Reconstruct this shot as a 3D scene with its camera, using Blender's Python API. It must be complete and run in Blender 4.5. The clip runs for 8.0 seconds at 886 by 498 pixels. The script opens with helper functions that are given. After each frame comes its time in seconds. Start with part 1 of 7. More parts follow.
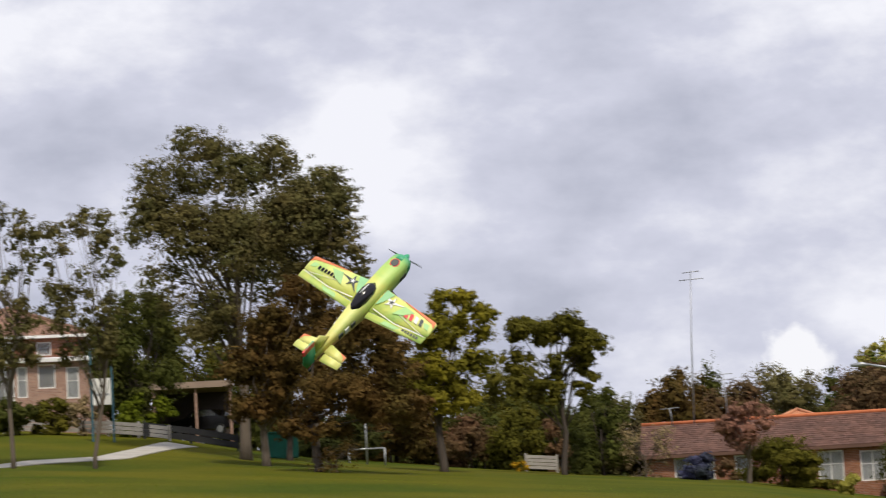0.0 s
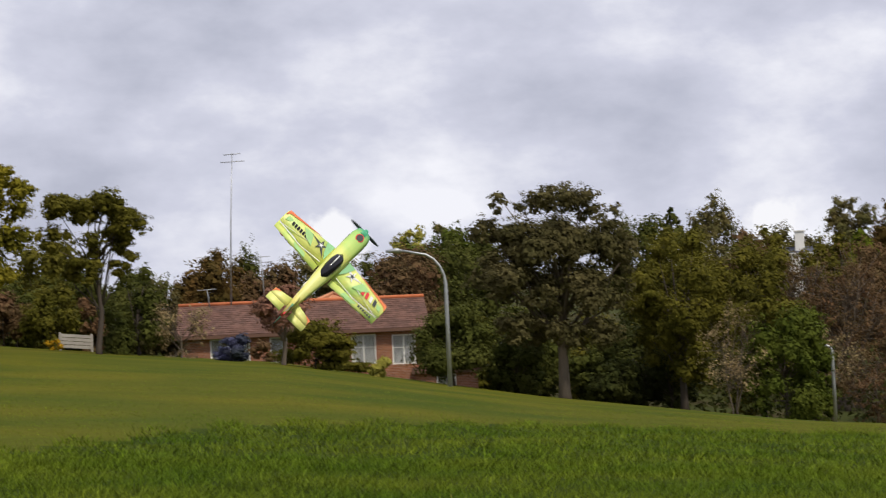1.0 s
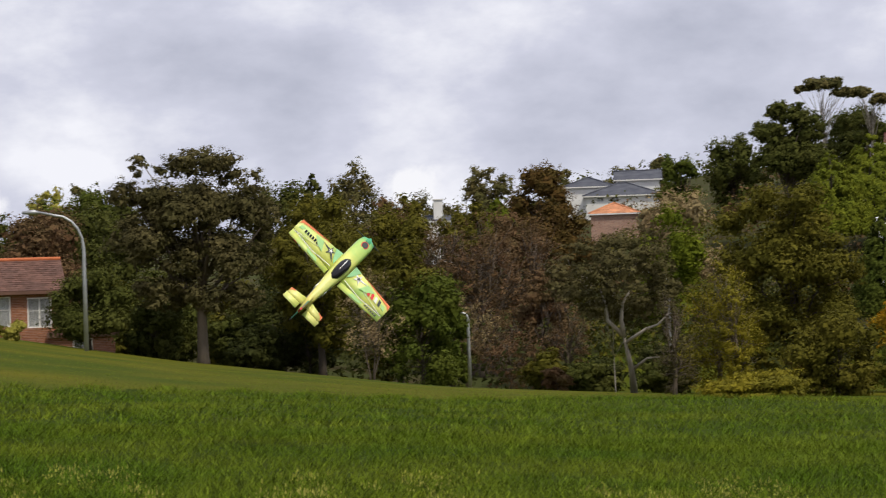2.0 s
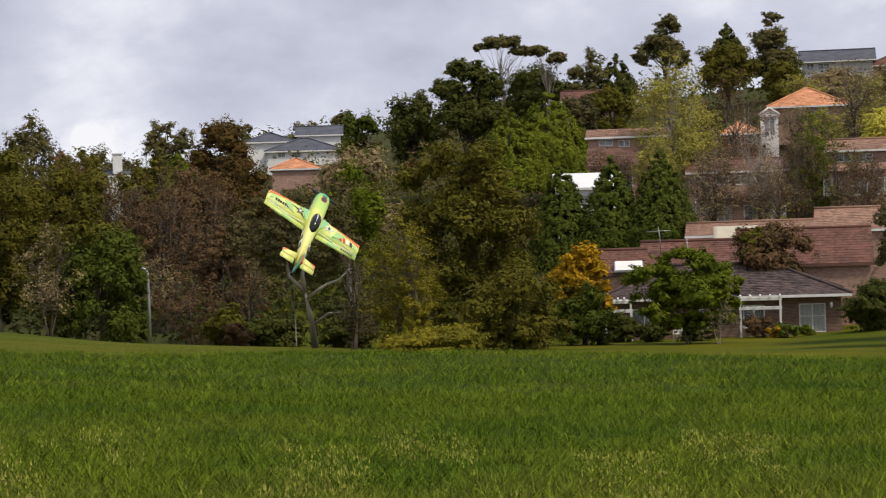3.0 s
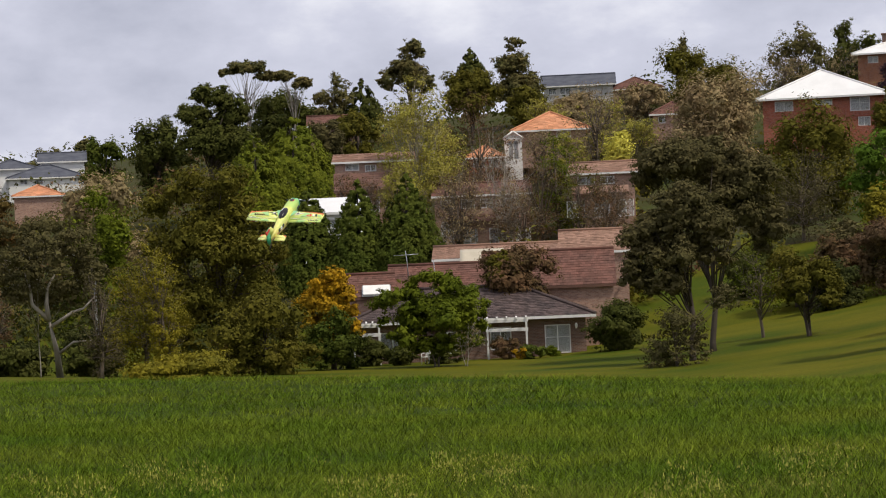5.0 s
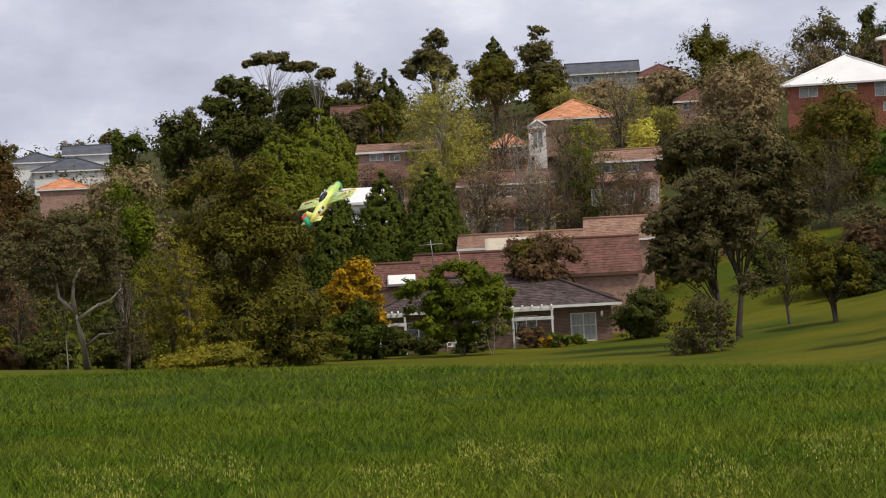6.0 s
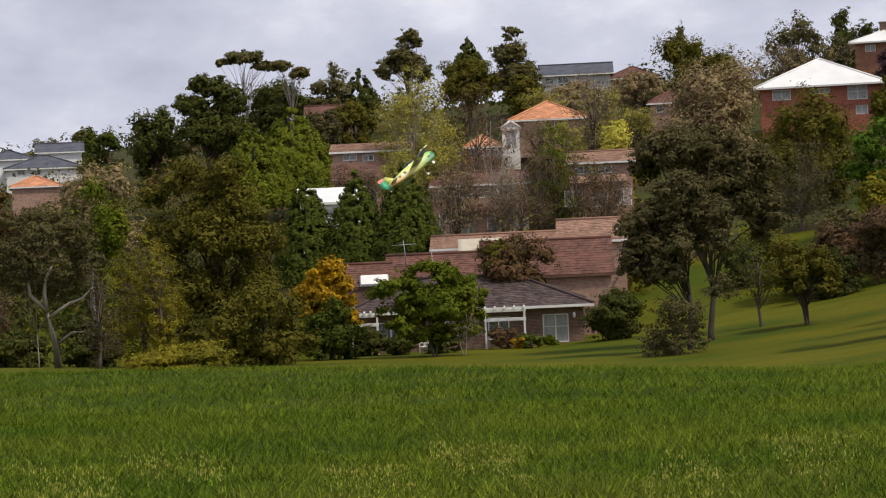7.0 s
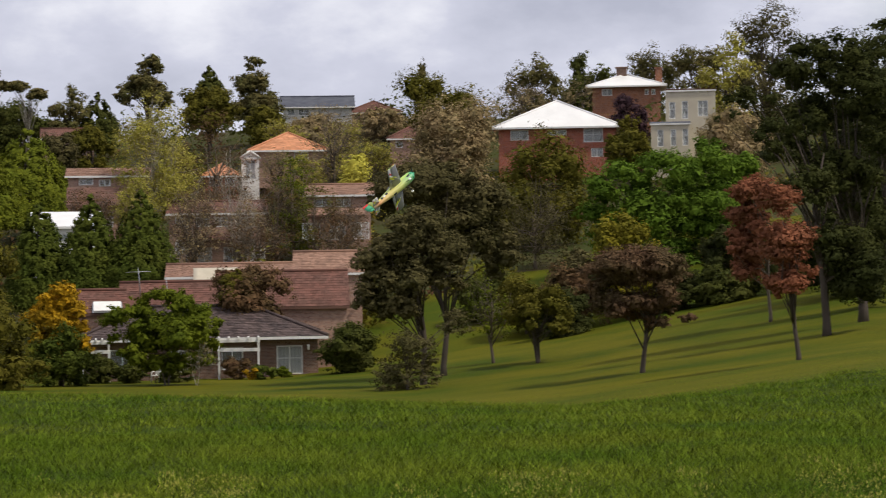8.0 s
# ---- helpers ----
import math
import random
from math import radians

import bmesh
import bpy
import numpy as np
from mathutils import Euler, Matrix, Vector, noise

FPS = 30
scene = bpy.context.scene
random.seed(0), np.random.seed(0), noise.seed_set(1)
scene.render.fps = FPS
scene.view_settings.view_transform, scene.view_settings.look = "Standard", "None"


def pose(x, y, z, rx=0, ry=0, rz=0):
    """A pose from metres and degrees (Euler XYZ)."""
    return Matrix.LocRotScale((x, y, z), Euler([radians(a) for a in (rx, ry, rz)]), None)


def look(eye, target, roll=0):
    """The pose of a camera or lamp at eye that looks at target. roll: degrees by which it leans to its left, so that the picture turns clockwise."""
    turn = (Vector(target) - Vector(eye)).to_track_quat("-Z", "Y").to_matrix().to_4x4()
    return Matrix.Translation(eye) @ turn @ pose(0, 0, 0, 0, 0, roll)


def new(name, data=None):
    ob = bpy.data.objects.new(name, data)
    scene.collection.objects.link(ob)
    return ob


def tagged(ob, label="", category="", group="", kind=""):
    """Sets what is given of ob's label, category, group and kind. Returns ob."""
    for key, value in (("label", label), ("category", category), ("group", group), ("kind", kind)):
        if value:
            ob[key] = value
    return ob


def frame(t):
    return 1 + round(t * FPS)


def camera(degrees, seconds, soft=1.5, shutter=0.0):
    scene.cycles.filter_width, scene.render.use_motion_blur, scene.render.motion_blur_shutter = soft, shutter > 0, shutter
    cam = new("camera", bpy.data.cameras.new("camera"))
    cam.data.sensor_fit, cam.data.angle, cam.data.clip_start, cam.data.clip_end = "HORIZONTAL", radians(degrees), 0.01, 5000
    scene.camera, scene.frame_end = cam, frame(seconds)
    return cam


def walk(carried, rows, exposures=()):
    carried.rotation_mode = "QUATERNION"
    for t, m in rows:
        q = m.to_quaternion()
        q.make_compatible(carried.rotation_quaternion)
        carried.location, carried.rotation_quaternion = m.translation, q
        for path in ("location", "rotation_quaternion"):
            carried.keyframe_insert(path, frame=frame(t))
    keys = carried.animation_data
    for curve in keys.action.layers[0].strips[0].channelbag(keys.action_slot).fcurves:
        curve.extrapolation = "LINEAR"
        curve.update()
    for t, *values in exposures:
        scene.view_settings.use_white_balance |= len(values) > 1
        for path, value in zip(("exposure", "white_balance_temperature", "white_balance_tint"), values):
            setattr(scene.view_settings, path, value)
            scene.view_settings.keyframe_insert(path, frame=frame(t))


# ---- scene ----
EYE = 1.6
cam = camera(23.605, 8.0, soft=1.1, shutter=0.12)
# seconds, heading to the right of north, pitch, roll: a long lens panned by hand from one spot
PAN = [
    (0.0, 0.346, 6.126, -3.351),
    (0.3, 5.309, 4.950, -3.220),
    (0.5, 8.076, 4.183, -3.101),
    (0.8, 10.651, 3.129, -2.754),
    (1.0, 12.565, 2.303, -2.495),
    (1.2, 14.600, 1.379, -2.312),
    (1.5, 17.487, 0.396, -2.154),
    (1.7, 19.504, 0.367, -2.018),
    (2.0, 22.218, 1.001, -1.887),
    (2.2, 24.238, 1.175, -1.850),
    (3.3, 32.457, -0.763, -1.765),
    (3.5, 33.605, -0.475, -1.794),
    (3.8, 36.600, -0.239, -1.919),
    (4.0, 38.104, -0.322, -2.002),
    (4.5, 37.952, -0.097, -2.112),
    (4.7, 37.776, -0.004, -2.273),
    (5.8, 37.172, -0.306, -2.905),
    (6.0, 36.918, -0.317, -2.971),
    (6.5, 37.027, -0.764, -3.004),
    (7.0, 37.653, -0.342, -2.595),
    (7.2, 38.227, -0.101, -2.251),
    (7.5, 39.885, 0.203, -1.706),
    (7.8, 42.792, 0.346, -1.257),
    (8.0, 44.782, 0.313, -0.860),
]


def aim(heading, pitch, roll):
    return pose(0, 0, EYE, 90 + pitch, 0, -heading) @ pose(0, 0, 0, 0, 0, roll)


walk(cam, [(t, aim(a, p, r)) for t, a, p, r in PAN])

# ---- sky, sun ----
SUN_EL, SUN_AZ = 55.0, 160.0
world = bpy.data.worlds.new("world")
scene.world = world
world.use_nodes = True
wn, wl = world.node_tree.nodes, world.node_tree.links
wn.clear()


def wnode(kind, **inputs):
    n = wn.new(kind)
    for k, v in inputs.items():
        n.inputs[k].default_value = v
    return n


sky = wn.new("ShaderNodeTexSky")
sky.sky_type, sky.sun_disc = "NISHITA", False
sky.sun_elevation, sky.sun_rotation = radians(SUN_EL), radians(SUN_AZ)
sky.air_density, sky.dust_density = 1.2, 2.0
coord = wn.new("ShaderNodeTexCoord")
stretch = wn.new("ShaderNodeMapping")
stretch.inputs["Scale"].default_value = (1.0, 1.0, 1.9)
wl.new(coord.outputs["Generated"], stretch.inputs["Vector"])
big = wnode("ShaderNodeTexNoise", Scale=7.5, Detail=8.0, Roughness=0.55)
big.inputs["Distortion"].default_value = 0.0
wl.new(stretch.outputs[0], big.inputs["Vector"])
shade = wn.new("ShaderNodeValToRGB")
shade.color_ramp.elements[0].position, shade.color_ramp.elements[0].color = 0.34, (0.475, 0.495, 0.60, 1)
shade.color_ramp.elements[1].position, shade.color_ramp.elements[1].color = 0.64, (0.90, 0.905, 0.97, 1)
mid = shade.color_ramp.elements.new(0.50)
mid.color = (0.635, 0.65, 0.765, 1)
wl.new(big.outputs["Fac"], shade.inputs[0])
# two small cumulus heads low over the valley, ragged by a finer noise
rag = wnode("ShaderNodeTexNoise", Scale=75.0, Detail=5.0, Roughness=0.55)
wl.new(coord.outputs["Generated"], rag.inputs["Vector"])
heaped = shade.outputs[0]
for centre, reach in (((0.1667, 0.9849, 0.0457), 0.0145), ((0.3665, 0.9293, 0.0461), 0.0125)):
    far = wn.new("ShaderNodeVectorMath")
    far.operation = "DISTANCE"
    wl.new(coord.outputs["Generated"], far.inputs[0])
    far.inputs[1].default_value = centre
    edge = wn.new("ShaderNodeMath")
    edge.operation = "MULTIPLY_ADD"
    wl.new(rag.outputs["Fac"], edge.inputs[0])
    edge.inputs[1].default_value = -0.022
    wl.new(far.outputs["Value"], edge.inputs[2])
    head = wn.new("ShaderNodeMapRange")
    head.inputs[1].default_value, head.inputs[2].default_value = reach - 0.0095, reach - 0.0145
    wl.new(edge.outputs[0], head.inputs[0])
    blend = wn.new("ShaderNodeMix")
    blend.data_type = "RGBA"
    wl.new(head.outputs[0], blend.inputs[0])
    wl.new(heaped, blend.inputs[6])
    blend.inputs[7].default_value = (0.93, 0.93, 0.97, 1)
    heaped = blend.outputs[2]
cover = wnode("ShaderNodeTexNoise", Scale=1.7, Detail=3.0)
wl.new(stretch.outputs[0], cover.inputs["Vector"])
gap = wn.new("ShaderNodeValToRGB")
gap.color_ramp.elements[0].position, gap.color_ramp.elements[1].position = 0.30, 0.42
wl.new(cover.outputs["Fac"], gap.inputs[0])
bg_sky = wnode("ShaderNodeBackground", Strength=0.10)
wl.new(sky.outputs[0], bg_sky.inputs["Color"])
bg_cloud = wnode("ShaderNodeBackground", Strength=1.0)
wl.new(heaped, bg_cloud.inputs["Color"])
mixw = wn.new("ShaderNodeMixShader")
wl.new(gap.outputs[0], mixw.inputs[0])
wl.new(bg_sky.outputs[0], mixw.inputs[1])
wl.new(bg_cloud.outputs[0], mixw.inputs[2])
outw = wn.new("ShaderNodeOutputWorld")
wl.new(mixw.outputs[0], outw.inputs["Surface"])

sun = new("sun", bpy.data.lights.new("sun", "SUN"))
sun.data.energy, sun.data.angle, sun.data.color = 2.8, radians(5), (1.0, 0.92, 0.78)
sa, se = radians(SUN_AZ), radians(SUN_EL)
sun.matrix_world = look((60 * math.sin(sa), 60 * math.cos(sa), 60 * math.tan(se)), (0, 0, 0))
scene.view_settings.exposure = 0.0


# ---- materials ----
def material(name, base, other=None, scale=3.0, rough=0.8, metal=0.0, bump=0.0, bump_scale=40.0, fine=0.15, islands=0.0, objects=0.0, spec=0.3, through_light=0.0, coords="Object", stretch_by=(1, 1, 1), courses=False):
    """Two tones mixed by a large noise, a fine grain on top, bump, and variation by piece."""
    m = bpy.data.materials.new(name)
    m.use_nodes = True
    nt = m.node_tree
    n, l = nt.nodes, nt.links
    b = n["Principled BSDF"]
    other = other or tuple(c * 0.75 for c in base)
    tc = n.new("ShaderNodeTexCoord")
    mp = n.new("ShaderNodeMapping")
    mp.inputs["Scale"].default_value = stretch_by
    l.new(tc.outputs[coords], mp.inputs["Vector"])
    n1 = n.new("ShaderNodeTexNoise")
    n1.inputs["Scale"].default_value, n1.inputs["Detail"].default_value = scale, 4
    n2 = n.new("ShaderNodeTexNoise")
    n2.inputs["Scale"].default_value, n2.inputs["Detail"].default_value = bump_scale, 3
    l.new(mp.outputs[0], n1.inputs["Vector"])
    l.new(mp.outputs[0], n2.inputs["Vector"])
    r1 = n.new("ShaderNodeMapRange")
    r1.inputs[1].default_value, r1.inputs[2].default_value = 0.35, 0.65
    l.new(n1.outputs["Fac"], r1.inputs[0])
    mx = n.new("ShaderNodeMix")
    mx.data_type = "RGBA"
    mx.inputs[6].default_value, mx.inputs[7].default_value = (*base, 1), (*other, 1)
    l.new(r1.outputs[0], mx.inputs[0])
    hs = n.new("ShaderNodeHueSaturation")
    l.new(mx.outputs[2], hs.inputs["Color"])
    if courses:
        # brickwork: 230 x 76 mm with pale mortar, run round the corner by x + y
        sx, ad, cb, bt = n.new("ShaderNodeSeparateXYZ"), n.new("ShaderNodeMath"), n.new("ShaderNodeCombineXYZ"), n.new("ShaderNodeTexBrick")
        l.new(tc.outputs[coords], sx.inputs[0])
        l.new(sx.outputs[0], ad.inputs[0])
        l.new(sx.outputs[1], ad.inputs[1])
        l.new(ad.outputs[0], cb.inputs[0])
        l.new(sx.outputs[2], cb.inputs[1])
        l.new(cb.outputs[0], bt.inputs["Vector"])
        bt.inputs["Scale"].default_value, bt.inputs["Mortar Size"].default_value = 1.0, 0.008
        bt.inputs["Brick Width"].default_value, bt.inputs["Row Height"].default_value = 0.24, 0.086
        l.new(mx.outputs[2], bt.inputs["Color1"])
        dk = n.new("ShaderNodeMix")
        dk.data_type, dk.blend_type = "RGBA", "MULTIPLY"
        dk.inputs[0].default_value, dk.inputs[7].default_value = 1.0, (0.62, 0.6, 0.6, 1)
        l.new(mx.outputs[2], dk.inputs[6])
        l.new(dk.outputs[2], bt.inputs["Color2"])
        bt.inputs["Mortar"].default_value = (*[min(1, 0.5 * c + 0.16) for c in base], 1)
        l.new(bt.outputs["Color"], hs.inputs["Color"])
    val = n.new("ShaderNodeMath")
    val.operation = "MULTIPLY_ADD"
    l.new(n2.outputs["Fac"], val.inputs[0])
    val.inputs[1].default_value, val.inputs[2].default_value = 2 * fine, 1 - fine
    last = val
    for amount, kind, socket in ((islands, "ShaderNodeNewGeometry", "Random Per Island"), (objects, "ShaderNodeObjectInfo", "Random")):
        if amount:
            src = n.new(kind)
            v = n.new("ShaderNodeMath")
            v.operation = "MULTIPLY_ADD"
            l.new(src.outputs[socket], v.inputs[0])
            v.inputs[1].default_value, v.inputs[2].default_value = 2 * amount, 1 - amount
            k = n.new("ShaderNodeMath")
            k.operation = "MULTIPLY"
            l.new(last.outputs[0], k.inputs[0])
            l.new(v.outputs[0], k.inputs[1])
            last = k
    l.new(last.outputs[0], hs.inputs["Value"])
    l.new(hs.outputs[0], b.inputs["Base Color"])
    b.inputs["Roughness"].default_value, b.inputs["Metallic"].default_value = rough, metal
    b.inputs["Specular IOR Level"].default_value = spec
    if bump:
        bp = n.new("ShaderNodeBump")
        bp.inputs["Strength"].default_value, bp.inputs["Distance"].default_value = bump, 0.02
        l.new(n2.outputs["Fac"], bp.inputs["Height"])
        l.new(bp.outputs[0], b.inputs["Normal"])
    if through_light:
        tr = n.new("ShaderNodeBsdfTranslucent")
        l.new(hs.outputs[0], tr.inputs["Color"])
        ms = n.new("ShaderNodeMixShader")
        ms.inputs[0].default_value = through_light
        l.new(b.outputs[0], ms.inputs[1])
        l.new(tr.outputs[0], ms.inputs[2])
        l.new(ms.outputs[0], n["Material Output"].inputs["Surface"])
    return m


def leaves(name, base, other):
    return material(name, base, other, scale=0.55, rough=0.8, islands=0.26, fine=0.12, spec=0.06, through_light=0.2, bump_scale=9)


LEAF = {
    "gum": leaves("gum_leaf", (0.1, 0.1, 0.034), (0.155, 0.125, 0.046)),
    "grey": leaves("grey_leaf", (0.080, 0.073, 0.027), (0.112, 0.094, 0.039)),
    "brown": leaves("brown_leaf", (0.118, 0.066, 0.020), (0.085, 0.063, 0.017)),
    "yellow": leaves("yellow_green_leaf", (0.24, 0.2, 0.018), (0.135, 0.125, 0.016)),
    "olive": leaves("olive_leaf", (0.090, 0.086, 0.012), (0.126, 0.110, 0.016)),
    # near-black: pine foliage, and shade put into the leaf colour of shady shrubs
    "pine": leaves("pine_and_shaded_leaf", (0.034, 0.041, 0.011), (0.054, 0.058, 0.015)),
    "dark": leaves("dark_leaf", (0.06, 0.07, 0.014), (0.085, 0.088, 0.02)),
    "fresh": leaves("fresh_leaf", (0.138, 0.162, 0.012), (0.085, 0.112, 0.010)),
    "elm": leaves("elm_leaf", (0.115, 0.180, 0.018), (0.075, 0.130, 0.014)),
    "spring": leaves("spring_cypress_leaf", (0.165, 0.182, 0.016), (0.112, 0.138, 0.014)),
    "lime": leaves("lime_leaf", (0.36, 0.34, 0.06), (0.28, 0.24, 0.055)),
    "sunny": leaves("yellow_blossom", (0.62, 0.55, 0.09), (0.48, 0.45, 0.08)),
    "conifer": leaves("conifer_leaf", (0.062, 0.084, 0.012), (0.092, 0.108, 0.016)),
    "gold": leaves("gold_leaf", (0.46, 0.26, 0.012), (0.33, 0.21, 0.016)),
    "red": leaves("copper_leaf", (0.28, 0.105, 0.055), (0.20, 0.082, 0.043)),
    "maroon": leaves("maroon_leaf", (0.155, 0.085, 0.044), (0.112, 0.080, 0.035)),
    "plum": leaves("plum_leaf", (0.125, 0.070, 0.040), (0.095, 0.072, 0.034)),
    "pink": leaves("pink_leaf", (0.3, 0.145, 0.1), (0.21, 0.115, 0.075)),
    "purple": leaves("purple_leaf", (0.06, 0.036, 0.046), (0.08, 0.045, 0.05)),
    "blue": leaves("blue_flower", (0.085, 0.085, 0.17), (0.05, 0.06, 0.07)),
    "bare": leaves("bud_leaf", (0.32, 0.23, 0.12), (0.25, 0.2, 0.095)),
}
BARK = {
    "dark": material("dark_bark", (0.05, 0.038, 0.029), (0.085, 0.066, 0.052), scale=1.5, bump=0.6, bump_scale=14, stretch_by=(1, 1, 0.25)),
    "brown": material("brown_bark", (0.15, 0.115, 0.085), (0.10, 0.08, 0.06), scale=1.5, bump=0.6, bump_scale=14, stretch_by=(1, 1, 0.25)),
    "pale": material("pale_bark", (0.40, 0.36, 0.31), (0.24, 0.21, 0.18), scale=1.2, bump=0.3, bump_scale=12, stretch_by=(1, 1, 0.3)),
}
GRASS = material("mown_grass", (0.050, 0.070, 0.006), (0.104, 0.098, 0.008), scale=0.13, rough=0.95, fine=0.3, bump=0.5, bump_scale=5, spec=0.03)
SCRUB = material("leaf_litter", (0.055, 0.045, 0.022), (0.05, 0.06, 0.018), scale=0.2, rough=0.95, fine=0.3, bump=0.5, bump_scale=5, spec=0.03)
# thatch under the long grass, darkened to stand for shade between the blades
SHADED_THATCH = material("shaded_thatch", (0.024, 0.042, 0.004), (0.040, 0.052, 0.006), scale=0.6, rough=0.95, fine=0.3, bump=0.5, bump_scale=6, spec=0.03)
DRY = material("dry_grass", (0.21, 0.20, 0.045), (0.13, 0.16, 0.022), scale=0.5, rough=0.9, islands=0.3, spec=0.04, through_light=0.2)
BLADE = material("grass_blade", (0.070, 0.122, 0.006), (0.138, 0.174, 0.012), scale=0.45, rough=0.7, islands=0.85, fine=0.45, spec=0.08, through_light=0.14, bump_scale=3.0)
SEED = material("grass_flower", (0.30, 0.30, 0.04), (0.38, 0.36, 0.08), scale=3, rough=0.8, islands=0.3)
PATH = material("concrete_path", (0.46, 0.43, 0.38), (0.38, 0.35, 0.31), scale=0.8, bump=0.2)
SOIL = material("bare_soil", (0.20, 0.14, 0.085), (0.16, 0.13, 0.06), scale=1.5, bump=0.4)
BRICK = {
    "orange": material("orange_brick", (0.36, 0.15, 0.075), (0.29, 0.12, 0.065), scale=1.2, bump=0.4, bump_scale=30, fine=0.25, courses=True, spec=0.05),
    "red": material("red_brick", (0.44, 0.135, 0.075), (0.37, 0.11, 0.065), scale=1.2, bump=0.4, bump_scale=30, fine=0.25, courses=True, spec=0.05),
    "brown": material("brown_brick", (0.22, 0.125, 0.085), (0.16, 0.098, 0.070), scale=1.5, bump=0.4, bump_scale=26, fine=0.35, courses=True, spec=0.05),
    "pink": material("pink_brick", (0.48, 0.30, 0.22), (0.40, 0.24, 0.175), scale=1.5, bump=0.4, bump_scale=20, fine=0.3, courses=True, spec=0.05),
    "cream": material("cream_render", (0.56, 0.50, 0.38), (0.50, 0.44, 0.34), scale=0.6, bump=0.1),
    "white": material("white_render", (0.78, 0.77, 0.74), (0.70, 0.69, 0.66), scale=0.6, bump=0.1),
    "grey": material("grey_weatherboard", (0.50, 0.49, 0.46), (0.44, 0.43, 0.41), scale=0.6, bump=0.1),
    "dark": material("dark_timber", (0.055, 0.042, 0.036), (0.08, 0.06, 0.05), scale=1.0, bump=0.2),
}
ROOF = {
    "brown": material("brown_roof_tile", (0.155, 0.085, 0.066), (0.12, 0.070, 0.057), scale=0.9, bump=0.4, bump_scale=9, fine=0.22, islands=0.22, spec=0.06),
    "red": material("red_roof_tile", (0.165, 0.080, 0.062), (0.125, 0.068, 0.054), scale=0.8, bump=0.4, bump_scale=8, fine=0.22, islands=0.22, spec=0.06),
    "pink": material("faded_roof_tile", (0.30, 0.18, 0.13), (0.24, 0.145, 0.105), scale=0.8, bump=0.4, bump_scale=8, fine=0.22, islands=0.24, spec=0.06),
    "black": material("charcoal_roof_tile", (0.062, 0.047, 0.046), (0.105, 0.076, 0.070), scale=1.2, bump=0.5, bump_scale=8, fine=0.4, islands=0.4, spec=0.15),
    "orange": material("terracotta_roof_tile", (0.60, 0.28, 0.15), (0.50, 0.235, 0.13), scale=0.8, bump=0.4, bump_scale=8, fine=0.2, islands=0.2, spec=0.06),
    "slate": material("slate_roof_tile", (0.075, 0.08, 0.10), (0.11, 0.115, 0.135), scale=0.8, bump=0.3, bump_scale=8, spec=0.06),
    "white": material("white_metal_roof", (0.80, 0.79, 0.77), (0.72, 0.71, 0.69), scale=0.5, rough=0.45, bump=0.05, spec=0.5),
}
RIDGE = material("terracotta_ridge", (0.56, 0.17, 0.07), (0.46, 0.14, 0.06), scale=2.0, bump=0.2)
PAINT = material("white_paint", (0.80, 0.79, 0.75), (0.72, 0.70, 0.66), scale=1.5, rough=0.5, fine=0.06)
FRAME_BROWN = material("brown_paint", (0.16, 0.085, 0.06), (0.13, 0.07, 0.05), scale=2, rough=0.5, fine=0.06)
CURTAIN = material("white_curtain", (0.72, 0.70, 0.66), (0.58, 0.56, 0.54), scale=5, rough=0.9, stretch_by=(6, 1, 0.3))
GREY_STEEL = material("galvanised_steel", (0.42, 0.43, 0.44), (0.36, 0.37, 0.38), scale=3, rough=0.45, metal=0.6, fine=0.05)
WOOD_FENCE = material("grey_timber", (0.42, 0.39, 0.35), (0.34, 0.31, 0.28), scale=2, bump=0.3, stretch_by=(1, 1, 5))
GREEN_PAINT = material("green_paint", (0.02, 0.16, 0.115), (0.018, 0.13, 0.095), scale=2, rough=0.5, fine=0.06)
BLACK_PAINT = material("black_paint", (0.02, 0.02, 0.022), (0.03, 0.03, 0.03), scale=2, rough=0.4, fine=0.06)
CLOTH = material("beige_canvas", (0.52, 0.46, 0.36), (0.45, 0.40, 0.31), scale=1.0, rough=0.9)
GLASS = bpy.data.materials.new("window_glass")
GLASS.use_nodes = True
_g = GLASS.node_tree.nodes["Principled BSDF"]
_g.inputs["Base Color"].default_value = (0.94, 0.96, 0.96, 1)
_g.inputs["Transmission Weight"].default_value, _g.inputs["IOR"].default_value = 0.85, 1.25
_g.inputs["Roughness"].default_value, _g.inputs["Specular IOR Level"].default_value = 0.06, 0.8


# ---- building blocks ----
def at(az, d):
    """The plan's place d metres from the camera's foot, az degrees right of north."""
    return d * math.sin(radians(az)), d * math.cos(radians(az))


def part(name, bm, mat, parent=None, label="", smooth=False):
    me = bpy.data.meshes.new(name)
    bm.normal_update()
    bm.to_mesh(me)
    bm.free()
    return part_mesh(name, me, mat, parent, label, smooth)


def part_mesh(name, me, mat, parent=None, label="", smooth=False):
    for m in (mat if isinstance(mat, (list, tuple)) else [mat]):
        me.materials.append(m)
    if smooth:
        me.polygons.foreach_set("use_smooth", [True] * len(me.polygons))
    ob = new(name, me)
    if parent is not None:
        ob.parent = parent
    if label:
        tagged(ob, label)
    return ob


def thing(name, label, category, m, group="", kind=""):
    ob = new(name)
    ob.matrix_basis = m
    ob.empty_display_size = 0.2
    return tagged(ob, label, category, group, kind)


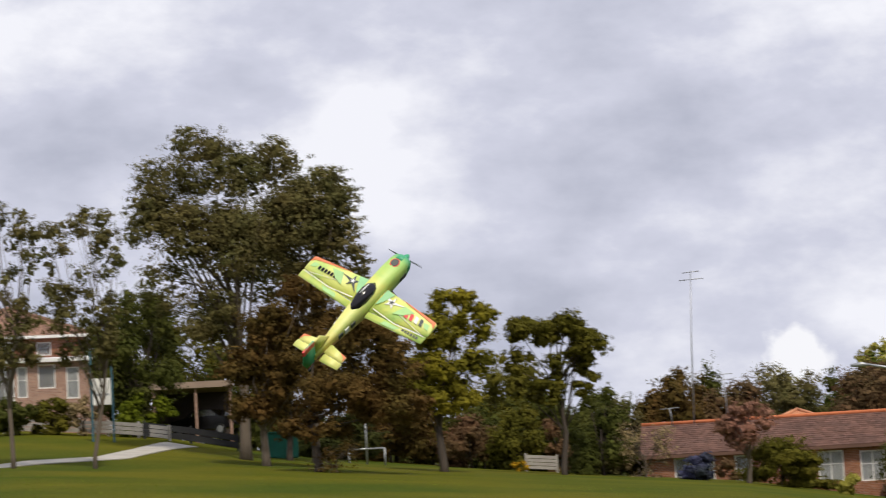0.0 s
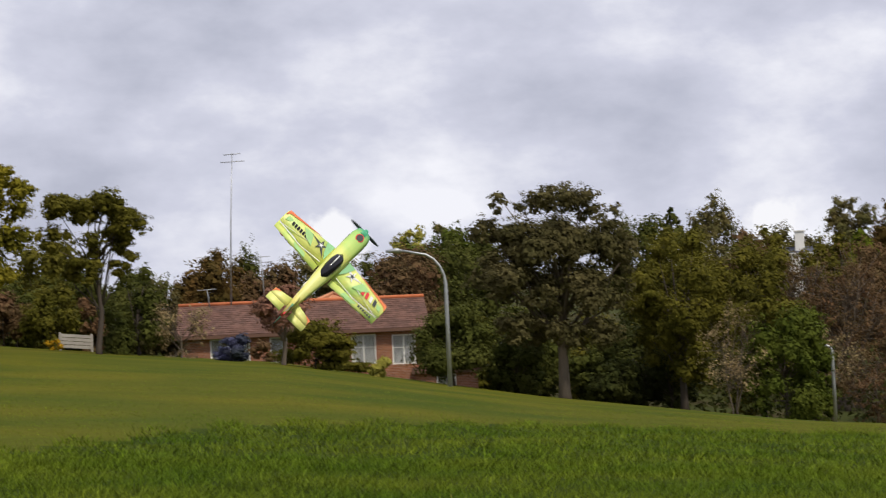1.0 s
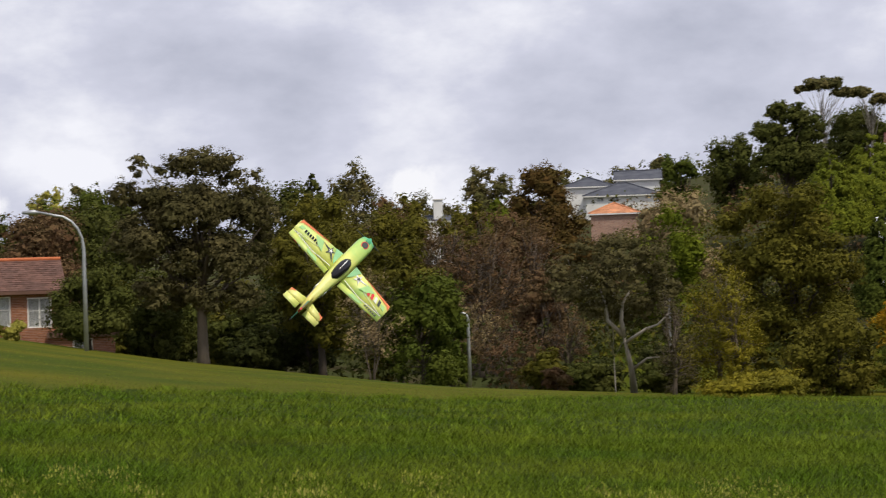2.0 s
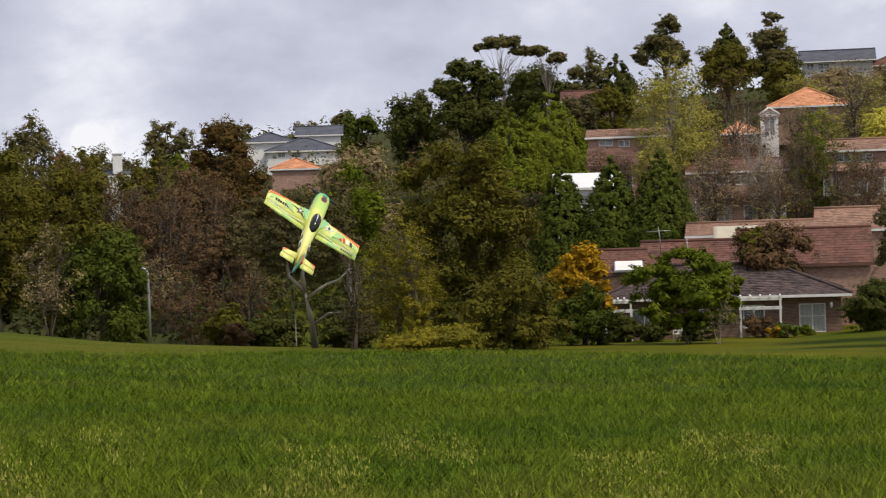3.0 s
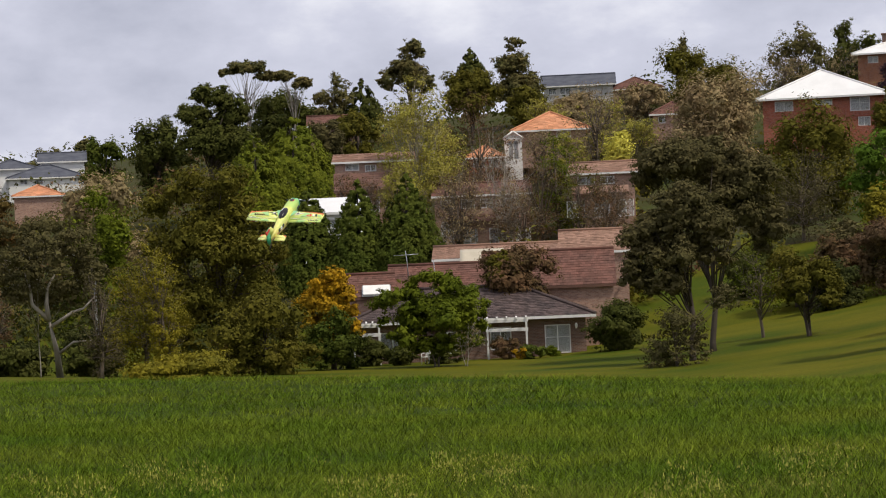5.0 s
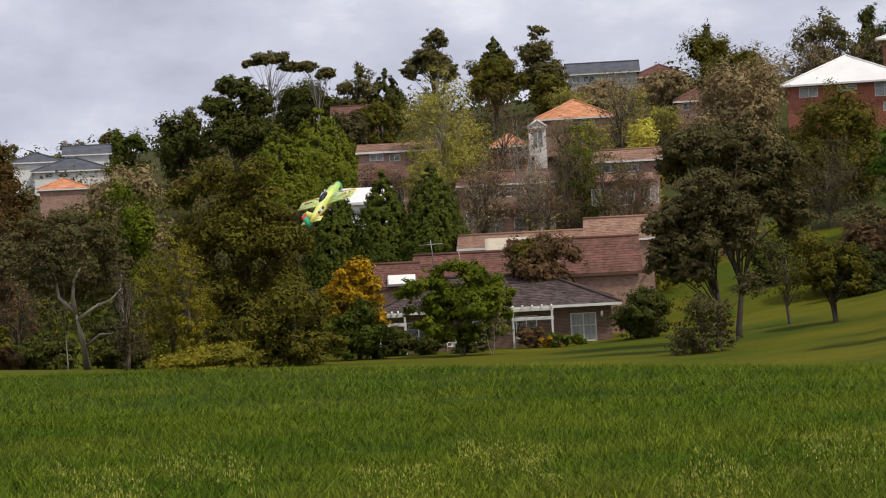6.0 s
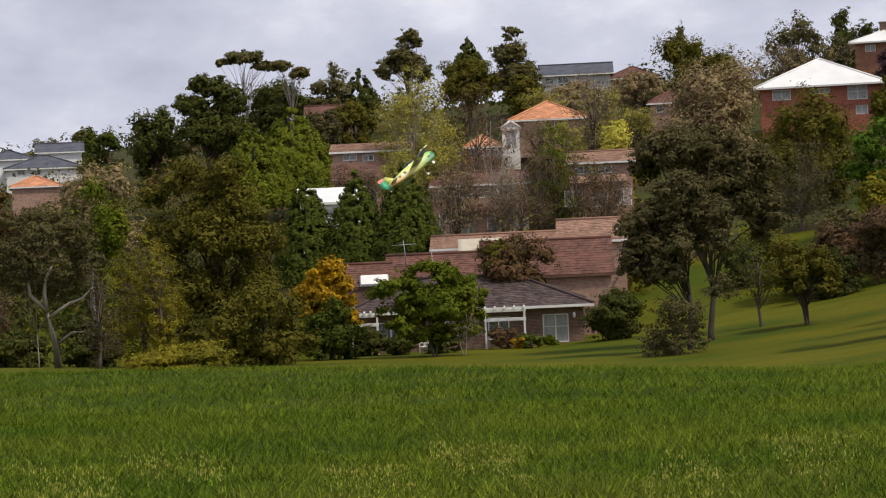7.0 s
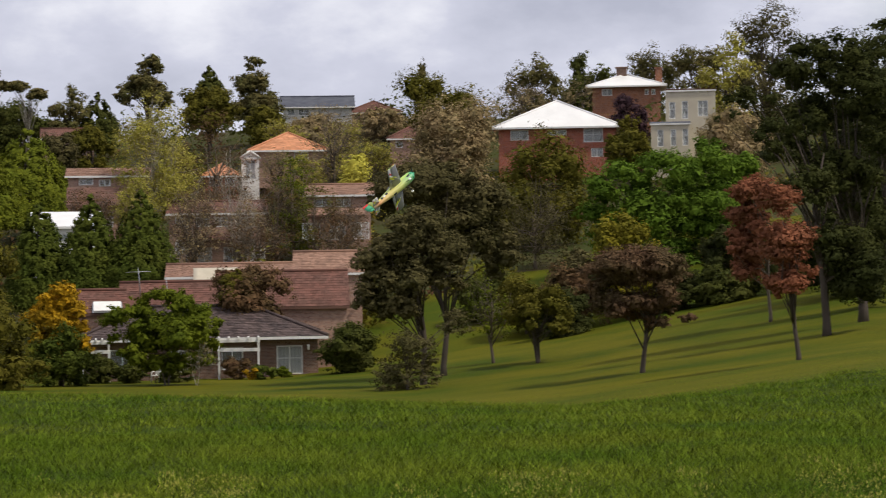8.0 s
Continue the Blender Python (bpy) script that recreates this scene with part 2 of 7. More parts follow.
def box(bm, x0, x1, y0, y1, z0, z1, bevel=0.0, m=None, mi=0):
    vs = [bm.verts.new(v) for v in ((x0, y0, z0), (x1, y0, z0), (x1, y1, z0), (x0, y1, z0), (x0, y0, z1), (x1, y0, z1), (x1, y1, z1), (x0, y1, z1))]
    if m is not None:
        for v in vs:
            v.co = m @ v.co
    fs = [bm.faces.new([vs[i] for i in q]) for q in ((3, 2, 1, 0), (4, 5, 6, 7), (0, 1, 5, 4), (1, 2, 6, 5), (2, 3, 7, 6), (3, 0, 4, 7))]
    for f in fs:
        f.material_index = mi
    if bevel:
        bmesh.ops.bevel(bm, geom=list({e for f in fs for e in f.edges}), offset=bevel, segments=1, affect="EDGES")
    return vs


def tube(bm, points, radii, sides=7):
    """A tapered tube along points."""
    rings = []
    for i, p in enumerate(points):
        p = Vector(p)
        d = Vector(points[min(i + 1, len(points) - 1)]) - Vector(points[max(i - 1, 0)])
        d.normalize()
        u = d.orthogonal().normalized() if i == 0 else (rings_u - d * rings_u.dot(d)).normalized()
        rings_u = u
        w = d.cross(u)
        rings.append([bm.verts.new(p + (u * math.cos(a) + w * math.sin(a)) * radii[i]) for a in [2 * math.pi * k / sides for k in range(sides)]])
    for a, b in zip(rings, rings[1:]):
        for k in range(sides):
            f = bm.faces.new((a[k], a[(k + 1) % sides], b[(k + 1) % sides], b[k]))
            f.smooth = True
    bm.faces.new(list(reversed(rings[0])))
    bm.faces.new(rings[-1])


# ---- ground: one sheet, a mown slope that falls from north to east, a valley and a hill beyond ----
DIST = [0, 13, 26, 40, 60, 85, 110, 140, 200, 300, 450, 900, 3500]
PROFILES = {}


def profile(az, *z):
    PROFILES[az] = z


profile(-180, 0, 0, 0, 0, 0, 0, 0, 0, 0, 0, 0, 5, 10)
profile(-60, 0, 0.4, 0.8, 1.4, 2.3, 3.4, 4.6, 6, 7, 8, 9, 10, 15)
profile(-11, 0, 0.35, 0.7, 1.25, 1.97, 2.9, 5.0, 6.5, 7, 8, 9, 12, 15)
profile(-7.5, 0, 0.33, 0.65, 1.1, 1.7, 2.5, 4.5, 5.2, 5.5, 6, 7, 12, 15)
profile(-4.8, 0, 0.32, 0.6, 0.95, 1.5, 2.3, 3.3, 4.0, 4, 4, 5, 12, 15)
profile(0, 0, 0.3, 0.5, 0.7, 1.08, 1.67, 2.1, 2.4, 2, 2, 3, 12, 15)
profile(8, 0, 0.2, 0.28, 0.34, 0.45, 0.56, 0.55, -0.6, -2, 0, 4, 14, 15)
profile(15, 0, 0.15, 0.1, -0.2, -0.6, -1.15, -1.8, -2.8, -2, 4, 11, 18, 15)
profile(22, 0, 0.1, -0.13, -0.57, -1.4, -2.4, -3.6, -5.2, -3.5, 7, 16, 18, 15)
profile(30, 0, 0.02, -0.35, -0.68, -1.9, -3.4, -4.6, -6.0, -0.5, 14, 24, 24, 15)
profile(40, 0, 0.0, -0.4, -0.95, -2.5, -3.9, -4.9, -5.6, 2.6, 20.5, 30, 28, 15)
profile(43.8, 0, 0.0, -0.42, -1.08, -2.75, -4.1, -4.7, -4.8, 3.3, 20.6, 31, 29, 17)
profile(48, 0, 0.0, -0.45, -1.2, -2.65, -3.45, -3.8, -3.3, 4.0, 21, 32, 30, 20)
profile(56, 0, 0.05, -0.35, -0.85, -1.4, -1.8, -1.1, 0.4, 6.8, 21, 32, 30, 20)
profile(90, 0, 0.1, 0.1, 0.1, 0.3, 0.8, 2, 4, 8, 18, 30, 30, 20)
profile(180, 0, 0, 0, 0, 0, 0, 0, 0, 0, 0, 0, 5, 10)
_az = sorted(PROFILES)
_tab = np.array([PROFILES[a] for a in _az], float)


def smooth_step(f):
    return f * f * (3 - 2 * f)


def ground_polar(az, d):
    az, d = np.asarray(az, float), np.asarray(d, float)
    i = np.clip(np.searchsorted(_az, az, side="right") - 1, 0, len(_az) - 2)
    a = np.array(_az, float)
    f = np.clip((az - a[i]) / (a[i + 1] - a[i]), 0, 1)
    j = np.clip(np.searchsorted(DIST, d, side="right") - 1, 0, len(DIST) - 2)
    dd = np.array(DIST, float)
    g = np.clip((d - dd[j]) / (dd[j + 1] - dd[j]), 0, 1)
    low = _tab[i, j] * (1 - f) + _tab[i + 1, j] * f
    high = _tab[i, j + 1] * (1 - f) + _tab[i + 1, j + 1] * f
    return low * (1 - g) + high * g


def ground_z(x, y):
    return float(ground_polar(math.degrees(math.atan2(x, y)), math.hypot(x, y)))


def long_edge(az):
    """How far the unmown field reaches."""
    return np.interp(az, [-14, 0, 5.6, 10, 16, 22, 30, 44, 50, 56, 64], [16, 24, 31, 35, 41, 43, 43, 43, 44, 52, 60])


def build_ground():
    azs = np.concatenate([np.arange(-180, -20, 5), np.arange(-20, 66, 0.8), np.arange(66, 180, 5)])
    ds = np.concatenate([[1.0, 4, 8], np.geomspace(10, 500, 90), np.geomspace(560, 3500, 12)])
    A, D = np.meshgrid(azs, ds, indexing="ij")
    Z = ground_polar(A, D)
    X, Y = D * np.sin(np.radians(A)), D * np.cos(np.radians(A))
    verts = [(0, 0, 0)] + list(zip(X.ravel().tolist(), Y.ravel().tolist(), Z.ravel().tolist()))
    na, nd = A.shape
    faces = []
    for i in range(na):
        k = (i + 1) % na
        faces.append((0, 1 + i * nd, 1 + k * nd)[::-1])
        for j in range(nd - 1):
            faces.append((1 + i * nd + j, 1 + i * nd + j + 1, 1 + k * nd + j + 1, 1 + k * nd + j)[::-1])
    me = bpy.data.meshes.new("ground")
    me.from_pydata(verts, [], [f[::-1] for f in faces])
    ob = part_mesh("ground", me, [GRASS, SCRUB, SHADED_THATCH], smooth=True)
    idx = []
    for i in range(na):
        edge = float(np.interp(azs[i], [-20, 0, 8, 12, 24, 26, 34, 41, 43, 52, 60], [128, 124, 118, 116, 122, 175, 150, 150, 165, 190, 175]))
        wobble = 4 * math.sin(azs[i] * 1.7)
        idx.append(0)
        for j in range(nd - 1):
            # slot 2 paints the shaded gaps dark wherever the long grass stands
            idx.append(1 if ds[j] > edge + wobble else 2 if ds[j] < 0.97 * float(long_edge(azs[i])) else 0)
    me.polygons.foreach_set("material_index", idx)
    return tagged(ob, "sloping park lawn of mown green grass with yellowish patches", "ground", kind="structure")


build_ground()


def triangles(name, V, F, mat, parent=None, label="", uv=None):
    """A mesh of loose triangles or quads from arrays."""
    me = bpy.data.meshes.new(name)
    n, k = F.shape
    me.vertices.add(len(V))
    me.vertices.foreach_set("co", np.asarray(V, np.float32).ravel())
    me.loops.add(n * k)
    me.loops.foreach_set("vertex_index", np.asarray(F, np.int32).ravel())
    me.polygons.add(n)
    me.polygons.foreach_set("loop_start", np.arange(0, n * k, k, dtype=np.int32))
    me.update(calc_edges=True)
    return part_mesh(name, me, mat, parent, label)


def grass_field(name, label, mat, az0, az1, d0, d1, count, height, width, rng, keep, single=True, per=10, spread=0.07, heads=False):
    """Blades of grass, each bent once, scattered evenly over a sector of the field."""
    # tufts first, more of them near the camera, then the blades of each
    az = rng.uniform(az0, az1, count // per)
    d = d0 + (d1 - d0) * rng.uniform(0, 1, count // per) ** 1.15
    ok = keep(az, d)
    az, d = np.repeat(az[ok], per), np.repeat(d[ok], per)
    n = len(az)
    big = np.repeat(rng.uniform(0.6, 1.35, n // per), per)
    gx, gy = rng.normal(0, spread, n), rng.normal(0, spread, n)
    x, y = d * np.sin(np.radians(az)) + gx, d * np.cos(np.radians(az)) + gy
    z = ground_polar(np.degrees(np.arctan2(x, y)), np.hypot(x, y))
    tuft = 0.55 + 0.5 * np.sin(x * 2.1 + 1.3 * np.sin(y * 1.7)) * np.sin(y * 2.6 + x * 0.6) + 0.35 * np.sin(x * 0.7 + y * 0.35)
    h = height * (0.65 + 0.35 * np.clip(tuft, -0.4, 1.3)) * rng.uniform(0.6, 1.25, n) * big
    turn = rng.uniform(0, 2 * np.pi, n)
    w = width * rng.uniform(0.6, 1.4, n)
    lean = rng.uniform(0.4, 2.1, n) * h
    way = np.arctan2(gy, gx) + rng.normal(0, 0.6, n)
    ux, uy = np.cos(turn) * w / 2, np.sin(turn) * w / 2
    lx, ly = np.cos(way) * lean + 0.12 * h, np.sin(way) * lean
    V = np.empty((n, 5, 3))
    V[:, 0] = np.stack([x - ux, y - uy, z - 0.02], 1)
    V[:, 1] = np.stack([x + ux, y + uy, z - 0.02], 1)
    V[:, 2] = np.stack([x + ux * 0.8 + lx * 0.35, y + uy * 0.8 + ly * 0.35, z + h * 0.6], 1)
    V[:, 3] = np.stack([x - ux * 0.8 + lx * 0.35, y - uy * 0.8 + ly * 0.35, z + h * 0.6], 1)
    V[:, 4] = np.stack([x + lx, y + ly, z + h], 1)
    b = np.arange(n)[:, None] * 5
    if heads:
        # small flower heads at the tips of upright stalks
        V[:, 4, :2] = V[:, 0, :2] + 0.15 * np.stack([lx, ly], 1)
        V[:, 0] = V[:, 4] - np.stack([ux, uy, 0.3 * h], 1)
        V[:, 1] = V[:, 4] + np.stack([ux, uy, -0.22 * h], 1)
    if single:
        V, b = V[:, [0, 1, 4]], np.arange(n)[:, None] * 3
        F = b + np.array([[0, 1, 2]])
    elif single is None:
        V[:, 3] = V[:, 4] + np.stack([ux * 1.2, uy * 1.2, 0 * h], 1)
        V, b = V[:, [0, 1, 3, 4]], np.arange(n)[:, None] * 4
        F = np.concatenate([b + np.array([[0, 1, 2]]), b + np.array([[0, 2, 3]])])
    else:
        F = np.concatenate([b + np.array([[0, 1, 2]]), b + np.array([[0, 2, 3]]), b + np.array([[3, 2, 4]])])
    ob = triangles(name, V.reshape(-1, 3), F, mat)
    return tagged(ob, label, "grass", kind="stuff")


rng = np.random.default_rng(4)
inside = lambda az, d: d < long_edge(az) * (1 + 0.05 * np.sin(az * 3.1))
grass_field("long_grass", "knee-high unmown green grass with bent blades", BLADE, -14, 60, 10.5, 24, 330000, 0.080, 0.0048, rng, inside, single=None, per=8, spread=0.06)
grass_field("long_grass", "knee-high unmown green grass farther across the field", BLADE, -14, 60, 22, 60, 300000, 0.10, 0.013, rng, inside, per=8, spread=0.08)
grass_field("seed_heads", "yellowish flowering grass heads scattered through the field", SEED, 0, 60, 10.5, 17, 30000, 0.10, 0.012, rng, lambda az, d: np.sin(az * 1.1) * np.sin(d * 0.5 + az * 0.4) + 0.3 * np.sin(az * 4 + d) > 0.22, per=5, spread=0.04, heads=True)
grass_field("dry_grass", "dry straw-coloured grass at the mown edge", DRY, 18, 56, 10, 14.2, 26000, 0.085, 0.008, rng, lambda az, d: d + 1.2 * np.sin(az * 0.9) < 13.2)
grass_field("short_grass", "short mown lawn grass", BLADE, -14, 58, 20, 75, 170000, 0.028, 0.011, rng, lambda az, d: d > long_edge(az) * 0.97, per=4, spread=0.3)


# ---- trees ----
def ball(rng, n):
    v = rng.normal(size=(n, 3))
    return v / np.linalg.norm(v, axis=1)[:, None]


def leaf_mesh(rng, C, N, size):
    """Small bent leaf sprays: one triangle each at C, roughly facing N."""
    n = len(C)
    T = np.cross(N, ball(rng, n))
    T /= np.linalg.norm(T, axis=1)[:, None] + 1e-9
    B = np.cross(N, T)
    s = (size * rng.uniform(0.55, 1.35, n))[:, None]
    asp = rng.uniform(0.45, 0.9, n)[:, None]
    V = np.stack([C - T * s - B * s * asp * 0.6, C + T * s - B * s * asp * 0.6 - N * s * 0.2, C + B * s * asp * 1.2], 1)
    return V.reshape(-1, 3), np.arange(n * 3).reshape(-1, 3)


def tree(name, label, az, d, top, r, leaf, bark="dark", form="round", low=0.3, n=6000, size=0.16, clumps=26, puff=0.34, trunk=0.022, stems=1, seed=0, lean=0.0, bottom=None, ratio=1.0, group="", limbs=(), lobes=(), airy=False):
    """A tree or bush at bearing az, d metres off, reaching height top in the world. low: where the crown begins, as a share of its height. ratio: depth to width."""
    rng = np.random.default_rng(1000 + seed)
    n, size = (int(n * 1.8), size) if size < 0.17 else (int(n * 2.1), size * 0.76)
    if form == "bare":
        n, bark = int(n * (1.0 if leaf in ("lime", "yellow") else 0.5)), "brown" if bark == "dark" else bark
    x, y = at(az, d)
    z = ground_z(x, y)
    H = top - z
    ob = thing(name, label, "bush" if low < 0.06 else "tree", pose(x, y, z - 0.05, 0, 0, -az), group)
    zc0, zc1 = (H * low if bottom is None else max(bottom - z, 0.02)), H
    # clump centres and radii
    if form == "cone":
        t = 1 - np.sqrt(rng.uniform(0, 1, clumps))
        a = rng.uniform(0, 2 * np.pi, clumps)
        R = r * (1 - t) ** 0.75 * rng.uniform(0.3, 0.8, clumps)
        C = np.stack([R * np.cos(a), R * np.sin(a), zc0 + (zc1 - zc0) * (0.04 + 0.9 * t)], 1)
        rad = np.stack([r * puff * (1.0 - 0.8 * t)] * 2 + [(zc1 - zc0) * 0.075 * (1.25 - 0.7 * t)], 1)
    elif form == "umbrella":
        a, q = rng.uniform(0, 2 * np.pi, clumps), np.sqrt(rng.uniform(0, 1, clumps))
        C = np.stack([r * 0.82 * q * np.cos(a), r * 0.82 * q * np.sin(a), zc1 - (zc1 - zc0) * (0.12 + 0.55 * q ** 2 + 0.25 * rng.uniform(0, 1, clumps))], 1)
        rad = np.stack([np.full(clumps, r * puff)] * 2 + [np.full(clumps, (zc1 - zc0) * puff * 0.55)], 1) * rng.uniform(0.7, 1.2, (clumps, 1))
    elif form == "lobes":
        # a crown in several rounded masses: across, height in the world, half width, half height
        B = np.array(lobes)
        area = B[:, 2] * (B[:, 2] + B[:, 3])
        own = rng.choice(len(B), clumps, p=area / area.sum())
        v = ball(rng, clumps) + np.array([0, 0, 0.2])
        v /= np.linalg.norm(v, axis=1)[:, None]
        small = np.sqrt(B[own, 2] * B[own, 3])[:, None] * puff * rng.uniform(0.7, 1.2, (clumps, 1))
        half = np.stack([B[own, 2], B[own, 2] * ratio, B[own, 3]], 1)
        C = np.stack([B[own, 0], rng.normal(0, 0.3, clumps), B[own, 1] - z], 1) + v * np.maximum(half - small * 0.7, 0.1) * rng.uniform(0.3, 1, clumps)[:, None] ** 0.5
        rad = small * np.array([1.25, 1.25, 0.9])
    else:
        v = ball(rng, clumps)
        q = rng.uniform(0.35, 1, clumps)[:, None] ** 0.6
        half = (zc1 - zc0) / 2
        P = v * q * (1 - puff * 0.75)
        if form == "gum":
            P[:, :2] *= 0.85 + 0.15 * np.clip(P[:, 2:3] + 0.3, -0.5, 1)
        C = np.stack([P[:, 0] * r, P[:, 1] * r, zc0 + half * (1 + P[:, 2])], 1)
        rad = np.stack([np.full(clumps, r * puff)] * 2 + [np.full(clumps, min(half, r) * puff * 0.95)], 1) * rng.uniform(0.65, 1.25, (clumps, 1))
    if form != "lobes":
        C[:, 1] *= ratio
    if form == "cone":
        # upswept sprays over a pointed cone, uneven in reach
        k = max(60, n // 22)
        t = 1 - np.sqrt(rng.uniform(0, 1, k))
        a = rng.uniform(0, 2 * np.pi, k)
        R = 1.3 * r * (1 - t ** 1.7) ** 0.9 * rng.uniform(0.84, 1.03, k)
        own = rng.integers(0, k, n)
        v = ball(rng, n)
        L = np.stack([R * np.cos(a), R * np.sin(a), zc0 + (zc1 - zc0) * t * 0.97], 1)[own]
        L += v * np.array([0.13, 0.13, 0.2]) * r * (1.15 - t[own])[:, None] * rng.uniform(0.3, 1.1, n)[:, None]
        v = np.stack([np.cos(a), np.sin(a), np.full(k, 0.35)], 1)[own] + 0.5 * v
        m = n // 4
        L[:m, :2] *= rng.uniform(0.55, 0.85, m)[:, None]
    # leaves near the skin of each clump
    if form != "cone":
        wgt = rad[:, 0] * rad[:, 2]
        # twigs bear small sprays over the skin of each clump, more of them on its upper side
        k = max(7, int(n / (len(C) * 26)))
        pick = rng.choice(len(C), len(C) * k, p=wgt / wgt.sum())
        w = ball(rng, len(pick)) + np.array([0, 0, 0.25])
        w /= np.linalg.norm(w, axis=1)[:, None]
        spray = C[pick] + w * rad[pick] * rng.uniform(0.5, 1.1, len(pick))[:, None]
        own = rng.integers(0, len(pick), n)
        v = ball(rng, n)
        L = spray[own] + v * rad[pick[own]] * np.array([0.42, 0.42, 0.27]) * rng.uniform(0.3, 1.1, n)[:, None]
        v = v * 0.7 + w[own] * 0.6
        # larger sprays deep inside, which close the crown
        m = 0 if form == "bare" or airy else n // 7 if form == "gum" or leaf == "gum" else n // 3
        if m:
            deep = rng.choice(len(C), m, p=wgt / wgt.sum())
            vd = ball(rng, m)
            L[:m], v[:m] = C[deep] + vd * rad[deep] * rng.uniform(0.2, 0.74, m)[:, None], vd
        # fill the crown's true extent
        for k, (lo, hi) in enumerate(() if form == "lobes" else ((-r, r), (-r * ratio, r * ratio), (zc0, zc1))):
            a, b = np.percentile(L[:, k], (0.7, 99.3))
            for arr in (L, C):
                arr[:, k] = lo + (arr[:, k] - a) * (hi - lo) / (b - a)
        L[:, 0] += lean * (L[:, 2] - H * 0.7)
        C[:, 0] += lean * (C[:, 2] - H * 0.7)
    L[:, 2] = np.maximum(L[:, 2], 0.03)
    nrm = v * np.array([1, 1, 1.0]) + np.array([0, 0, 0.35]) + 0.28 * ball(rng, n)
    nrm /= np.linalg.norm(nrm, axis=1)[:, None]
    fine_size = np.full(n, min(size * 0.81, max(0.045, 0.00066 * d)))
    if form == "bare":
        fine_size *= 0.8
    fine_size[:m] *= 2.1
    V, F = leaf_mesh(rng, L, nrm, fine_size)
    # trunk and limbs
    bm = bmesh.new()
    for s in range(stems):
        off = Vector((-lean * H * 0.7, 0, 0)) if stems == 1 else Vector((rng.uniform(-0.5, 0.5), rng.uniform(-0.3, 0.3), 0)) * (0.06 * H)
        tip = Vector((-lean * H * 0.1 + off.x * 5, off.y * 3, zc0 + (zc1 - zc0) * (0.85 if form == "cone" else 0.55)))
        mid1 = off + (tip - off) * 0.35 + Vector((rng.normal(0, 0.012), rng.normal(0, 0.012), 0)) * H
        mid2 = off + (tip - off) * 0.7 + Vector((rng.normal(0, 0.02), rng.normal(0, 0.02), 0)) * H
        w = trunk * H / math.sqrt(stems)
        tube(bm, [off - Vector((0, 0, 0.3)), off + Vector((0, 0, 0.05 * H)), mid1, mid2, tip], [w * 1.35, w, w * 0.8, w * 0.5, w * 0.12], 8)
        order = list(range(s, len(C), stems))
        for k in order[: 26 if form != "cone" else 0]:
            end = Vector(C[k])
            f = rng.uniform(0.25, 0.8) if form != "umbrella" else rng.uniform(0.2, 0.5)
            start = (off.lerp(mid1, f / 0.35) if f < 0.35 else mid1.lerp(mid2, (f - 0.35) / 0.35) if f < 0.7 else mid2.lerp(tip, (f - 0.7) / 0.3))
            if start.z > end.z:
                start = off.lerp(mid1, 0.9)
            bend = start.lerp(end, 0.5) + Vector((rng.normal(0, 0.02), rng.normal(0, 0.02), 0.03)) * H
            lw = w * rng.uniform(0.22, 0.42)
            tube(bm, [start, bend, end], [lw, lw * 0.6, lw * 0.15], 5)
            if form in ("gum", "bare"):
                for _ in range(3 if form == "gum" else 9):
                    e2 = end + Vector(ball(rng, 1)[0] * rad[k]) * (0.95 if form == "gum" else 1.3) + Vector((0, 0, 0.3 * rad[k][2]))
                    tw = max(lw * 0.3, 0.00009 * d)
                    tube(bm, [bend.lerp(end, rng.uniform(0, 0.9)), e2], [tw, tw * 0.4], 3)
    for start, *line in limbs:
        # a hand-placed limb before the crown: radius, then points of (across, height)
        tube(bm, [(px, -0.62 * r * min(1, pz / (0.4 * H)), pz) for px, pz in line], [start * (1 - 0.75 * k / (len(line) - 1)) for k in range(len(line))], 8)
    part("trunk", bm, BARK[bark], ob)
    triangles("crown", V, F, LEAF[leaf], ob)
    return ob


# ---- the trees and shrubs, from the north round to the east ----
tree("gum_tree", "thin grey-leaved gum tree with a pale slender trunk", -11.37, 84, 13.19, 1.51, "gum", form="gum", low=0.36, seed=1, bark="brown", n=5500, size=0.10, clumps=70, puff=0.2, trunk=0.009)
tree("gum_tree", "thin grey-leaved gum tree beside its twin", -9.39, 84.5, 12.94, 1.60, "gum", form="gum", low=0.40, seed=2, bark="brown", n=5500, size=0.10, clumps=70, puff=0.2, trunk=0.008, lean=-0.03)
tree("gum_tree", "tall dense gum tree with dark grey-green foliage", -5.25, 97.0, 18.80, 3.23, "gum", form="lobes", low=0.12, seed=3, bark="brown", n=24000, size=0.1, clumps=190, puff=0.42, trunk=0.016, bottom=4.43, lobes=((-1.65, 17.45, 1.81, 1.29), (-2.88, 15.8, 1.81, 1.81), (-0.55, 15.96, 1.55, 2.07), (-3.94, 13.75, 1.5, 1.81), (-2.23, 13.16, 2.2, 2.07), (-0.18, 12.8, 2.07, 2.59), (-3.35, 10.87, 1.55, 1.55), (-1.37, 9.48, 1.81, 2.07), (0.71, 15.38, 1.29, 1.81),))
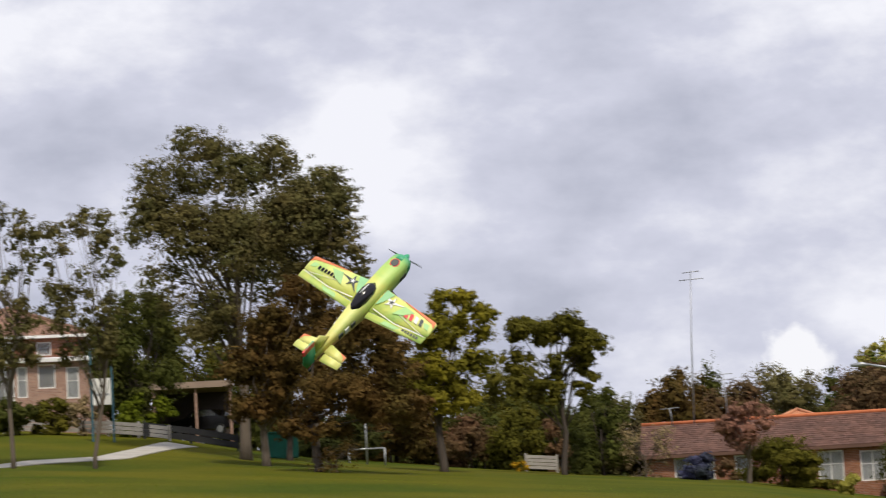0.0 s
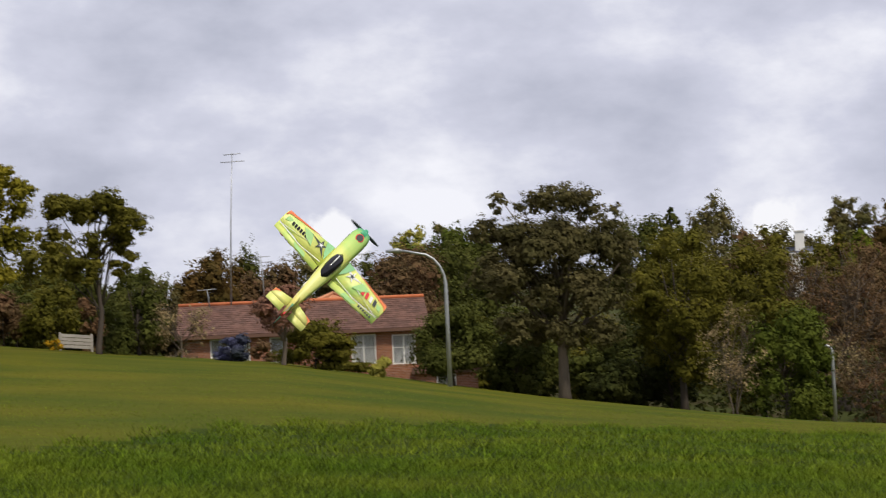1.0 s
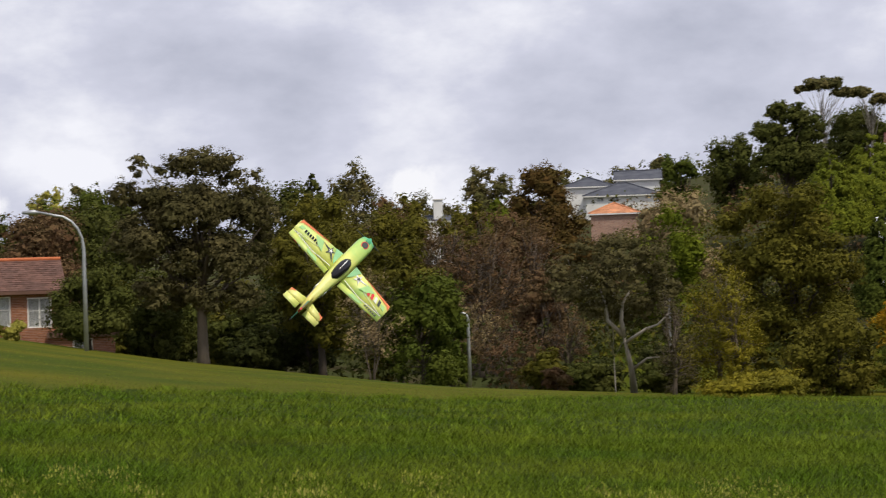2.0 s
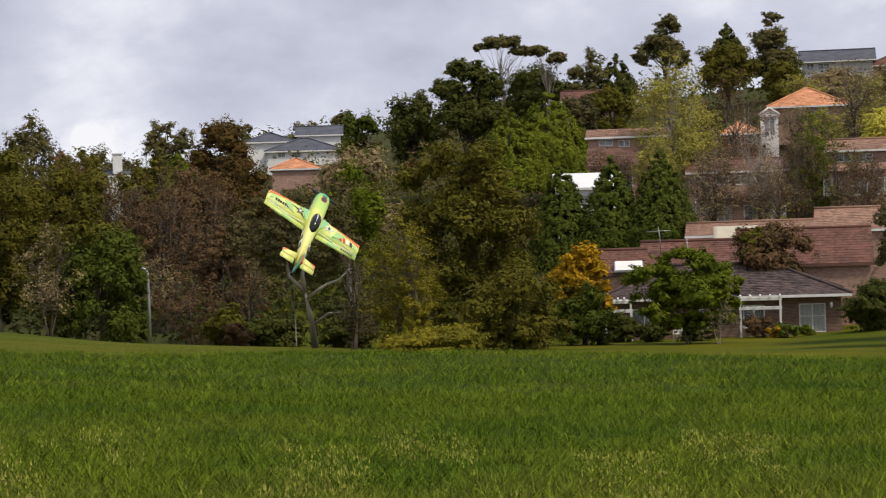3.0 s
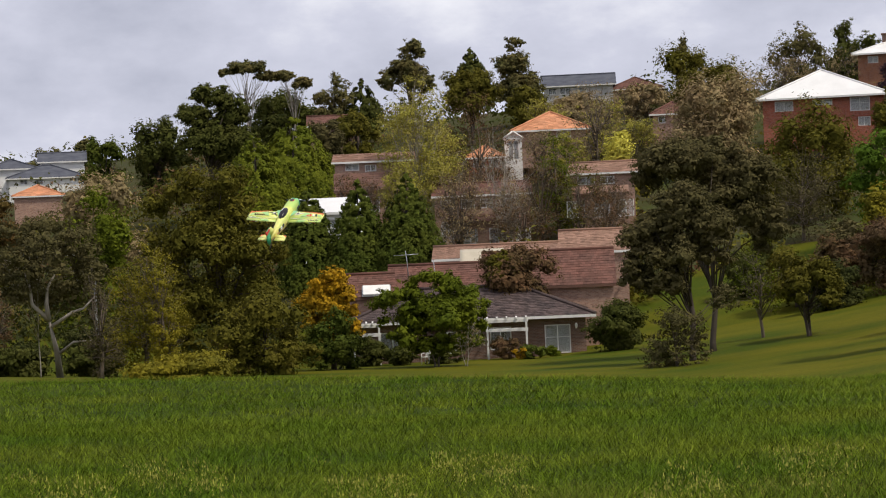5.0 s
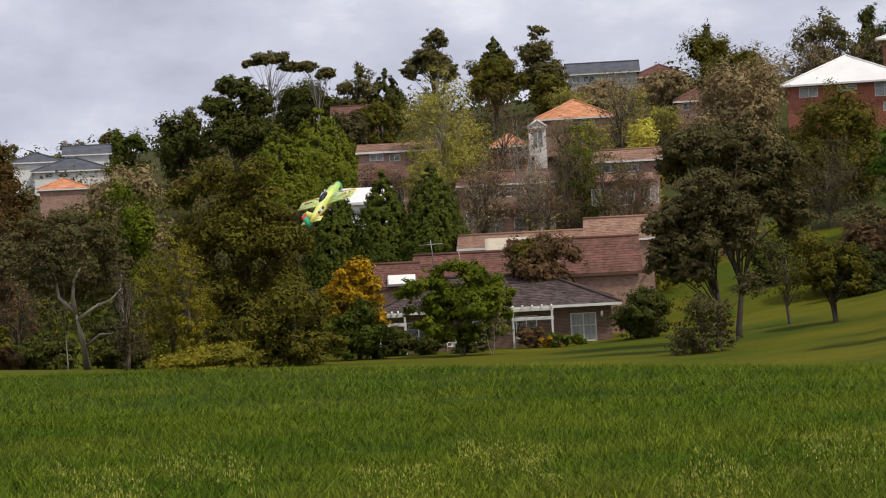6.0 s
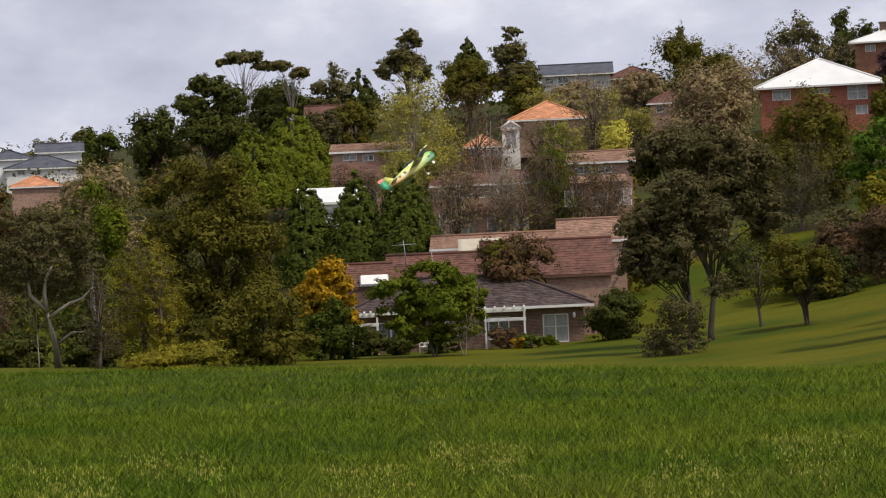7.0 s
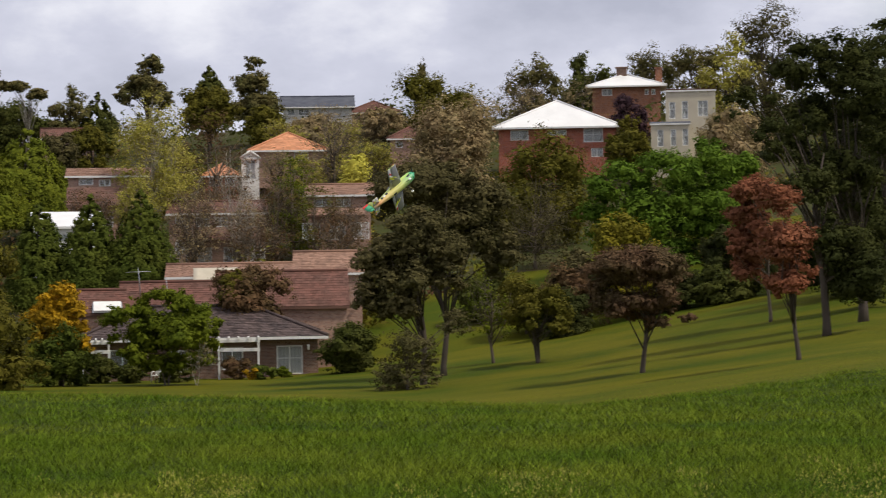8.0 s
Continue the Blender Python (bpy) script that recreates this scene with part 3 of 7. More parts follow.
tree("gum_tree", "tall gum tree with drooping grey-green foliage", -3.38, 99.0, 18.19, 3.56, "gum", form="lobes", low=0.12, seed=4, bark="brown", n=24000, size=0.1, clumps=190, puff=0.42, trunk=0.011, bottom=3.14, lobes=((-1.25, 16.81, 1.64, 1.45), (0.67, 15.51, 1.98, 1.72), (1.73, 14.38, 1.27, 1.85), (-0.48, 13.69, 2.37, 2.24), (1.58, 12.51, 1.37, 1.58), (-1.89, 11.89, 1.85, 2.37), (0.45, 11.24, 1.98, 1.58), (2.33, 11.67, 1.06, 1.06),))
tree("wattle_tree", "broad wattle tree with rusty brown foliage", -4.72, 90.0, 10.35, 2.94, "brown", form="lobes", low=0.10, seed=5, n=15000, size=0.13, clumps=120, puff=0.42, bark="brown", lobes=((2.0, 9.67, 1.44, 1.08), (0.49, 8.3, 1.68, 1.44), (3.11, 7.92, 1.68, 1.44), (-0.78, 6.69, 1.44, 1.44), (1.35, 6.33, 2.16, 1.44), (-0.38, 5.0, 1.44, 0.96),))
tree("wattle_tree", "round rusty-brown wattle tree with foliage to the ground", -3.33, 84.0, 9.33, 2.71, "brown", form="lobes", low=0.10, seed=6, n=15000, size=0.13, clumps=120, puff=0.42, lobes=((1.97, 7.21, 1.57, 1.34), (3.25, 6.02, 1.34, 1.34), (0.97, 5.25, 1.79, 1.34), (2.71, 4.48, 1.79, 1.12), (-0.0, 3.75, 1.57, 0.9), (4.09, 5.07, 0.9, 1.12),))
tree("wattle_tree", "wattle tree with yellow-green foliage and a bare dark trunk", 0.03, 94.0, 10.19, 2.51, "yellow", form="lobes", low=0.25, seed=7, n=12000, size=0.14, clumps=100, puff=0.42, lobes=((0.8, 9.41, 1.38, 0.8), (1.74, 8.34, 1.2, 1.13), (-0.04, 7.94, 1.5, 1.25), (1.64, 6.59, 1.2, 1.25), (-0.39, 6.21, 1.5, 1.25), (0.55, 5.15, 1.5, 1.0),))
tree("gum_tree", "spreading gum tree with dark olive crown and forked trunk", 3.25, 100.0, 9.23, 2.80, "olive", form="lobes", low=0.40, seed=8, n=11000, size=0.15, clumps=90, puff=0.4, bark="dark", trunk=0.018, lobes=((-1.4, 8.09, 1.39, 1.01), (0.21, 8.34, 1.65, 0.85), (1.47, 7.25, 1.17, 1.12), (0.37, 6.65, 1.6, 0.93), (-1.89, 6.66, 1.07, 0.93), (1.8, 6.16, 0.8, 0.75), (-0.77, 5.39, 1.47, 0.8), (1.08, 5.28, 0.8, 0.59),))
tree("shade_tree", "dense dark green garden tree beside the driveway", -8.14, 112, 12.25, 2.39, "dark", form="round", low=0.05, seed=9, n=7000, clumps=30)
tree("hedge_shrub", "dark mixed shrubs at the back of the park", -1.38, 118, 6.59, 2.67, "brown", form="round", low=0.0, seed=10, n=5000, clumps=26)
tree("hedge_shrub", "brownish shrubs behind the lawn", 0.78, 116, 4.87, 1.86, "maroon", form="round", low=0.0, seed=11, n=4000, clumps=22)
tree("hedge_shrub", "olive shrubs beside the grey fence", 2.01, 112, 4.91, 1.49, "olive", form="round", low=0.0, seed=12, n=3500, clumps=20)
tree("shrub", "tall dark green shrub on the lawn's edge", 4.30, 104, 5.39, 1.64, "dark", form="round", low=0.0, seed=13, n=5000, clumps=24)
tree("shrub", "grey-brown twiggy shrub by the brick house", 5.43, 103, 3.73, 1.44, "bare", form="bare", low=0.0, seed=14, n=2500, clumps=24, size=0.10)
tree("blossom_tree", "small tree with dusty pink foliage", 8.15, 97, 4.17, 1.33, "pink", form="round", low=0.45, seed=15, n=2400, size=0.11, clumps=18, bark="brown", trunk=0.03)
tree("shrub", "clipped round green shrub before the brick house", 9.00, 99, 2.57, 1.85, "olive", form="round", low=0.0, seed=16, n=5000, clumps=24, size=0.10)
tree("shrub", "small yellow-green ball shrub", 10.72, 97, 0.71, 0.52, "lime", form="round", low=0.0, seed=17, n=900, clumps=9, size=0.08)
tree("flowering_shrub", "shrub with blue-violet blossom", 6.76, 101, 2.08, 0.81, "blue", form="round", low=0.0, seed=18, n=1600, clumps=12, size=0.08)
tree("distant_tree", "rust-brown tree behind the brick house", 6.39, 190, 9.86, 2.79, "brown", form="round", low=0.0, seed=19, n=4500, size=0.24)
tree("distant_tree", "dark pine with layered flat branches behind the house", 7.49, 195, 10.35, 2.21, "dark", form="umbrella", low=0.0, seed=20, n=3500, size=0.24)
tree("distant_tree", "open grey-green gum behind the brick house", 8.98, 200, 10.08, 3.60, "gum", form="gum", low=0.0, seed=21, n=5000, size=0.22)
tree("distant_tree", "low far tree in haze of the valley", 5.35, 210, 7.62, 1.68, "maroon", form="round", low=0.0, seed=22, n=2000, size=0.25)
tree("shade_tree", "large dense green garden tree at the house corner", 12.70, 102, 2.94, 1.97, "dark", form="round", low=0.16, seed=23, n=8000, clumps=34, size=0.11)
tree("distant_tree", "brown-leaved tree above the house roof", 11.43, 175, 8.46, 3.26, "maroon", form="round", low=0.0, seed=24, n=6000, size=0.22)
tree("distant_conifer", "dark green conifer screen behind the roof", 11.06, 205, 10.57, 3.01, "conifer", form="round", low=0.0, seed=25, n=5000, size=0.25)
tree("distant_conifer", "dark green conifer screen on the slope", 12.68, 208, 11.67, 3.88, "conifer", form="round", low=0.0, seed=26, n=6000, size=0.25)
tree("distant_tree", "far pale tree on the skyline", 11.69, 330, 18.53, 3.08, "lime", form="round", low=0.0, seed=27, n=1500, size=0.35)
tree("distant_tree", "far gum on the skyline", 12.47, 335, 18.95, 2.14, "gum", form="gum", low=0.0, seed=28, n=1500, size=0.35)
tree("distant_tree", "far dark tree on the skyline", 13.49, 290, 16.24, 4.44, "dark", form="round", low=0.0, seed=29, n=2500, size=0.35)
tree("gum_tree", "large spreading gum tree with grey-brown foliage and pale trunk", 15.68, 108.0, 9.17, 4.68, "grey", form="lobes", low=0.26, seed=30, bark="brown", n=24000, size=0.12, clumps=210, puff=0.42, trunk=0.026, lobes=((-2.67, 8.22, 1.44, 0.86), (0.02, 8.26, 2.3, 0.98), (2.27, 7.28, 1.58, 1.09), (-3.56, 6.73, 1.44, 1.21), (-0.62, 5.93, 3.17, 1.73), (2.36, 5.41, 1.87, 1.73), (-2.09, 3.97, 2.59, 1.73), (0.72, 3.31, 2.59, 1.73), (-3.35, 4.58, 1.58, 1.73), (-1.6, 1.67, 2.3, 1.3), (1.23, 1.29, 2.01, 1.3), (3.32, 4.09, 1.01, 1.44),))
tree("shrub", "dark undergrowth behind the gum tree", 14.99, 125, 1.10, 2.33, "dark", form="round", low=0.0, seed=31, n=5000, clumps=26)
tree("shrub", "dark undergrowth below the gum tree", 16.76, 128, 2.27, 2.22, "olive", form="round", low=0.0, seed=32, n=5000, clumps=26)
tree("shade_tree", "upright olive-green tree with dense crown", 18.87, 118, 6.66, 2.91, "olive", form="round", low=0.16, seed=33, n=12000, clumps=46, puff=0.26)
tree("shade_tree", "olive-green tree in the tree belt", 20.96, 135, 4.72, 2.88, "olive", form="round", low=0.05, seed=34, n=8000, clumps=36)
tree("slender_tree", "thin twiggy tree with sparse brown leaves", 20.20, 112, 2.63, 1.79, "bare", form="bare", low=0.2, seed=35, n=2500, clumps=26, size=0.11, bark="brown", stems=3, trunk=0.014)
tree("conifer", "broad dark green conifer with drooping layers", 21.58, 113, 2.22, 2.32, "conifer", form="round", low=0.0, seed=36, n=9000, clumps=40, size=0.15)
tree("distant_tree", "dark conifer spire on the skyline", 18.74, 300, 18.49, 1.72, "dark", form="cone", low=0.0, seed=37, n=1800, size=0.3, bottom=12.28)
tree("distant_gum", "open gum with separate leaf clumps on the skyline", 19.86, 305, 19.85, 3.66, "gum", form="umbrella", low=0.35, seed=38, n=2000, size=0.3)
tree("distant_tree", "dark tree on the slope", 20.79, 280, 13.30, 2.61, "maroon", form="round", low=0.0, seed=39, n=2500, size=0.3)
tree("shade_tree", "rust-brown tree in the tree belt", 23.27, 150, 6.28, 3.00, "maroon", form="bare", low=0.1, seed=40, n=8000, clumps=40, size=0.15)
tree("shade_tree", "rust-brown half-bare tree in the tree belt", 24.55, 152, 6.41, 2.63, "maroon", form="bare", low=0.1, seed=41, n=7000, clumps=40, size=0.15)
tree("shade_tree", "half-bare brown tree with many fine twigs", 22.74, 130, 1.05, 2.08, "bare", form="bare", low=0.15, seed=42, n=4500, clumps=34, size=0.12)
tree("white_gum", "spreading grey-leaved gum with a white forked trunk", 26.74, 112, 4.08, 3.36, "grey", form="gum", low=0.45, seed=43, bark="pale", n=11000, clumps=110, puff=0.2, size=0.11, trunk=0.004, limbs=((0.22, (1.0, -0.3), (0.85, 1.4), (0.5, 3.1)), (0.13, (0.5, 3.05), (-0.3, 3.9), (-0.35, 4.7), (-0.6, 5.5)), (0.14, (0.5, 3.05), (0.42, 3.9), (0.5, 4.7), (1.1, 5.7)), (0.11, (0.62, 2.7), (1.7, 3.4), (2.3, 3.6), (2.9, 4.2)), (0.09, (1.0, 1.3), (1.7, 1.85), (2.7, 1.9))))
tree("distant_tree", "olive tree on the far slope", 21.01, 230, 11.29, 3.07, "olive", form="round", low=0.0, seed=44, n=4500, size=0.24)
tree("distant_tree", "grey tree on the skyline", 22.08, 300, 14.81, 4.00, "grey", form="round", low=0.0, seed=45, n=2500, size=0.3)
tree("distant_gum", "open grey gum on the skyline", 23.51, 310, 18.80, 3.51, "gum", form="gum", low=0.2, seed=46, n=2500, size=0.3)
tree("distant_conifer", "small green conifers on the slope", 23.71, 235, 11.36, 1.72, "fresh", form="cone", low=0.0, seed=47, n=2500, size=0.24, bottom=7.31)
tree("distant_tree", "brown-green tree before the white houses", 24.90, 270, 16.50, 3.96, "brown", form="round", low=0.0, seed=48, n=5000, size=0.26)
tree("distant_tree", "far gum behind the white houses", 25.61, 330, 19.10, 2.86, "gum", form="umbrella", low=0.2, seed=49, n=1500, size=0.3)
tree("distant_tree", "far dark tree behind the white houses", 27.22, 340, 19.91, 3.62, "gum", form="umbrella", low=0.2, seed=50, n=1800, size=0.3)
tree("distant_conifer", "dense small conifer beside the white houses", 28.63, 250, 16.03, 2.67, "conifer", form="round", low=0.0, seed=51, n=3500, size=0.24)
tree("shade_tree", "peach-tinted spring tree on the slope", 28.54, 190, 9.40, 3.47, "bare", form="round", low=0.0, seed=52, n=5000, size=0.2)
tree("shade_tree", "bright fresh green tree in the belt", 28.20, 165, 6.92, 2.86, "fresh", form="round", low=0.0, seed=53, n=7000, size=0.17, clumps=34)
tree("shade_tree", "golden-green leafy tree in the belt", 29.51, 122, 2.27, 2.44, "yellow", form="bare", low=0.0, seed=54, n=8000, size=0.13, clumps=40)
tree("cypress_tree", "huge rounded olive-green tree with layered foliage", 31.38, 128.0, 7.42, 5.46, "olive", form="lobes", low=0.0, seed=55, n=26000, clumps=220, puff=0.40, size=0.15, lobes=((-0.05, 6.12, 3.07, 1.23), (-1.96, 4.55, 2.56, 2.05), (1.74, 4.43, 2.56, 1.88), (-0.03, 2.12, 4.09, 2.39), (3.0, 1.67, 1.71, 2.73), (-3.04, 2.22, 1.54, 2.05), (-1.49, -1.22, 3.41, 2.05), (1.88, -1.34, 2.73, 2.05), (0.11, -3.65, 3.41, 1.71),))
tree("shrub", "dense dark olive shrub at the edge of the field", 32.70, 112, -0.20, 2.61, "olive", form="round", low=0.0, seed=56, n=9000, clumps=36, size=0.12)
tree("hedge", "low yellowish-green spreading shrub", 30.44, 104, -2.96, 2.66, "yellow", form="round", low=0.0, seed=57, n=4500, clumps=30, size=0.10)
tree("shrub", "low brown undergrowth beside the white gum", 25.18, 112, -2.87, 0.75, "maroon", form="round", low=0.0, seed=58, n=2500, clumps=20)
tree("shade_tree", "half-bare russet tree behind the street lamp", 23.93, 128, -0.35, 2.05, "maroon", form="bare", low=0.0, seed=59, n=4500, clumps=34, size=0.12)
tree("shrub", "dark undergrowth in the tree belt", 26.05, 124, -3.07, 1.90, "dark", form="round", low=0.0, seed=60, n=3500, clumps=24)
tree("shrub", "dark undergrowth in the tree belt", 28.14, 124, -2.88, 1.65, "dark", form="round", low=0.0, seed=61, n=3500, clumps=24)
tree("distant_tree", "open far tree on the skyline", 28.02, 330, 20.54, 1.85, "gum", form="gum", low=0.0, seed=62, n=1500, size=0.3)
tree("distant_tree", "dark tree climbing the ridge", 30.09, 270, 19.35, 3.24, "dark", form="round", low=0.0, seed=63, n=4000, size=0.28)
tree("pine_tree", "large dark green tree on the ridge", 31.53, 235.0, 20.64, 4.23, "dark", form="lobes", low=0.0, seed=64, n=11000, size=0.24, clumps=100, bottom=9.38, puff=0.50, lobes=((0.12, 19.33, 2.63, 1.57), (-2.01, 16.9, 2.51, 1.88), (2.34, 17.4, 2.51, 2.19), (0.37, 14.34, 3.76, 2.82), (-2.75, 13.19, 1.88, 1.88), (3.44, 13.63, 2.19, 2.51),))
tree("distant_gum", "umbrella-crowned gum with bare pale limbs", 32.43, 290.0, 28.20, 4.25, "gum", form="lobes", low=0.45, seed=65, n=2600, size=0.28, bark="pale", trunk=0.013, clumps=50, puff=0.5, lobes=((-2.24, 26.64, 1.39, 0.85), (0.46, 27.19, 2.63, 1.0), (3.1, 25.96, 1.62, 0.85),))
tree("distant_gum", "umbrella-crowned gum on the ridge", 33.77, 292.0, 27.24, 3.23, "gum", form="lobes", low=0.45, seed=66, n=2200, size=0.28, bark="pale", clumps=40, puff=0.5, lobes=((-1.4, 25.83, 2.1, 1.01), (1.27, 24.98, 1.63, 0.93),), trunk=0.013)
tree("distant_gum", "grey open gum on the ridge", 34.82, 295, 26.39, 2.95, "gum", form="gum", low=0.2, seed=67, n=2500, size=0.28)
tree("distant_conifer", "dark pointed conifer on the ridge", 35.59, 296, 25.71, 2.49, "dark", form="cone", low=0.0, seed=68, n=2500, size=0.28, bottom=19.02)
tree("distant_tree", "dark woodland on the ridge", 33.62, 300, 24.77, 6.80, "dark", form="round", low=0.0, seed=69, n=6000, size=0.3)
tree("distant_gum", "tall dense gum on the ridge", 36.9, 285.0, 30.04, 3.99, "gum", form="lobes", low=0.1, seed=70, n=6000, size=0.26, clumps=70, puff=0.42, bottom=21.94, lobes=((0.58, 27.98, 1.82, 1.82), (-0.27, 25.35, 2.89, 2.13), (-2.6, 23.91, 2.13, 1.82), (1.34, 23.78, 2.43, 1.82),))
tree("distant_conifer", "dark spruce on the ridge", 38.56, 283, 28.25, 2.07, "dark", form="cone", low=0.0, seed=71, n=3000, size=0.26, bottom=21.87)
tree("distant_tree", "rounded tree below the spruce", 38.54, 270, 23.95, 3.42, "olive", form="round", low=0.0, seed=72, n=5000, size=0.26, bottom=18.08)
tree("distant_gum", "tall dark gum with a pointed crown on the ridge", 39.85, 281.0, 29.66, 3.74, "gum", form="lobes", low=0.05, seed=73, n=8000, size=0.24, clumps=80, puff=0.42, bottom=20.00, lobes=((-0.26, 27.87, 1.5, 1.65), (-0.8, 25.27, 2.7, 2.25), (0.16, 22.62, 3.15, 2.25), (-1.98, 21.57, 2.55, 1.8),))
tree("cypress_tree", "feathery yellow-green cypress tree", 32.63, 215, 14.31, 3.01, "spring", form="cone", low=0.0, seed=74, n=6000, size=0.2, clumps=44, bottom=5.73)
tree("cypress_tree", "tall bushy yellow-green garden cypress", 33.72, 222, 16.49, 4.29, "spring", form="cone", low=0.0, seed=75, n=9000, size=0.2, clumps=54, puff=0.42, bottom=6.33)
tree("pencil_pine", "dense dark green conical garden conifer", 34.02, 158, 6.95, 2.1, "conifer", form="cone", low=0.0, seed=76, group="row of conical conifers", n=13000, size=0.13, clumps=90, puff=0.5, bottom=-1.30)
tree("pencil_pine", "dense dark green conical garden conifer", 35.36, 157, 7.14, 2.3, "conifer", form="cone", low=0.0, seed=77, group="row of conical conifers", n=13000, size=0.13, clumps=90, puff=0.5, bottom=-1.39)
tree("pencil_pine", "dense dark green conical garden conifer", 36.69, 156, 7.48, 2.5, "conifer", form="cone", low=0.0, seed=78, group="row of conical conifers", n=13000, size=0.13, clumps=90, puff=0.5, bottom=-1.48)
tree("golden_cypress", "bright golden-yellow cypress bush", 34.52, 122.0, 0.95, 1.90, "gold", form="lobes", low=0.0, seed=79, n=13000, clumps=110, size=0.10, puff=0.36, lobes=((-0.21, -0.06, 1.46, 0.98), (0.69, -1.41, 1.24, 1.3), (-0.74, -1.5, 1.46, 1.37), (0.94, -2.89, 0.91, 0.98), (-0.11, -3.06, 1.37, 0.85),))
tree("shrub", "dark green layered shrub below the golden cypress", 34.58, 120, -1.67, 1.60, "conifer", form="round", low=0.0, seed=80, n=5000, clumps=30, size=0.12)
tree("shrub", "brown-green shrub between larger bushes", 31.81, 121, -3.12, 0.97, "brown", form="round", low=0.0, seed=81, n=2500, clumps=18)
tree("maple_tree", "bushy bright green maple before the house", 37.33, 118.0, 0.04, 3.26, "fresh", form="lobes", low=0.14, seed=82, n=16000, clumps=140, size=0.12, puff=0.4, bark="brown", stems=2, trunk=0.016, lobes=((0.07, -0.33, 2.04, 0.82), (-1.87, -1.23, 1.64, 1.13), (1.68, -1.42, 1.64, 1.13), (-0.02, -2.05, 2.83, 1.32), (-2.56, -2.39, 1.01, 0.88), (2.31, -2.65, 1.01, 0.88), (-1.34, -3.15, 1.95, 0.88), (1.17, -3.37, 1.73, 0.82), (-0.11, -3.84, 1.89, 0.63),))
tree("shrub", "dark glossy round shrub by the house corner", 42.17, 126, -1.98, 1.71, "dark", form="round", low=0.04, seed=83, n=5000, clumps=28, size=0.12)
tree("shrub", "dark red-brown rounded shrub between the roofs", 39.60, 135, 1.51, 2.34, "maroon", form="round", low=0.0, seed=84, n=6000, clumps=32, size=0.13, bottom=-2.06)
tree("birch_tree", "tall thin tree in new yellow-green leaf", 37.02, 195, 16.69, 4.0, "lime", form="bare", low=0.1, seed=85, n=11000, clumps=60, size=0.14, bark="pale", trunk=0.012, bottom=4.36)
tree("bare_tree", "reddish-brown tree with fine bare twigs", 38.71, 215, 16.97, 4.01, "maroon", form="bare", low=0.1, seed=86, n=6000, clumps=50, size=0.16, bottom=5.58)
tree("bare_tree", "leafless grey tree with many pale twigs", 39.20, 185, 10.60, 3.21, "bare", form="bare", low=0.2, seed=87, n=1500, clumps=60, size=0.10, bark="pale", trunk=0.014, bottom=1.53)
tree("bare_tree", "leafless brown thicket before the brick flats", 38.04, 182, 7.93, 2.91, "bare", form="bare", low=0.0, seed=88, n=3000, clumps=60, size=0.12, bottom=1.16)
tree("bare_tree", "leafless reddish thicket before the brick flats", 39.84, 180, 6.23, 2.88, "maroon", form="bare", low=0.0, seed=89, n=2500, clumps=60, size=0.12, bottom=0.99)
tree("birch_tree", "thin bright green tree by the brick flats", 40.75, 190, 11.16, 2.15, "fresh", form="bare", low=0.1, seed=90, n=4500, clumps=44, size=0.15, bottom=2.87)
tree("birch_tree", "pale leafless tree against the hillside", 41.81, 225, 18.39, 3.30, "bare", form="bare", low=0.1, seed=91, n=2500, clumps=50, size=0.15, bottom=9.50)
tree("shrub", "bright yellow-green shrub on the hillside", 42.64, 200, 11.62, 1.90, "sunny", form="round", low=0.0, seed=92, n=5000, size=0.2)
tree("distant_tree", "olive tree below the orange roof", 40.59, 245, 18.16, 2.94, "lime", form="bare", low=0.0, seed=93, n=3500, size=0.22)
tree("pine_tree", "spreading dark grey-green tree, lower crown", 44.2, 104.0, 4.73, 2.15, "grey", form="lobes", low=0.30, seed=94, n=20000, clumps=180, puff=0.42, size=0.13, trunk=0.017, lobes=((-0.21, 3.22, 1.53, 1.29), (-1.53, 2.14, 1.37, 1.13), (1.02, 2.05, 1.45, 1.37), (-2.52, 1.37, 1.21, 1.21), (-0.62, 0.82, 1.78, 1.29), (-2.57, -0.08, 1.21, 0.97), (-0.99, -0.61, 1.62, 0.89), (1.29, 0.6, 0.97, 0.97),))
tree("pine_tree", "broad dark grey-green tree with layered crown", 44.75, 112.0, 7.11, 4.39, "grey", form="lobes", low=0.25, seed=95, n=24000, clumps=180, puff=0.42, size=0.14, bark="dark", bottom=-1.67, lobes=((-1.23, 5.59, 2.61, 1.48), (-2.98, 4.79, 1.13, 1.39), (0.5, 5.87, 1.57, 1.22), (1.83, 4.61, 2.0, 1.57), (2.79, 2.68, 1.65, 1.57), (3.43, 1.45, 1.22, 1.22), (0.93, 3.43, 1.91, 1.57),), trunk=0.014)
tree("slender_tree", "small drooping grey shrubby tree on the lawn", 43.8, 99.0, -0.98, 1.82, "grey", form="lobes", low=0.08, seed=96, n=4200, clumps=70, puff=0.50, size=0.09, bark="brown", lean=0.02, lobes=((0.14, -2.51, 1.23, 1.08), (-0.65, -3.41, 1.08, 0.92), (1.03, -3.3, 0.92, 0.92), (-0.22, -4.18, 1.23, 0.62), (2.16, -1.35, 0.85, 0.92),), airy=True)
tree("young_tree", "thin young tree with light green leaves", 46.09, 118, 1.04, 1.42, "fresh", form="bare", low=0.3, seed=97, n=1800, clumps=24, size=0.11, bark="brown", trunk=0.018)
tree("small_tree", "small flat-topped dark green tree", 47.34, 113, 0.31, 1.79, "olive", form="umbrella", low=0.42, seed=98, n=4000, clumps=26, size=0.12, trunk=0.03, stems=2)
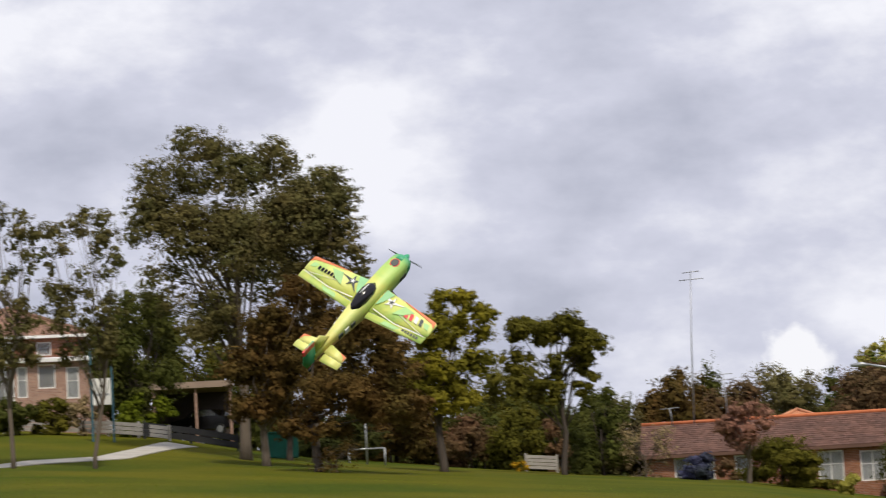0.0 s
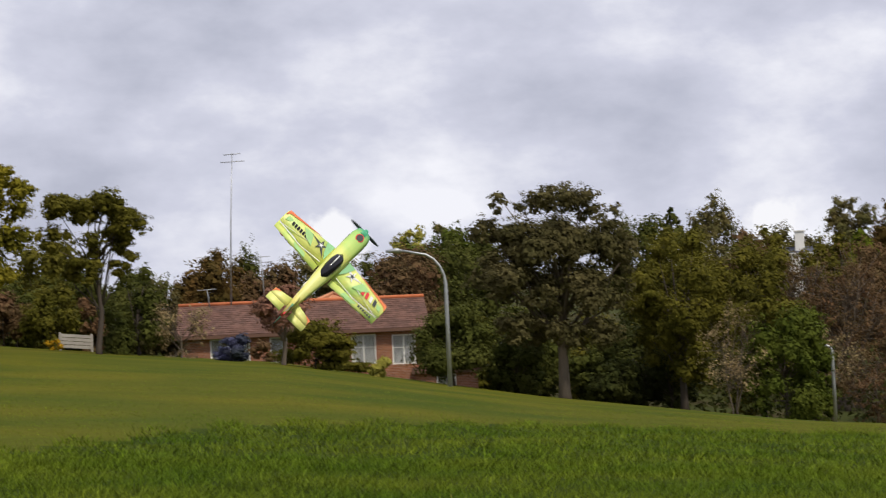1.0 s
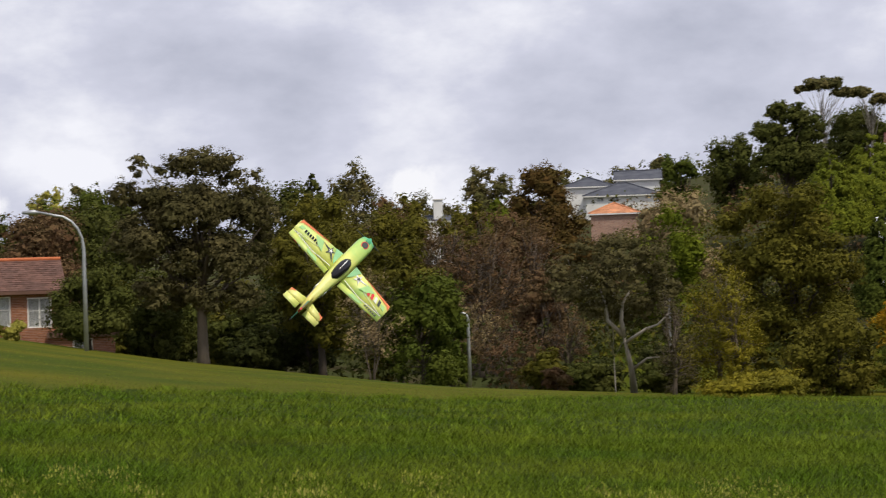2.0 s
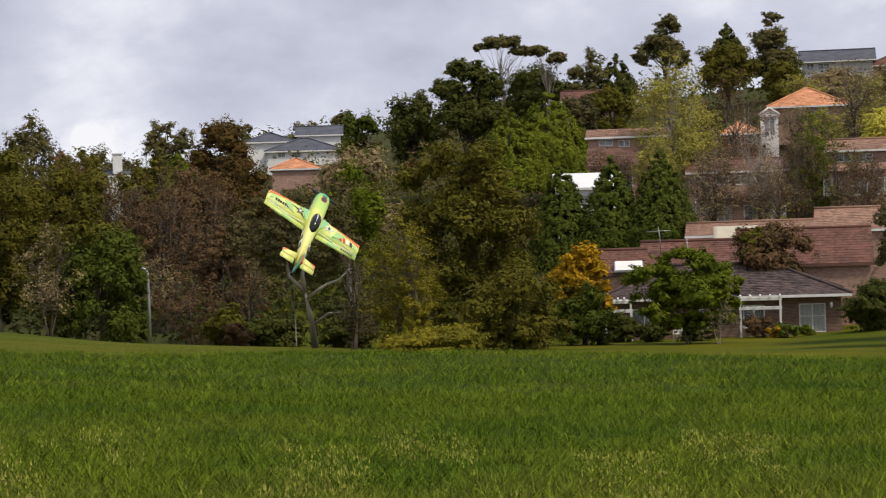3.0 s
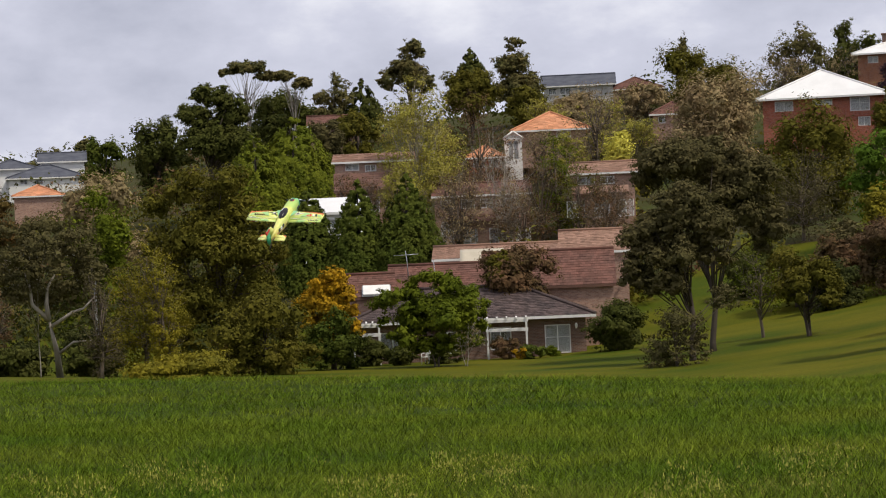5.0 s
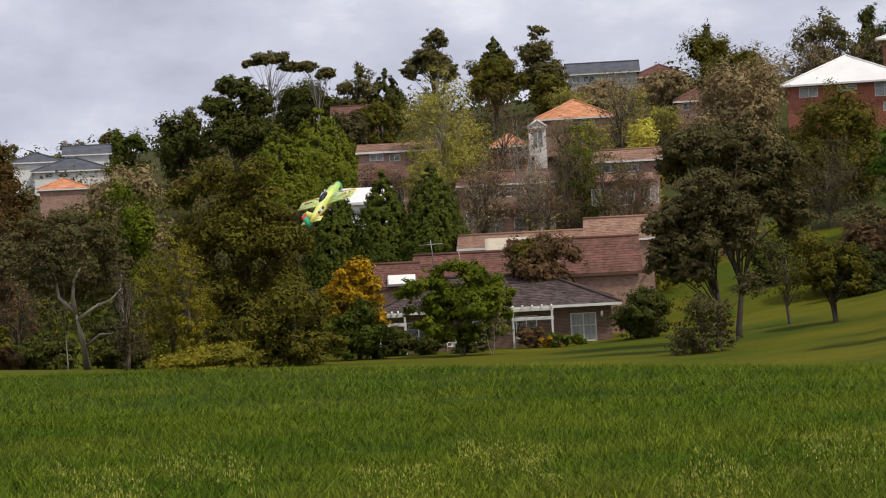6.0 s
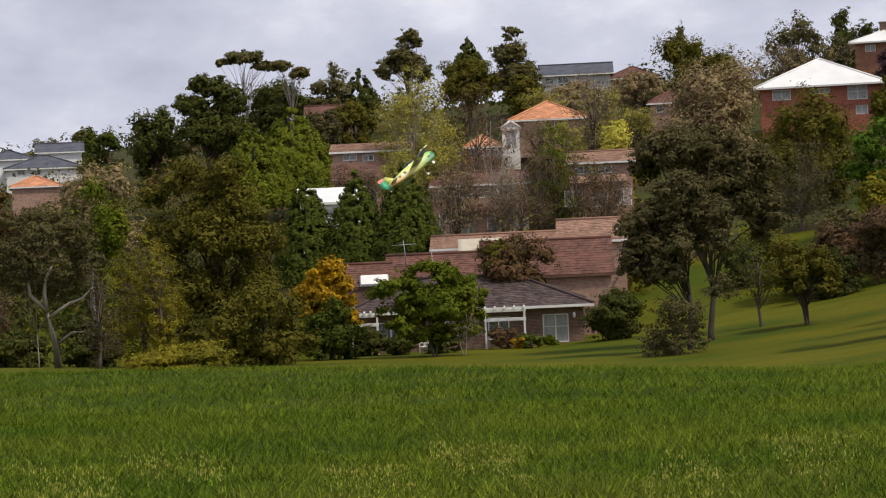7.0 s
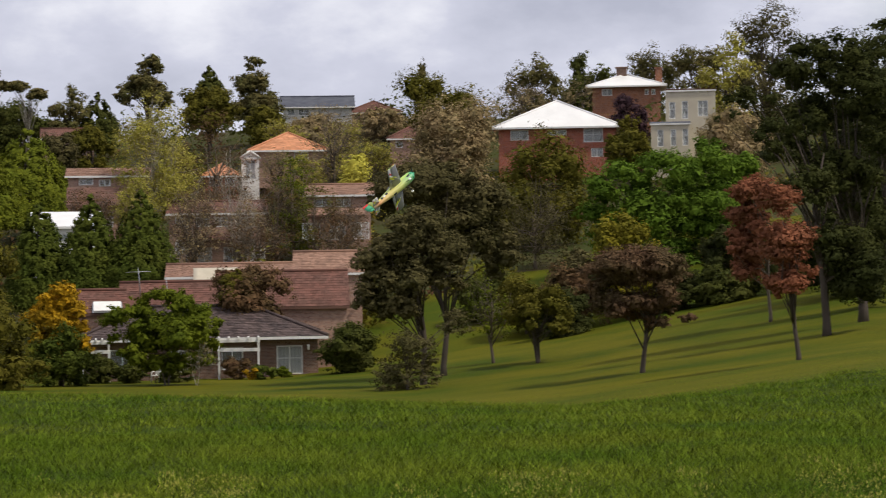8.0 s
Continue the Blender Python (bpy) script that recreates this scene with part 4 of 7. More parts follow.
tree("small_tree", "dark brownish tree in the shade", 48.18, 140, 1.16, 1.96, "maroon", form="round", low=0.25, seed=99, n=5000, clumps=30, size=0.13)
tree("plum_tree", "round brown-leaved tree with leaning trunk", 50.01, 85.0, 2.31, 2.70, "plum", form="lobes", low=0.28, seed=100, n=14000, clumps=110, puff=0.42, size=0.085, lean=-0.04, trunk=0.02, bottom=-1.78, lobes=((0.04, 1.29, 2.04, 0.95), (-1.32, 0.64, 1.09, 1.09), (1.15, 0.38, 1.36, 1.13), (-0.21, -0.28, 1.81, 0.86), (0.56, -1.19, 0.86, 0.63), (1.58, -0.75, 0.86, 0.63),))
tree("elm_tree", "large fresh green leafy spreading tree", 50.06, 165.0, 10.20, 5.39, "elm", form="lobes", low=0.1, seed=101, n=18000, clumps=150, puff=0.4, size=0.16, lobes=((-1.71, 7.39, 3.08, 2.2), (2.23, 8.41, 3.52, 1.85), (5.7, 8.34, 3.08, 1.76), (-3.07, 4.56, 2.42, 2.64), (0.87, 4.93, 3.96, 2.64), (5.21, 4.86, 3.52, 2.64), (7.33, 2.21, 2.2, 2.64), (3.0, 1.84, 3.52, 1.76),))
tree("elm_tree", "large fresh green leafy tree on the slope", 52.09, 170, 10.78, 3.74, "elm", form="round", low=0.1, seed=102, n=11000, clumps=56, puff=0.2, size=0.16)
tree("shade_tree", "rounded tree with yellow-olive leaves", 49.76, 140, 4.52, 2.24, "yellow", form="round", low=0.1, seed=103, n=5000, clumps=30, size=0.15)
tree("copper_beech", "copper-red leaved tree with open crown", 53.54, 112.0, 6.11, 2.15, "red", form="lobes", low=0.25, seed=104, n=8000, clumps=70, puff=0.42, size=0.10, bark="brown", trunk=0.012, bottom=0.21, lobes=((-0.9, 4.95, 1.25, 1.04), (-1.07, 3.18, 1.34, 1.34), (-1.25, 1.41, 1.19, 1.34),))
tree("copper_beech", "small copper-red leaved tree with slim trunk", 54.26, 72.0, 2.40, 0.92, "red", form="lobes", low=0.3, seed=105, n=7000, clumps=70, puff=0.42, size=0.065, trunk=0.02, bottom=-0.21, lobes=((-0.64, 3.45, 0.92, 0.77), (-0.29, 2.03, 1.0, 0.96), (-0.31, 0.7, 0.96, 0.67), (0.16, 1.07, 0.63, 0.58),))
tree("pine_tree", "tall dark pine with open spreading limbs", 55.01, 92.0, 10.57, 1.84, "pine", form="lobes", low=0.25, seed=106, n=10000, clumps=90, puff=0.42, size=0.12, trunk=0.014, bottom=0.43, lobes=((-3.04, 8.43, 1.35, 0.61), (-2.1, 6.76, 1.23, 0.98), (-4.01, 7.65, 0.86, 0.49), (0.45, 2.11, 1.47, 1.47), (1.37, 0.89, 1.23, 1.72), (-0.47, 4.54, 1.47, 0.98),))
tree("pine_tree", "tall dark pine with dense crown", 55.97, 98.0, 11.87, 2.09, "pine", form="lobes", low=0.15, seed=107, n=16000, clumps=130, puff=0.42, size=0.16, trunk=0.016, bottom=-0.18, lobes=((-1.03, 11.01, 2.35, 1.04), (-2.57, 9.9, 2.09, 1.04), (0.2, 9.3, 2.09, 1.57), (-1.83, 8.07, 2.35, 1.31), (0.42, 7.24, 1.83, 1.57), (-3.13, 6.56, 1.57, 1.04), (-1.12, 5.48, 2.09, 1.31), (0.38, 4.42, 1.57, 1.57),))
tree("pine_tree", "tall dark pine at the corner of the park", 56.85, 109.0, 12.39, 2.91, "pine", form="lobes", low=0.15, seed=108, n=12000, clumps=90, puff=0.42, size=0.16, trunk=0.016, bottom=-0.12, lobes=((-0.59, 11.56, 2.03, 1.45), (-0.44, 7.0, 1.74, 2.32), (-1.01, 2.46, 1.74, 2.32), (-1.88, 0.19, 1.45, 1.74),))
tree("pine_tree", "tall dark pine behind the others", 57.15, 130, 15.46, 2.08, "pine", form="gum", low=0.15, seed=109, n=9000, clumps=50, puff=0.24, size=0.16)
tree("distant_tree", "cream-flowering shrubby tree beside the cream house", 52.67, 215, 16.57, 3.44, "bare", form="round", low=0.0, seed=110, n=5000, size=0.22)
tree("shade_tree", "olive and rust coloured tree below the red house", 47.44, 190, 12.93, 4.56, "olive", form="round", low=0.0, seed=111, n=9000, size=0.19, clumps=44)
tree("shade_tree", "grey twiggy tree on the slope", 47.27, 175, 7.85, 3.03, "grey", form="bare", low=0.0, seed=112, n=5000, size=0.16, clumps=40)
tree("shade_tree", "large tree of brownish blossom", 45.03, 225, 18.77, 4.71, "bare", form="round", low=0.0, seed=113, n=9000, size=0.2, clumps=44)
tree("distant_tree", "rounded olive tree on the ridge", 44.75, 275, 25.91, 5.31, "olive", form="round", low=0.0, seed=114, n=6000, size=0.26)
tree("distant_gum", "small open gum on the ridge", 44.26, 290, 28.67, 1.93, "gum", form="umbrella", low=0.3, seed=115, n=1200, size=0.26)
tree("distant_tree", "leafless grey thicket on the ridge", 46.77, 280, 24.70, 3.73, "bare", form="bare", low=0.0, seed=116, n=2000, size=0.2)
tree("distant_gum", "dark gum on the ridge", 47.32, 290, 28.72, 3.86, "gum", form="gum", low=0.0, seed=117, n=3500, size=0.26)
tree("distant_tree", "leafless grey-brown tree before the ridge house", 48.07, 270, 24.12, 3.96, "bare", form="bare", low=0.0, seed=118, n=3000, size=0.2)
tree("distant_tree", "dark tree behind the ridge house", 48.77, 310, 31.25, 4.13, "dark", form="round", low=0.0, seed=119, n=3500, size=0.3)
tree("distant_gum", "grey gum on the ridge", 50.32, 312, 32.08, 4.78, "gum", form="gum", low=0.0, seed=120, n=4000, size=0.28)
tree("distant_gum", "grey gum on the ridge", 51.72, 305, 31.45, 3.66, "gum", form="gum", low=0.0, seed=121, n=3500, size=0.28)
tree("distant_gum", "tall gum rising above the slope", 53.50, 250, 30.92, 4.50, "grey", form="gum", low=0.05, seed=122, n=7000, size=0.22, clumps=40)
tree("distant_tree", "pale olive gum on the slope", 52.48, 240, 26.58, 3.52, "lime", form="gum", low=0.05, seed=123, n=4000, size=0.2)
tree("plum_tree", "small dark purple-leaved tree", 49.93, 250, 20.75, 2.17, "purple", form="round", low=0.0, seed=124, n=3500, size=0.2)
tree("shrub", "green shrub beside the red house", 49.88, 235, 17.29, 1.57, "olive", form="round", low=0.0, seed=125, n=2000, size=0.18)
tree("shrub", "green shrubs on the hillside", 42.93, 235, 14.96, 2.51, "lime", form="bare", low=0.0, seed=126, n=2500, size=0.18)
tree("shrub", "pale green hillside shrubs", 42.03, 250, 18.19, 2.67, "lime", form="bare", low=0.0, seed=127, n=2500, size=0.18)
tree("shade_tree", "dark green trees behind the pines", 55.60, 122, 4.50, 3.25, "pine", form="round", low=0.0, seed=128, n=9000, size=0.18, clumps=40, bottom=-2.37)
# the shade on this tree is in its near-black leaf colour
tree("shade_tree", "dark green tree in the shade", 52.25, 150, 3.75, 1.40, "pine", form="round", low=0.1, seed=129, n=5000, size=0.16, clumps=30)
tree("shrub", "dark glossy ball shrub before the house window", 39.92, 126, -4.38, 0.76, "conifer", form="round", low=0.0, seed=130, n=1200, clumps=12, size=0.08)
tree("shrub", "small green ball shrub by the house wall", 40.44, 126.5, -4.53, 0.47, "fresh", form="round", low=0.0, seed=131, n=800, clumps=10, size=0.08)
tree("shrub", "reddish-brown garden shrub by the veranda", 39.20, 127, -3.96, 0.85, "maroon", form="round", low=0.0, seed=132, n=1500, clumps=14, size=0.09)
tree("shrub", "small yellow-flowering garden shrub", 39.57, 126, -4.53, 0.44, "gold", form="round", low=0.0, seed=133, n=500, clumps=8, size=0.07)
tree("shrub", "dark garden shrubs before the veranda", 35.60, 126, -3.62, 1.18, "dark", form="round", low=0.0, seed=134, n=2600, clumps=18, size=0.10)
tree("shrub", "dark low garden shrubs below the maple", 36.39, 124, -3.96, 0.94, "dark", form="round", low=0.0, seed=135, n=1800, clumps=16, size=0.09)
tree("shrub", "dark low garden shrubs beside the maple trunk", 37.58, 124, -4.18, 1.07, "dark", form="round", low=0.0, seed=136, n=1600, clumps=16, size=0.09)
tree("slender_tree", "small bare white-stemmed sapling on the lawn", 38.12, 117, -2.42, 0.94, "bare", form="bare", low=0.35, seed=137, n=500, clumps=18, size=0.07, bark="pale", trunk=0.012, stems=2)
tree("bare_tree", "leafless brown thicket beside the white house", 35.57, 176, 3.75, 2.35, "bare", form="bare", low=0.0, seed=138, n=2500, clumps=50, size=0.12, bottom=-1.40)
tree("bare_tree", "brown leafless tree before the flats", 38.44, 200, 10.10, 1.87, "maroon", form="bare", low=0.1, seed=139, n=2500, clumps=50, size=0.12, bottom=0.55)
tree("bare_tree", "russet half-bare tree before the flats", 40.32, 188, 8.87, 2.00, "maroon", form="bare", low=0.1, seed=140, n=2800, clumps=50, size=0.12, bottom=1.41)
tree("bare_tree", "olive half-bare tree before the brown flats", 41.37, 186, 9.16, 2.48, "olive", form="bare", low=0.0, seed=141, n=2800, clumps=50, size=0.13, bottom=1.31)
tree("bare_tree", "leafless reddish thicket by the brown flats", 42.09, 176, 5.89, 2.35, "maroon", form="bare", low=0.0, seed=142, n=2600, clumps=50, size=0.12, bottom=0.32)
tree("distant_tree", "dark green trees before the red-roofed house", 35.36, 235, 17.02, 2.51, "olive", form="round", low=0.0, seed=143, n=4000, size=0.22, bottom=11.39)
tree("distant_tree", "grey-green tree beside the red-roofed house", 34.59, 225, 15.56, 1.80, "grey", form="round", low=0.0, seed=144, n=3000, size=0.2, bottom=10.47)
tree("distant_tree", "light green trees on the hillside", 37.55, 240, 15.75, 2.24, "lime", form="bare", low=0.0, seed=145, n=3000, size=0.2, bottom=10.66)
tree("distant_tree", "olive trees below the ridge", 40.00, 262, 20.80, 2.44, "olive", form="round", low=0.0, seed=146, n=3500, size=0.24, bottom=15.95)
tree("distant_tree", "olive and brown trees below the ridge house", 41.20, 268, 20.31, 3.93, "bare", form="round", low=0.0, seed=147, n=4000, size=0.22, bottom=16.07)
tree("distant_tree", "pale leafless trees on the upper slope", 42.77, 262, 19.93, 3.49, "bare", form="bare", low=0.0, seed=148, n=2500, size=0.2, bottom=16.15)
tree("shrub", "light green trees on the hillside", 41.84, 232, 13.41, 1.86, "lime", form="bare", low=0.0, seed=149, n=2500, size=0.18, bottom=9.74)
tree("bare_tree", "purple-brown leafless tree with many twigs", 23.19, 150, 6.30, 2.80, "maroon", form="bare", low=0.0, seed=150, n=5000, clumps=60, size=0.12, bottom=-3.44)
tree("bare_tree", "russet leafy tree in the tree belt", 24.85, 140, 2.26, 1.68, "maroon", form="round", low=0.0, seed=151, n=4500, clumps=40, size=0.12, bottom=-4.74)
tree("bare_tree", "pinkish-brown half-bare tree beside the white gum", 25.47, 128, 1.15, 1.45, "maroon", form="bare", low=0.0, seed=152, n=3500, clumps=40, size=0.11, bottom=-4.76)
tree("shrub", "low olive-green shrub beside the field", 24.79, 122, -2.16, 1.30, "olive", form="round", low=0.0, seed=153, n=2600, clumps=24, size=0.11, bottom=-4.73)
# two shrubs whose shade is put into the leaf colour
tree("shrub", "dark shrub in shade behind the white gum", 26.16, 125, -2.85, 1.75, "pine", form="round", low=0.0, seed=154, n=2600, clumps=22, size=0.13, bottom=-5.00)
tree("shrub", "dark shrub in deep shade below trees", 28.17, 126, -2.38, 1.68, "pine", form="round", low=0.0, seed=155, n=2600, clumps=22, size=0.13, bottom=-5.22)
tree("shade_tree", "shrubby tree with yellow blossom", 29.97, 119, 1.20, 1.43, "yellow", form="bare", low=0.0, seed=156, n=4500, clumps=40, size=0.11, bottom=-4.18)
tree("shade_tree", "fresh green tree in the valley", 25.22, 200, 6.47, 2.00, "fresh", form="round", low=0.0, seed=157, n=4000, size=0.18, bottom=3.04)
tree("wattle_tree", "dense rusty wattle behind the others", -4.09, 101, 9.64, 1.62, "brown", form="round", low=0.1, seed=158, n=6000, clumps=36, size=0.13, bottom=4.02)
tree("shrub", "clipped dark garden hedge by the house", -11.36, 110, 6.99, 1.17, "dark", form="round", low=0.0, seed=159, n=3000, clumps=24, size=0.1)
tree("shrub", "green garden hedge behind the timber fence", -10.34, 111, 6.79, 1.04, "olive", form="round", low=0.0, seed=160, n=2500, clumps=20, size=0.1)
tree("flowering_shrub", "garden shrub with white blossom", -9.52, 110, 6.81, 0.73, "bare", form="round", low=0.0, seed=161, n=1500, clumps=16, size=0.08)
tree("shrub", "leafy green garden shrub behind the sign", -8.25, 110, 6.97, 0.73, "fresh", form="round", low=0.0, seed=162, n=1800, clumps=18, size=0.09)
tree("shrub", "leafy green shrub beside the carport", -7.46, 111, 6.65, 0.84, "fresh", form="round", low=0.0, seed=163, n=1800, clumps=18, size=0.09)
tree("shrub", "twiggy brown suckers round the wattle trunk", -2.86, 83.5, 3.37, 1.06, "brown", form="bare", low=0.0, seed=164, n=1500, clumps=16, size=0.10)
tree("shrub", "low plant with yellow flowers", 2.08, 106, 2.20, 0.42, "gold", form="round", low=0.0, seed=165, n=300, clumps=6, size=0.06)
tree("shrub", "maroon-tinged shrub beside the fence", 3.13, 113, 4.36, 0.75, "maroon", form="round", low=0.0, seed=166, n=1800, clumps=16, size=0.1)
tree("shrub", "dark flowering shrub before the brick house", 7.61, 109, 1.77, 0.73, "maroon", form="round", low=0.0, seed=167, n=900, clumps=10, size=0.08)
tree("shrub", "low green garden bed by the house", 9.78, 106, 0.46, 1.41, "olive", form="round", low=0.0, seed=168, n=1500, clumps=16, size=0.08)
tree("shrub", "dark green shrub mass beside the gum", 14.39, 112, 1.50, 1.49, "dark", form="round", low=0.0, seed=169, n=5000, clumps=30, size=0.12)
# shade below the gum and belt, given by near-black leaves
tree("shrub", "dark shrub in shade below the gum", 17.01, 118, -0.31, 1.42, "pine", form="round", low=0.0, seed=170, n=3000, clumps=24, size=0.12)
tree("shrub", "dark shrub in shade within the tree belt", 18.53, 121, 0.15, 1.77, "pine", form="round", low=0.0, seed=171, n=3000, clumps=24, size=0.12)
tree("shade_tree", "brown tree behind the conifer", 22.32, 150, 6.08, 2.00, "maroon", form="bare", low=0.0, seed=172, n=5000, clumps=44, size=0.14, bottom=0.18)
tree("shade_tree", "olive tree behind the conifer", 21.07, 165, 7.58, 2.42, "olive", form="round", low=0.0, seed=173, n=6000, clumps=40, size=0.16, bottom=1.93)
tree("pine_tree", "slim dark pine beside the taller pines", 55.51, 121, 11.77, 1.61, "pine", form="gum", low=0.3, seed=174, n=6000, clumps=40, size=0.15, trunk=0.014, bottom=0.99)
tree("pine_tree", "slim dark pine in the pine group", 56.31, 125, 11.07, 1.50, "pine", form="gum", low=0.3, seed=175, n=6000, clumps=40, size=0.15, trunk=0.014, bottom=1.28)
tree("slender_tree", "grey twiggy tree beside the white gum", 28.33, 109, 1.04, 1.23, "grey", form="bare", low=0.0, seed=176, n=3500, clumps=50, size=0.09, bottom=-4.31)
tree("conifer", "dark green layered conifer in the tree belt", 22.33, 124, 2.03, 1.16, "conifer", form="round", low=0.0, seed=177, n=6000, clumps=40, size=0.13, bottom=-4.45)
tree("pine_tree", "dark trees behind the pine trunks", 55.92, 140, 8.94, 2.99, "pine", form="round", low=0.0, seed=178, n=8000, clumps=50, size=0.16, bottom=-0.95)
tree("bare_tree", "russet leafless thicket before the flats", 35.36, 187, 8.53, 2.24, "maroon", form="bare", low=0.0, seed=179, n=3500, clumps=60, size=0.11, bottom=3.61)
tree("birch_tree", "thin tree in yellow-green leaf before the flats", 36.49, 186, 9.44, 1.98, "lime", form="bare", low=0.0, seed=180, n=3500, clumps=60, size=0.11, bottom=3.55)
tree("bare_tree", "pale leafless tree before the terracotta roof", 40.38, 218, 13.41, 2.18, "bare", form="bare", low=0.0, seed=181, n=3000, clumps=60, size=0.12, bottom=8.89)
tree("birch_tree", "light green tree below the terracotta roof", 41.02, 216, 12.70, 2.01, "lime", form="bare", low=0.0, seed=182, n=3000, clumps=50, size=0.13, bottom=8.22)
tree("bare_tree", "leafless brown thicket with reddish twigs", 38.13, 184, 8.33, 2.21, "maroon", form="bare", low=0.0, seed=183, n=3500, clumps=60, size=0.11, bottom=2.24)
tree("bare_tree", "leafless grey tree with pale limbs", 39.45, 183, 7.51, 1.83, "bare", form="bare", low=0.0, seed=184, n=2500, clumps=60, size=0.10, bark="pale", trunk=0.02, bottom=2.17)
tree("bare_tree", "leafless russet thicket before the brown flats", 42.07, 180, 7.07, 2.16, "maroon", form="bare", low=0.0, seed=185, n=3500, clumps=60, size=0.11, bottom=1.80)
tree("distant_tree", "brown trees beside the ridge house", 43.25, 262, 20.66, 2.79, "bare", form="round", low=0.0, seed=186, n=3000, size=0.2, bottom=17.17)
tree("shrub", "olive shrubs beside the cream house", 49.80, 228, 15.32, 2.43, "olive", form="round", low=0.0, seed=187, n=3000, size=0.16, bottom=11.08)
tree("flowering_tree", "cream-blossomed tree beside the cream house", 52.52, 222, 16.49, 2.96, "bare", form="round", low=0.0, seed=188, n=5000, size=0.15, bottom=11.21)

tree("shade_tree", "dark green understorey tree at the back of the lawn", 46.0, 150, 0.9, 2.3, "dark", form="round", low=0.0, seed=200, n=5000, clumps=34, size=0.14)
tree("shade_tree", "olive understorey tree in shade behind the lawn", 47.0, 142, 0.6, 2.2, "olive", form="round", low=0.0, seed=201, n=5000, clumps=34, size=0.14)
# from here the shady ones in pine leaf carry their shade as colour
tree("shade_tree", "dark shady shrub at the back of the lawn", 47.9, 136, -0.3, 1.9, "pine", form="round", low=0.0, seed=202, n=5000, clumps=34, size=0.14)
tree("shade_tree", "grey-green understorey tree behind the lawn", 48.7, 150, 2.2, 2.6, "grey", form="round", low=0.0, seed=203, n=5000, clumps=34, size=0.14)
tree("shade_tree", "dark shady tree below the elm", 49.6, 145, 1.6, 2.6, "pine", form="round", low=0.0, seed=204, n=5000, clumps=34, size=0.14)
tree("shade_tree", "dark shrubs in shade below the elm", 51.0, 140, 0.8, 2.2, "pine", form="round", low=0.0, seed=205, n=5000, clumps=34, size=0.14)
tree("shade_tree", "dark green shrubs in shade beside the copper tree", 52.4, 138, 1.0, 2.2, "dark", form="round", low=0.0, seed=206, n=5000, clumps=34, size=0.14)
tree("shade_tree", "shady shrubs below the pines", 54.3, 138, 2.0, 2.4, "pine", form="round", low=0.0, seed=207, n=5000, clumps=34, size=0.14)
tree("shrub", "dark brown shrubs at the back of the park", -1.91, 124, 6.90, 2.2, "brown", form="round", low=0.0, seed=220, n=4500, clumps=36, size=0.13)
tree("shrub", "olive shrubs at the back of the park", -0.24, 126, 6.44, 2.2, "olive", form="round", low=0.0, seed=221, n=4500, clumps=36, size=0.13)
tree("shrub", "dark green shrubs behind the yellow wattle", 1.11, 122, 5.72, 2.2, "dark", form="round", low=0.0, seed=222, n=4500, clumps=36, size=0.13)
tree("shrub", "dark olive shrubs behind the spreading gum", 2.48, 130, 5.71, 2.2, "olive", form="round", low=0.0, seed=223, n=4500, clumps=36, size=0.13)
tree("shrub", "dark shrubs behind the lawn", 3.55, 128, 5.84, 2.2, "dark", form="round", low=0.0, seed=224, n=4500, clumps=36, size=0.13)
tree("shrub", "grey-brown shrubs beside the brick house", 4.75, 118, 5.05, 2.2, "grey", form="round", low=0.0, seed=225, n=4500, clumps=36, size=0.13)
tree("shrub", "dark shrubs behind the rusty wattles", -3.91, 118, 5.93, 2.2, "dark", form="round", low=0.0, seed=226, n=4500, clumps=36, size=0.13)
# near-black leaves stand in for the shade behind the wattles
tree("shrub", "dark shrub in shade behind the rusty wattles", -2.71, 112, 5.13, 2.2, "pine", form="round", low=0.0, seed=227, n=4500, clumps=36, size=0.13)
tree("distant_tree", "brown tree behind the street lamp", 11.32, 170, 7.94, 3.60, "maroon", form="round", low=0.0, seed=240, n=5000, clumps=40, size=0.24, bottom=-1.42)
tree("distant_tree", "dark green tree behind the street lamp", 12.51, 185, 8.89, 3.40, "dark", form="round", low=0.0, seed=241, n=5000, clumps=40, size=0.24, bottom=0.05)
tree("distant_tree", "dark tree behind the large gum", 13.26, 200, 10.88, 3.40, "dark", form="round", low=0.0, seed=242, n=5000, clumps=40, size=0.24, bottom=2.04)
tree("distant_tree", "dark green tree beside the large gum", 17.95, 190, 11.40, 3.60, "dark", form="round", low=0.0, seed=243, n=5000, clumps=40, size=0.24, bottom=2.04)
tree("distant_tree", "olive tree rising behind the belt", 18.85, 165, 9.02, 3.40, "olive", form="round", low=0.0, seed=244, n=5000, clumps=40, size=0.24, bottom=0.18)
tree("distant_tree", "grey-green tree rising behind the belt", 19.91, 175, 9.04, 3.40, "gum", form="round", low=0.0, seed=245, n=5000, clumps=40, size=0.24, bottom=0.20)
tree("distant_tree", "russet tree rising behind the belt", 20.97, 170, 7.82, 3.20, "maroon", form="round", low=0.0, seed=246, n=5000, clumps=40, size=0.24, bottom=-0.50)
tree("distant_tree", "olive tree below the white chimney", 23.04, 180, 8.45, 3.00, "olive", form="round", low=0.0, seed=247, n=5000, clumps=40, size=0.24, bottom=0.65)
tree("distant_tree", "russet-brown tree below the skyline", 24.02, 175, 7.69, 3.20, "maroon", form="round", low=0.0, seed=248, n=5000, clumps=40, size=0.24, bottom=-0.63)
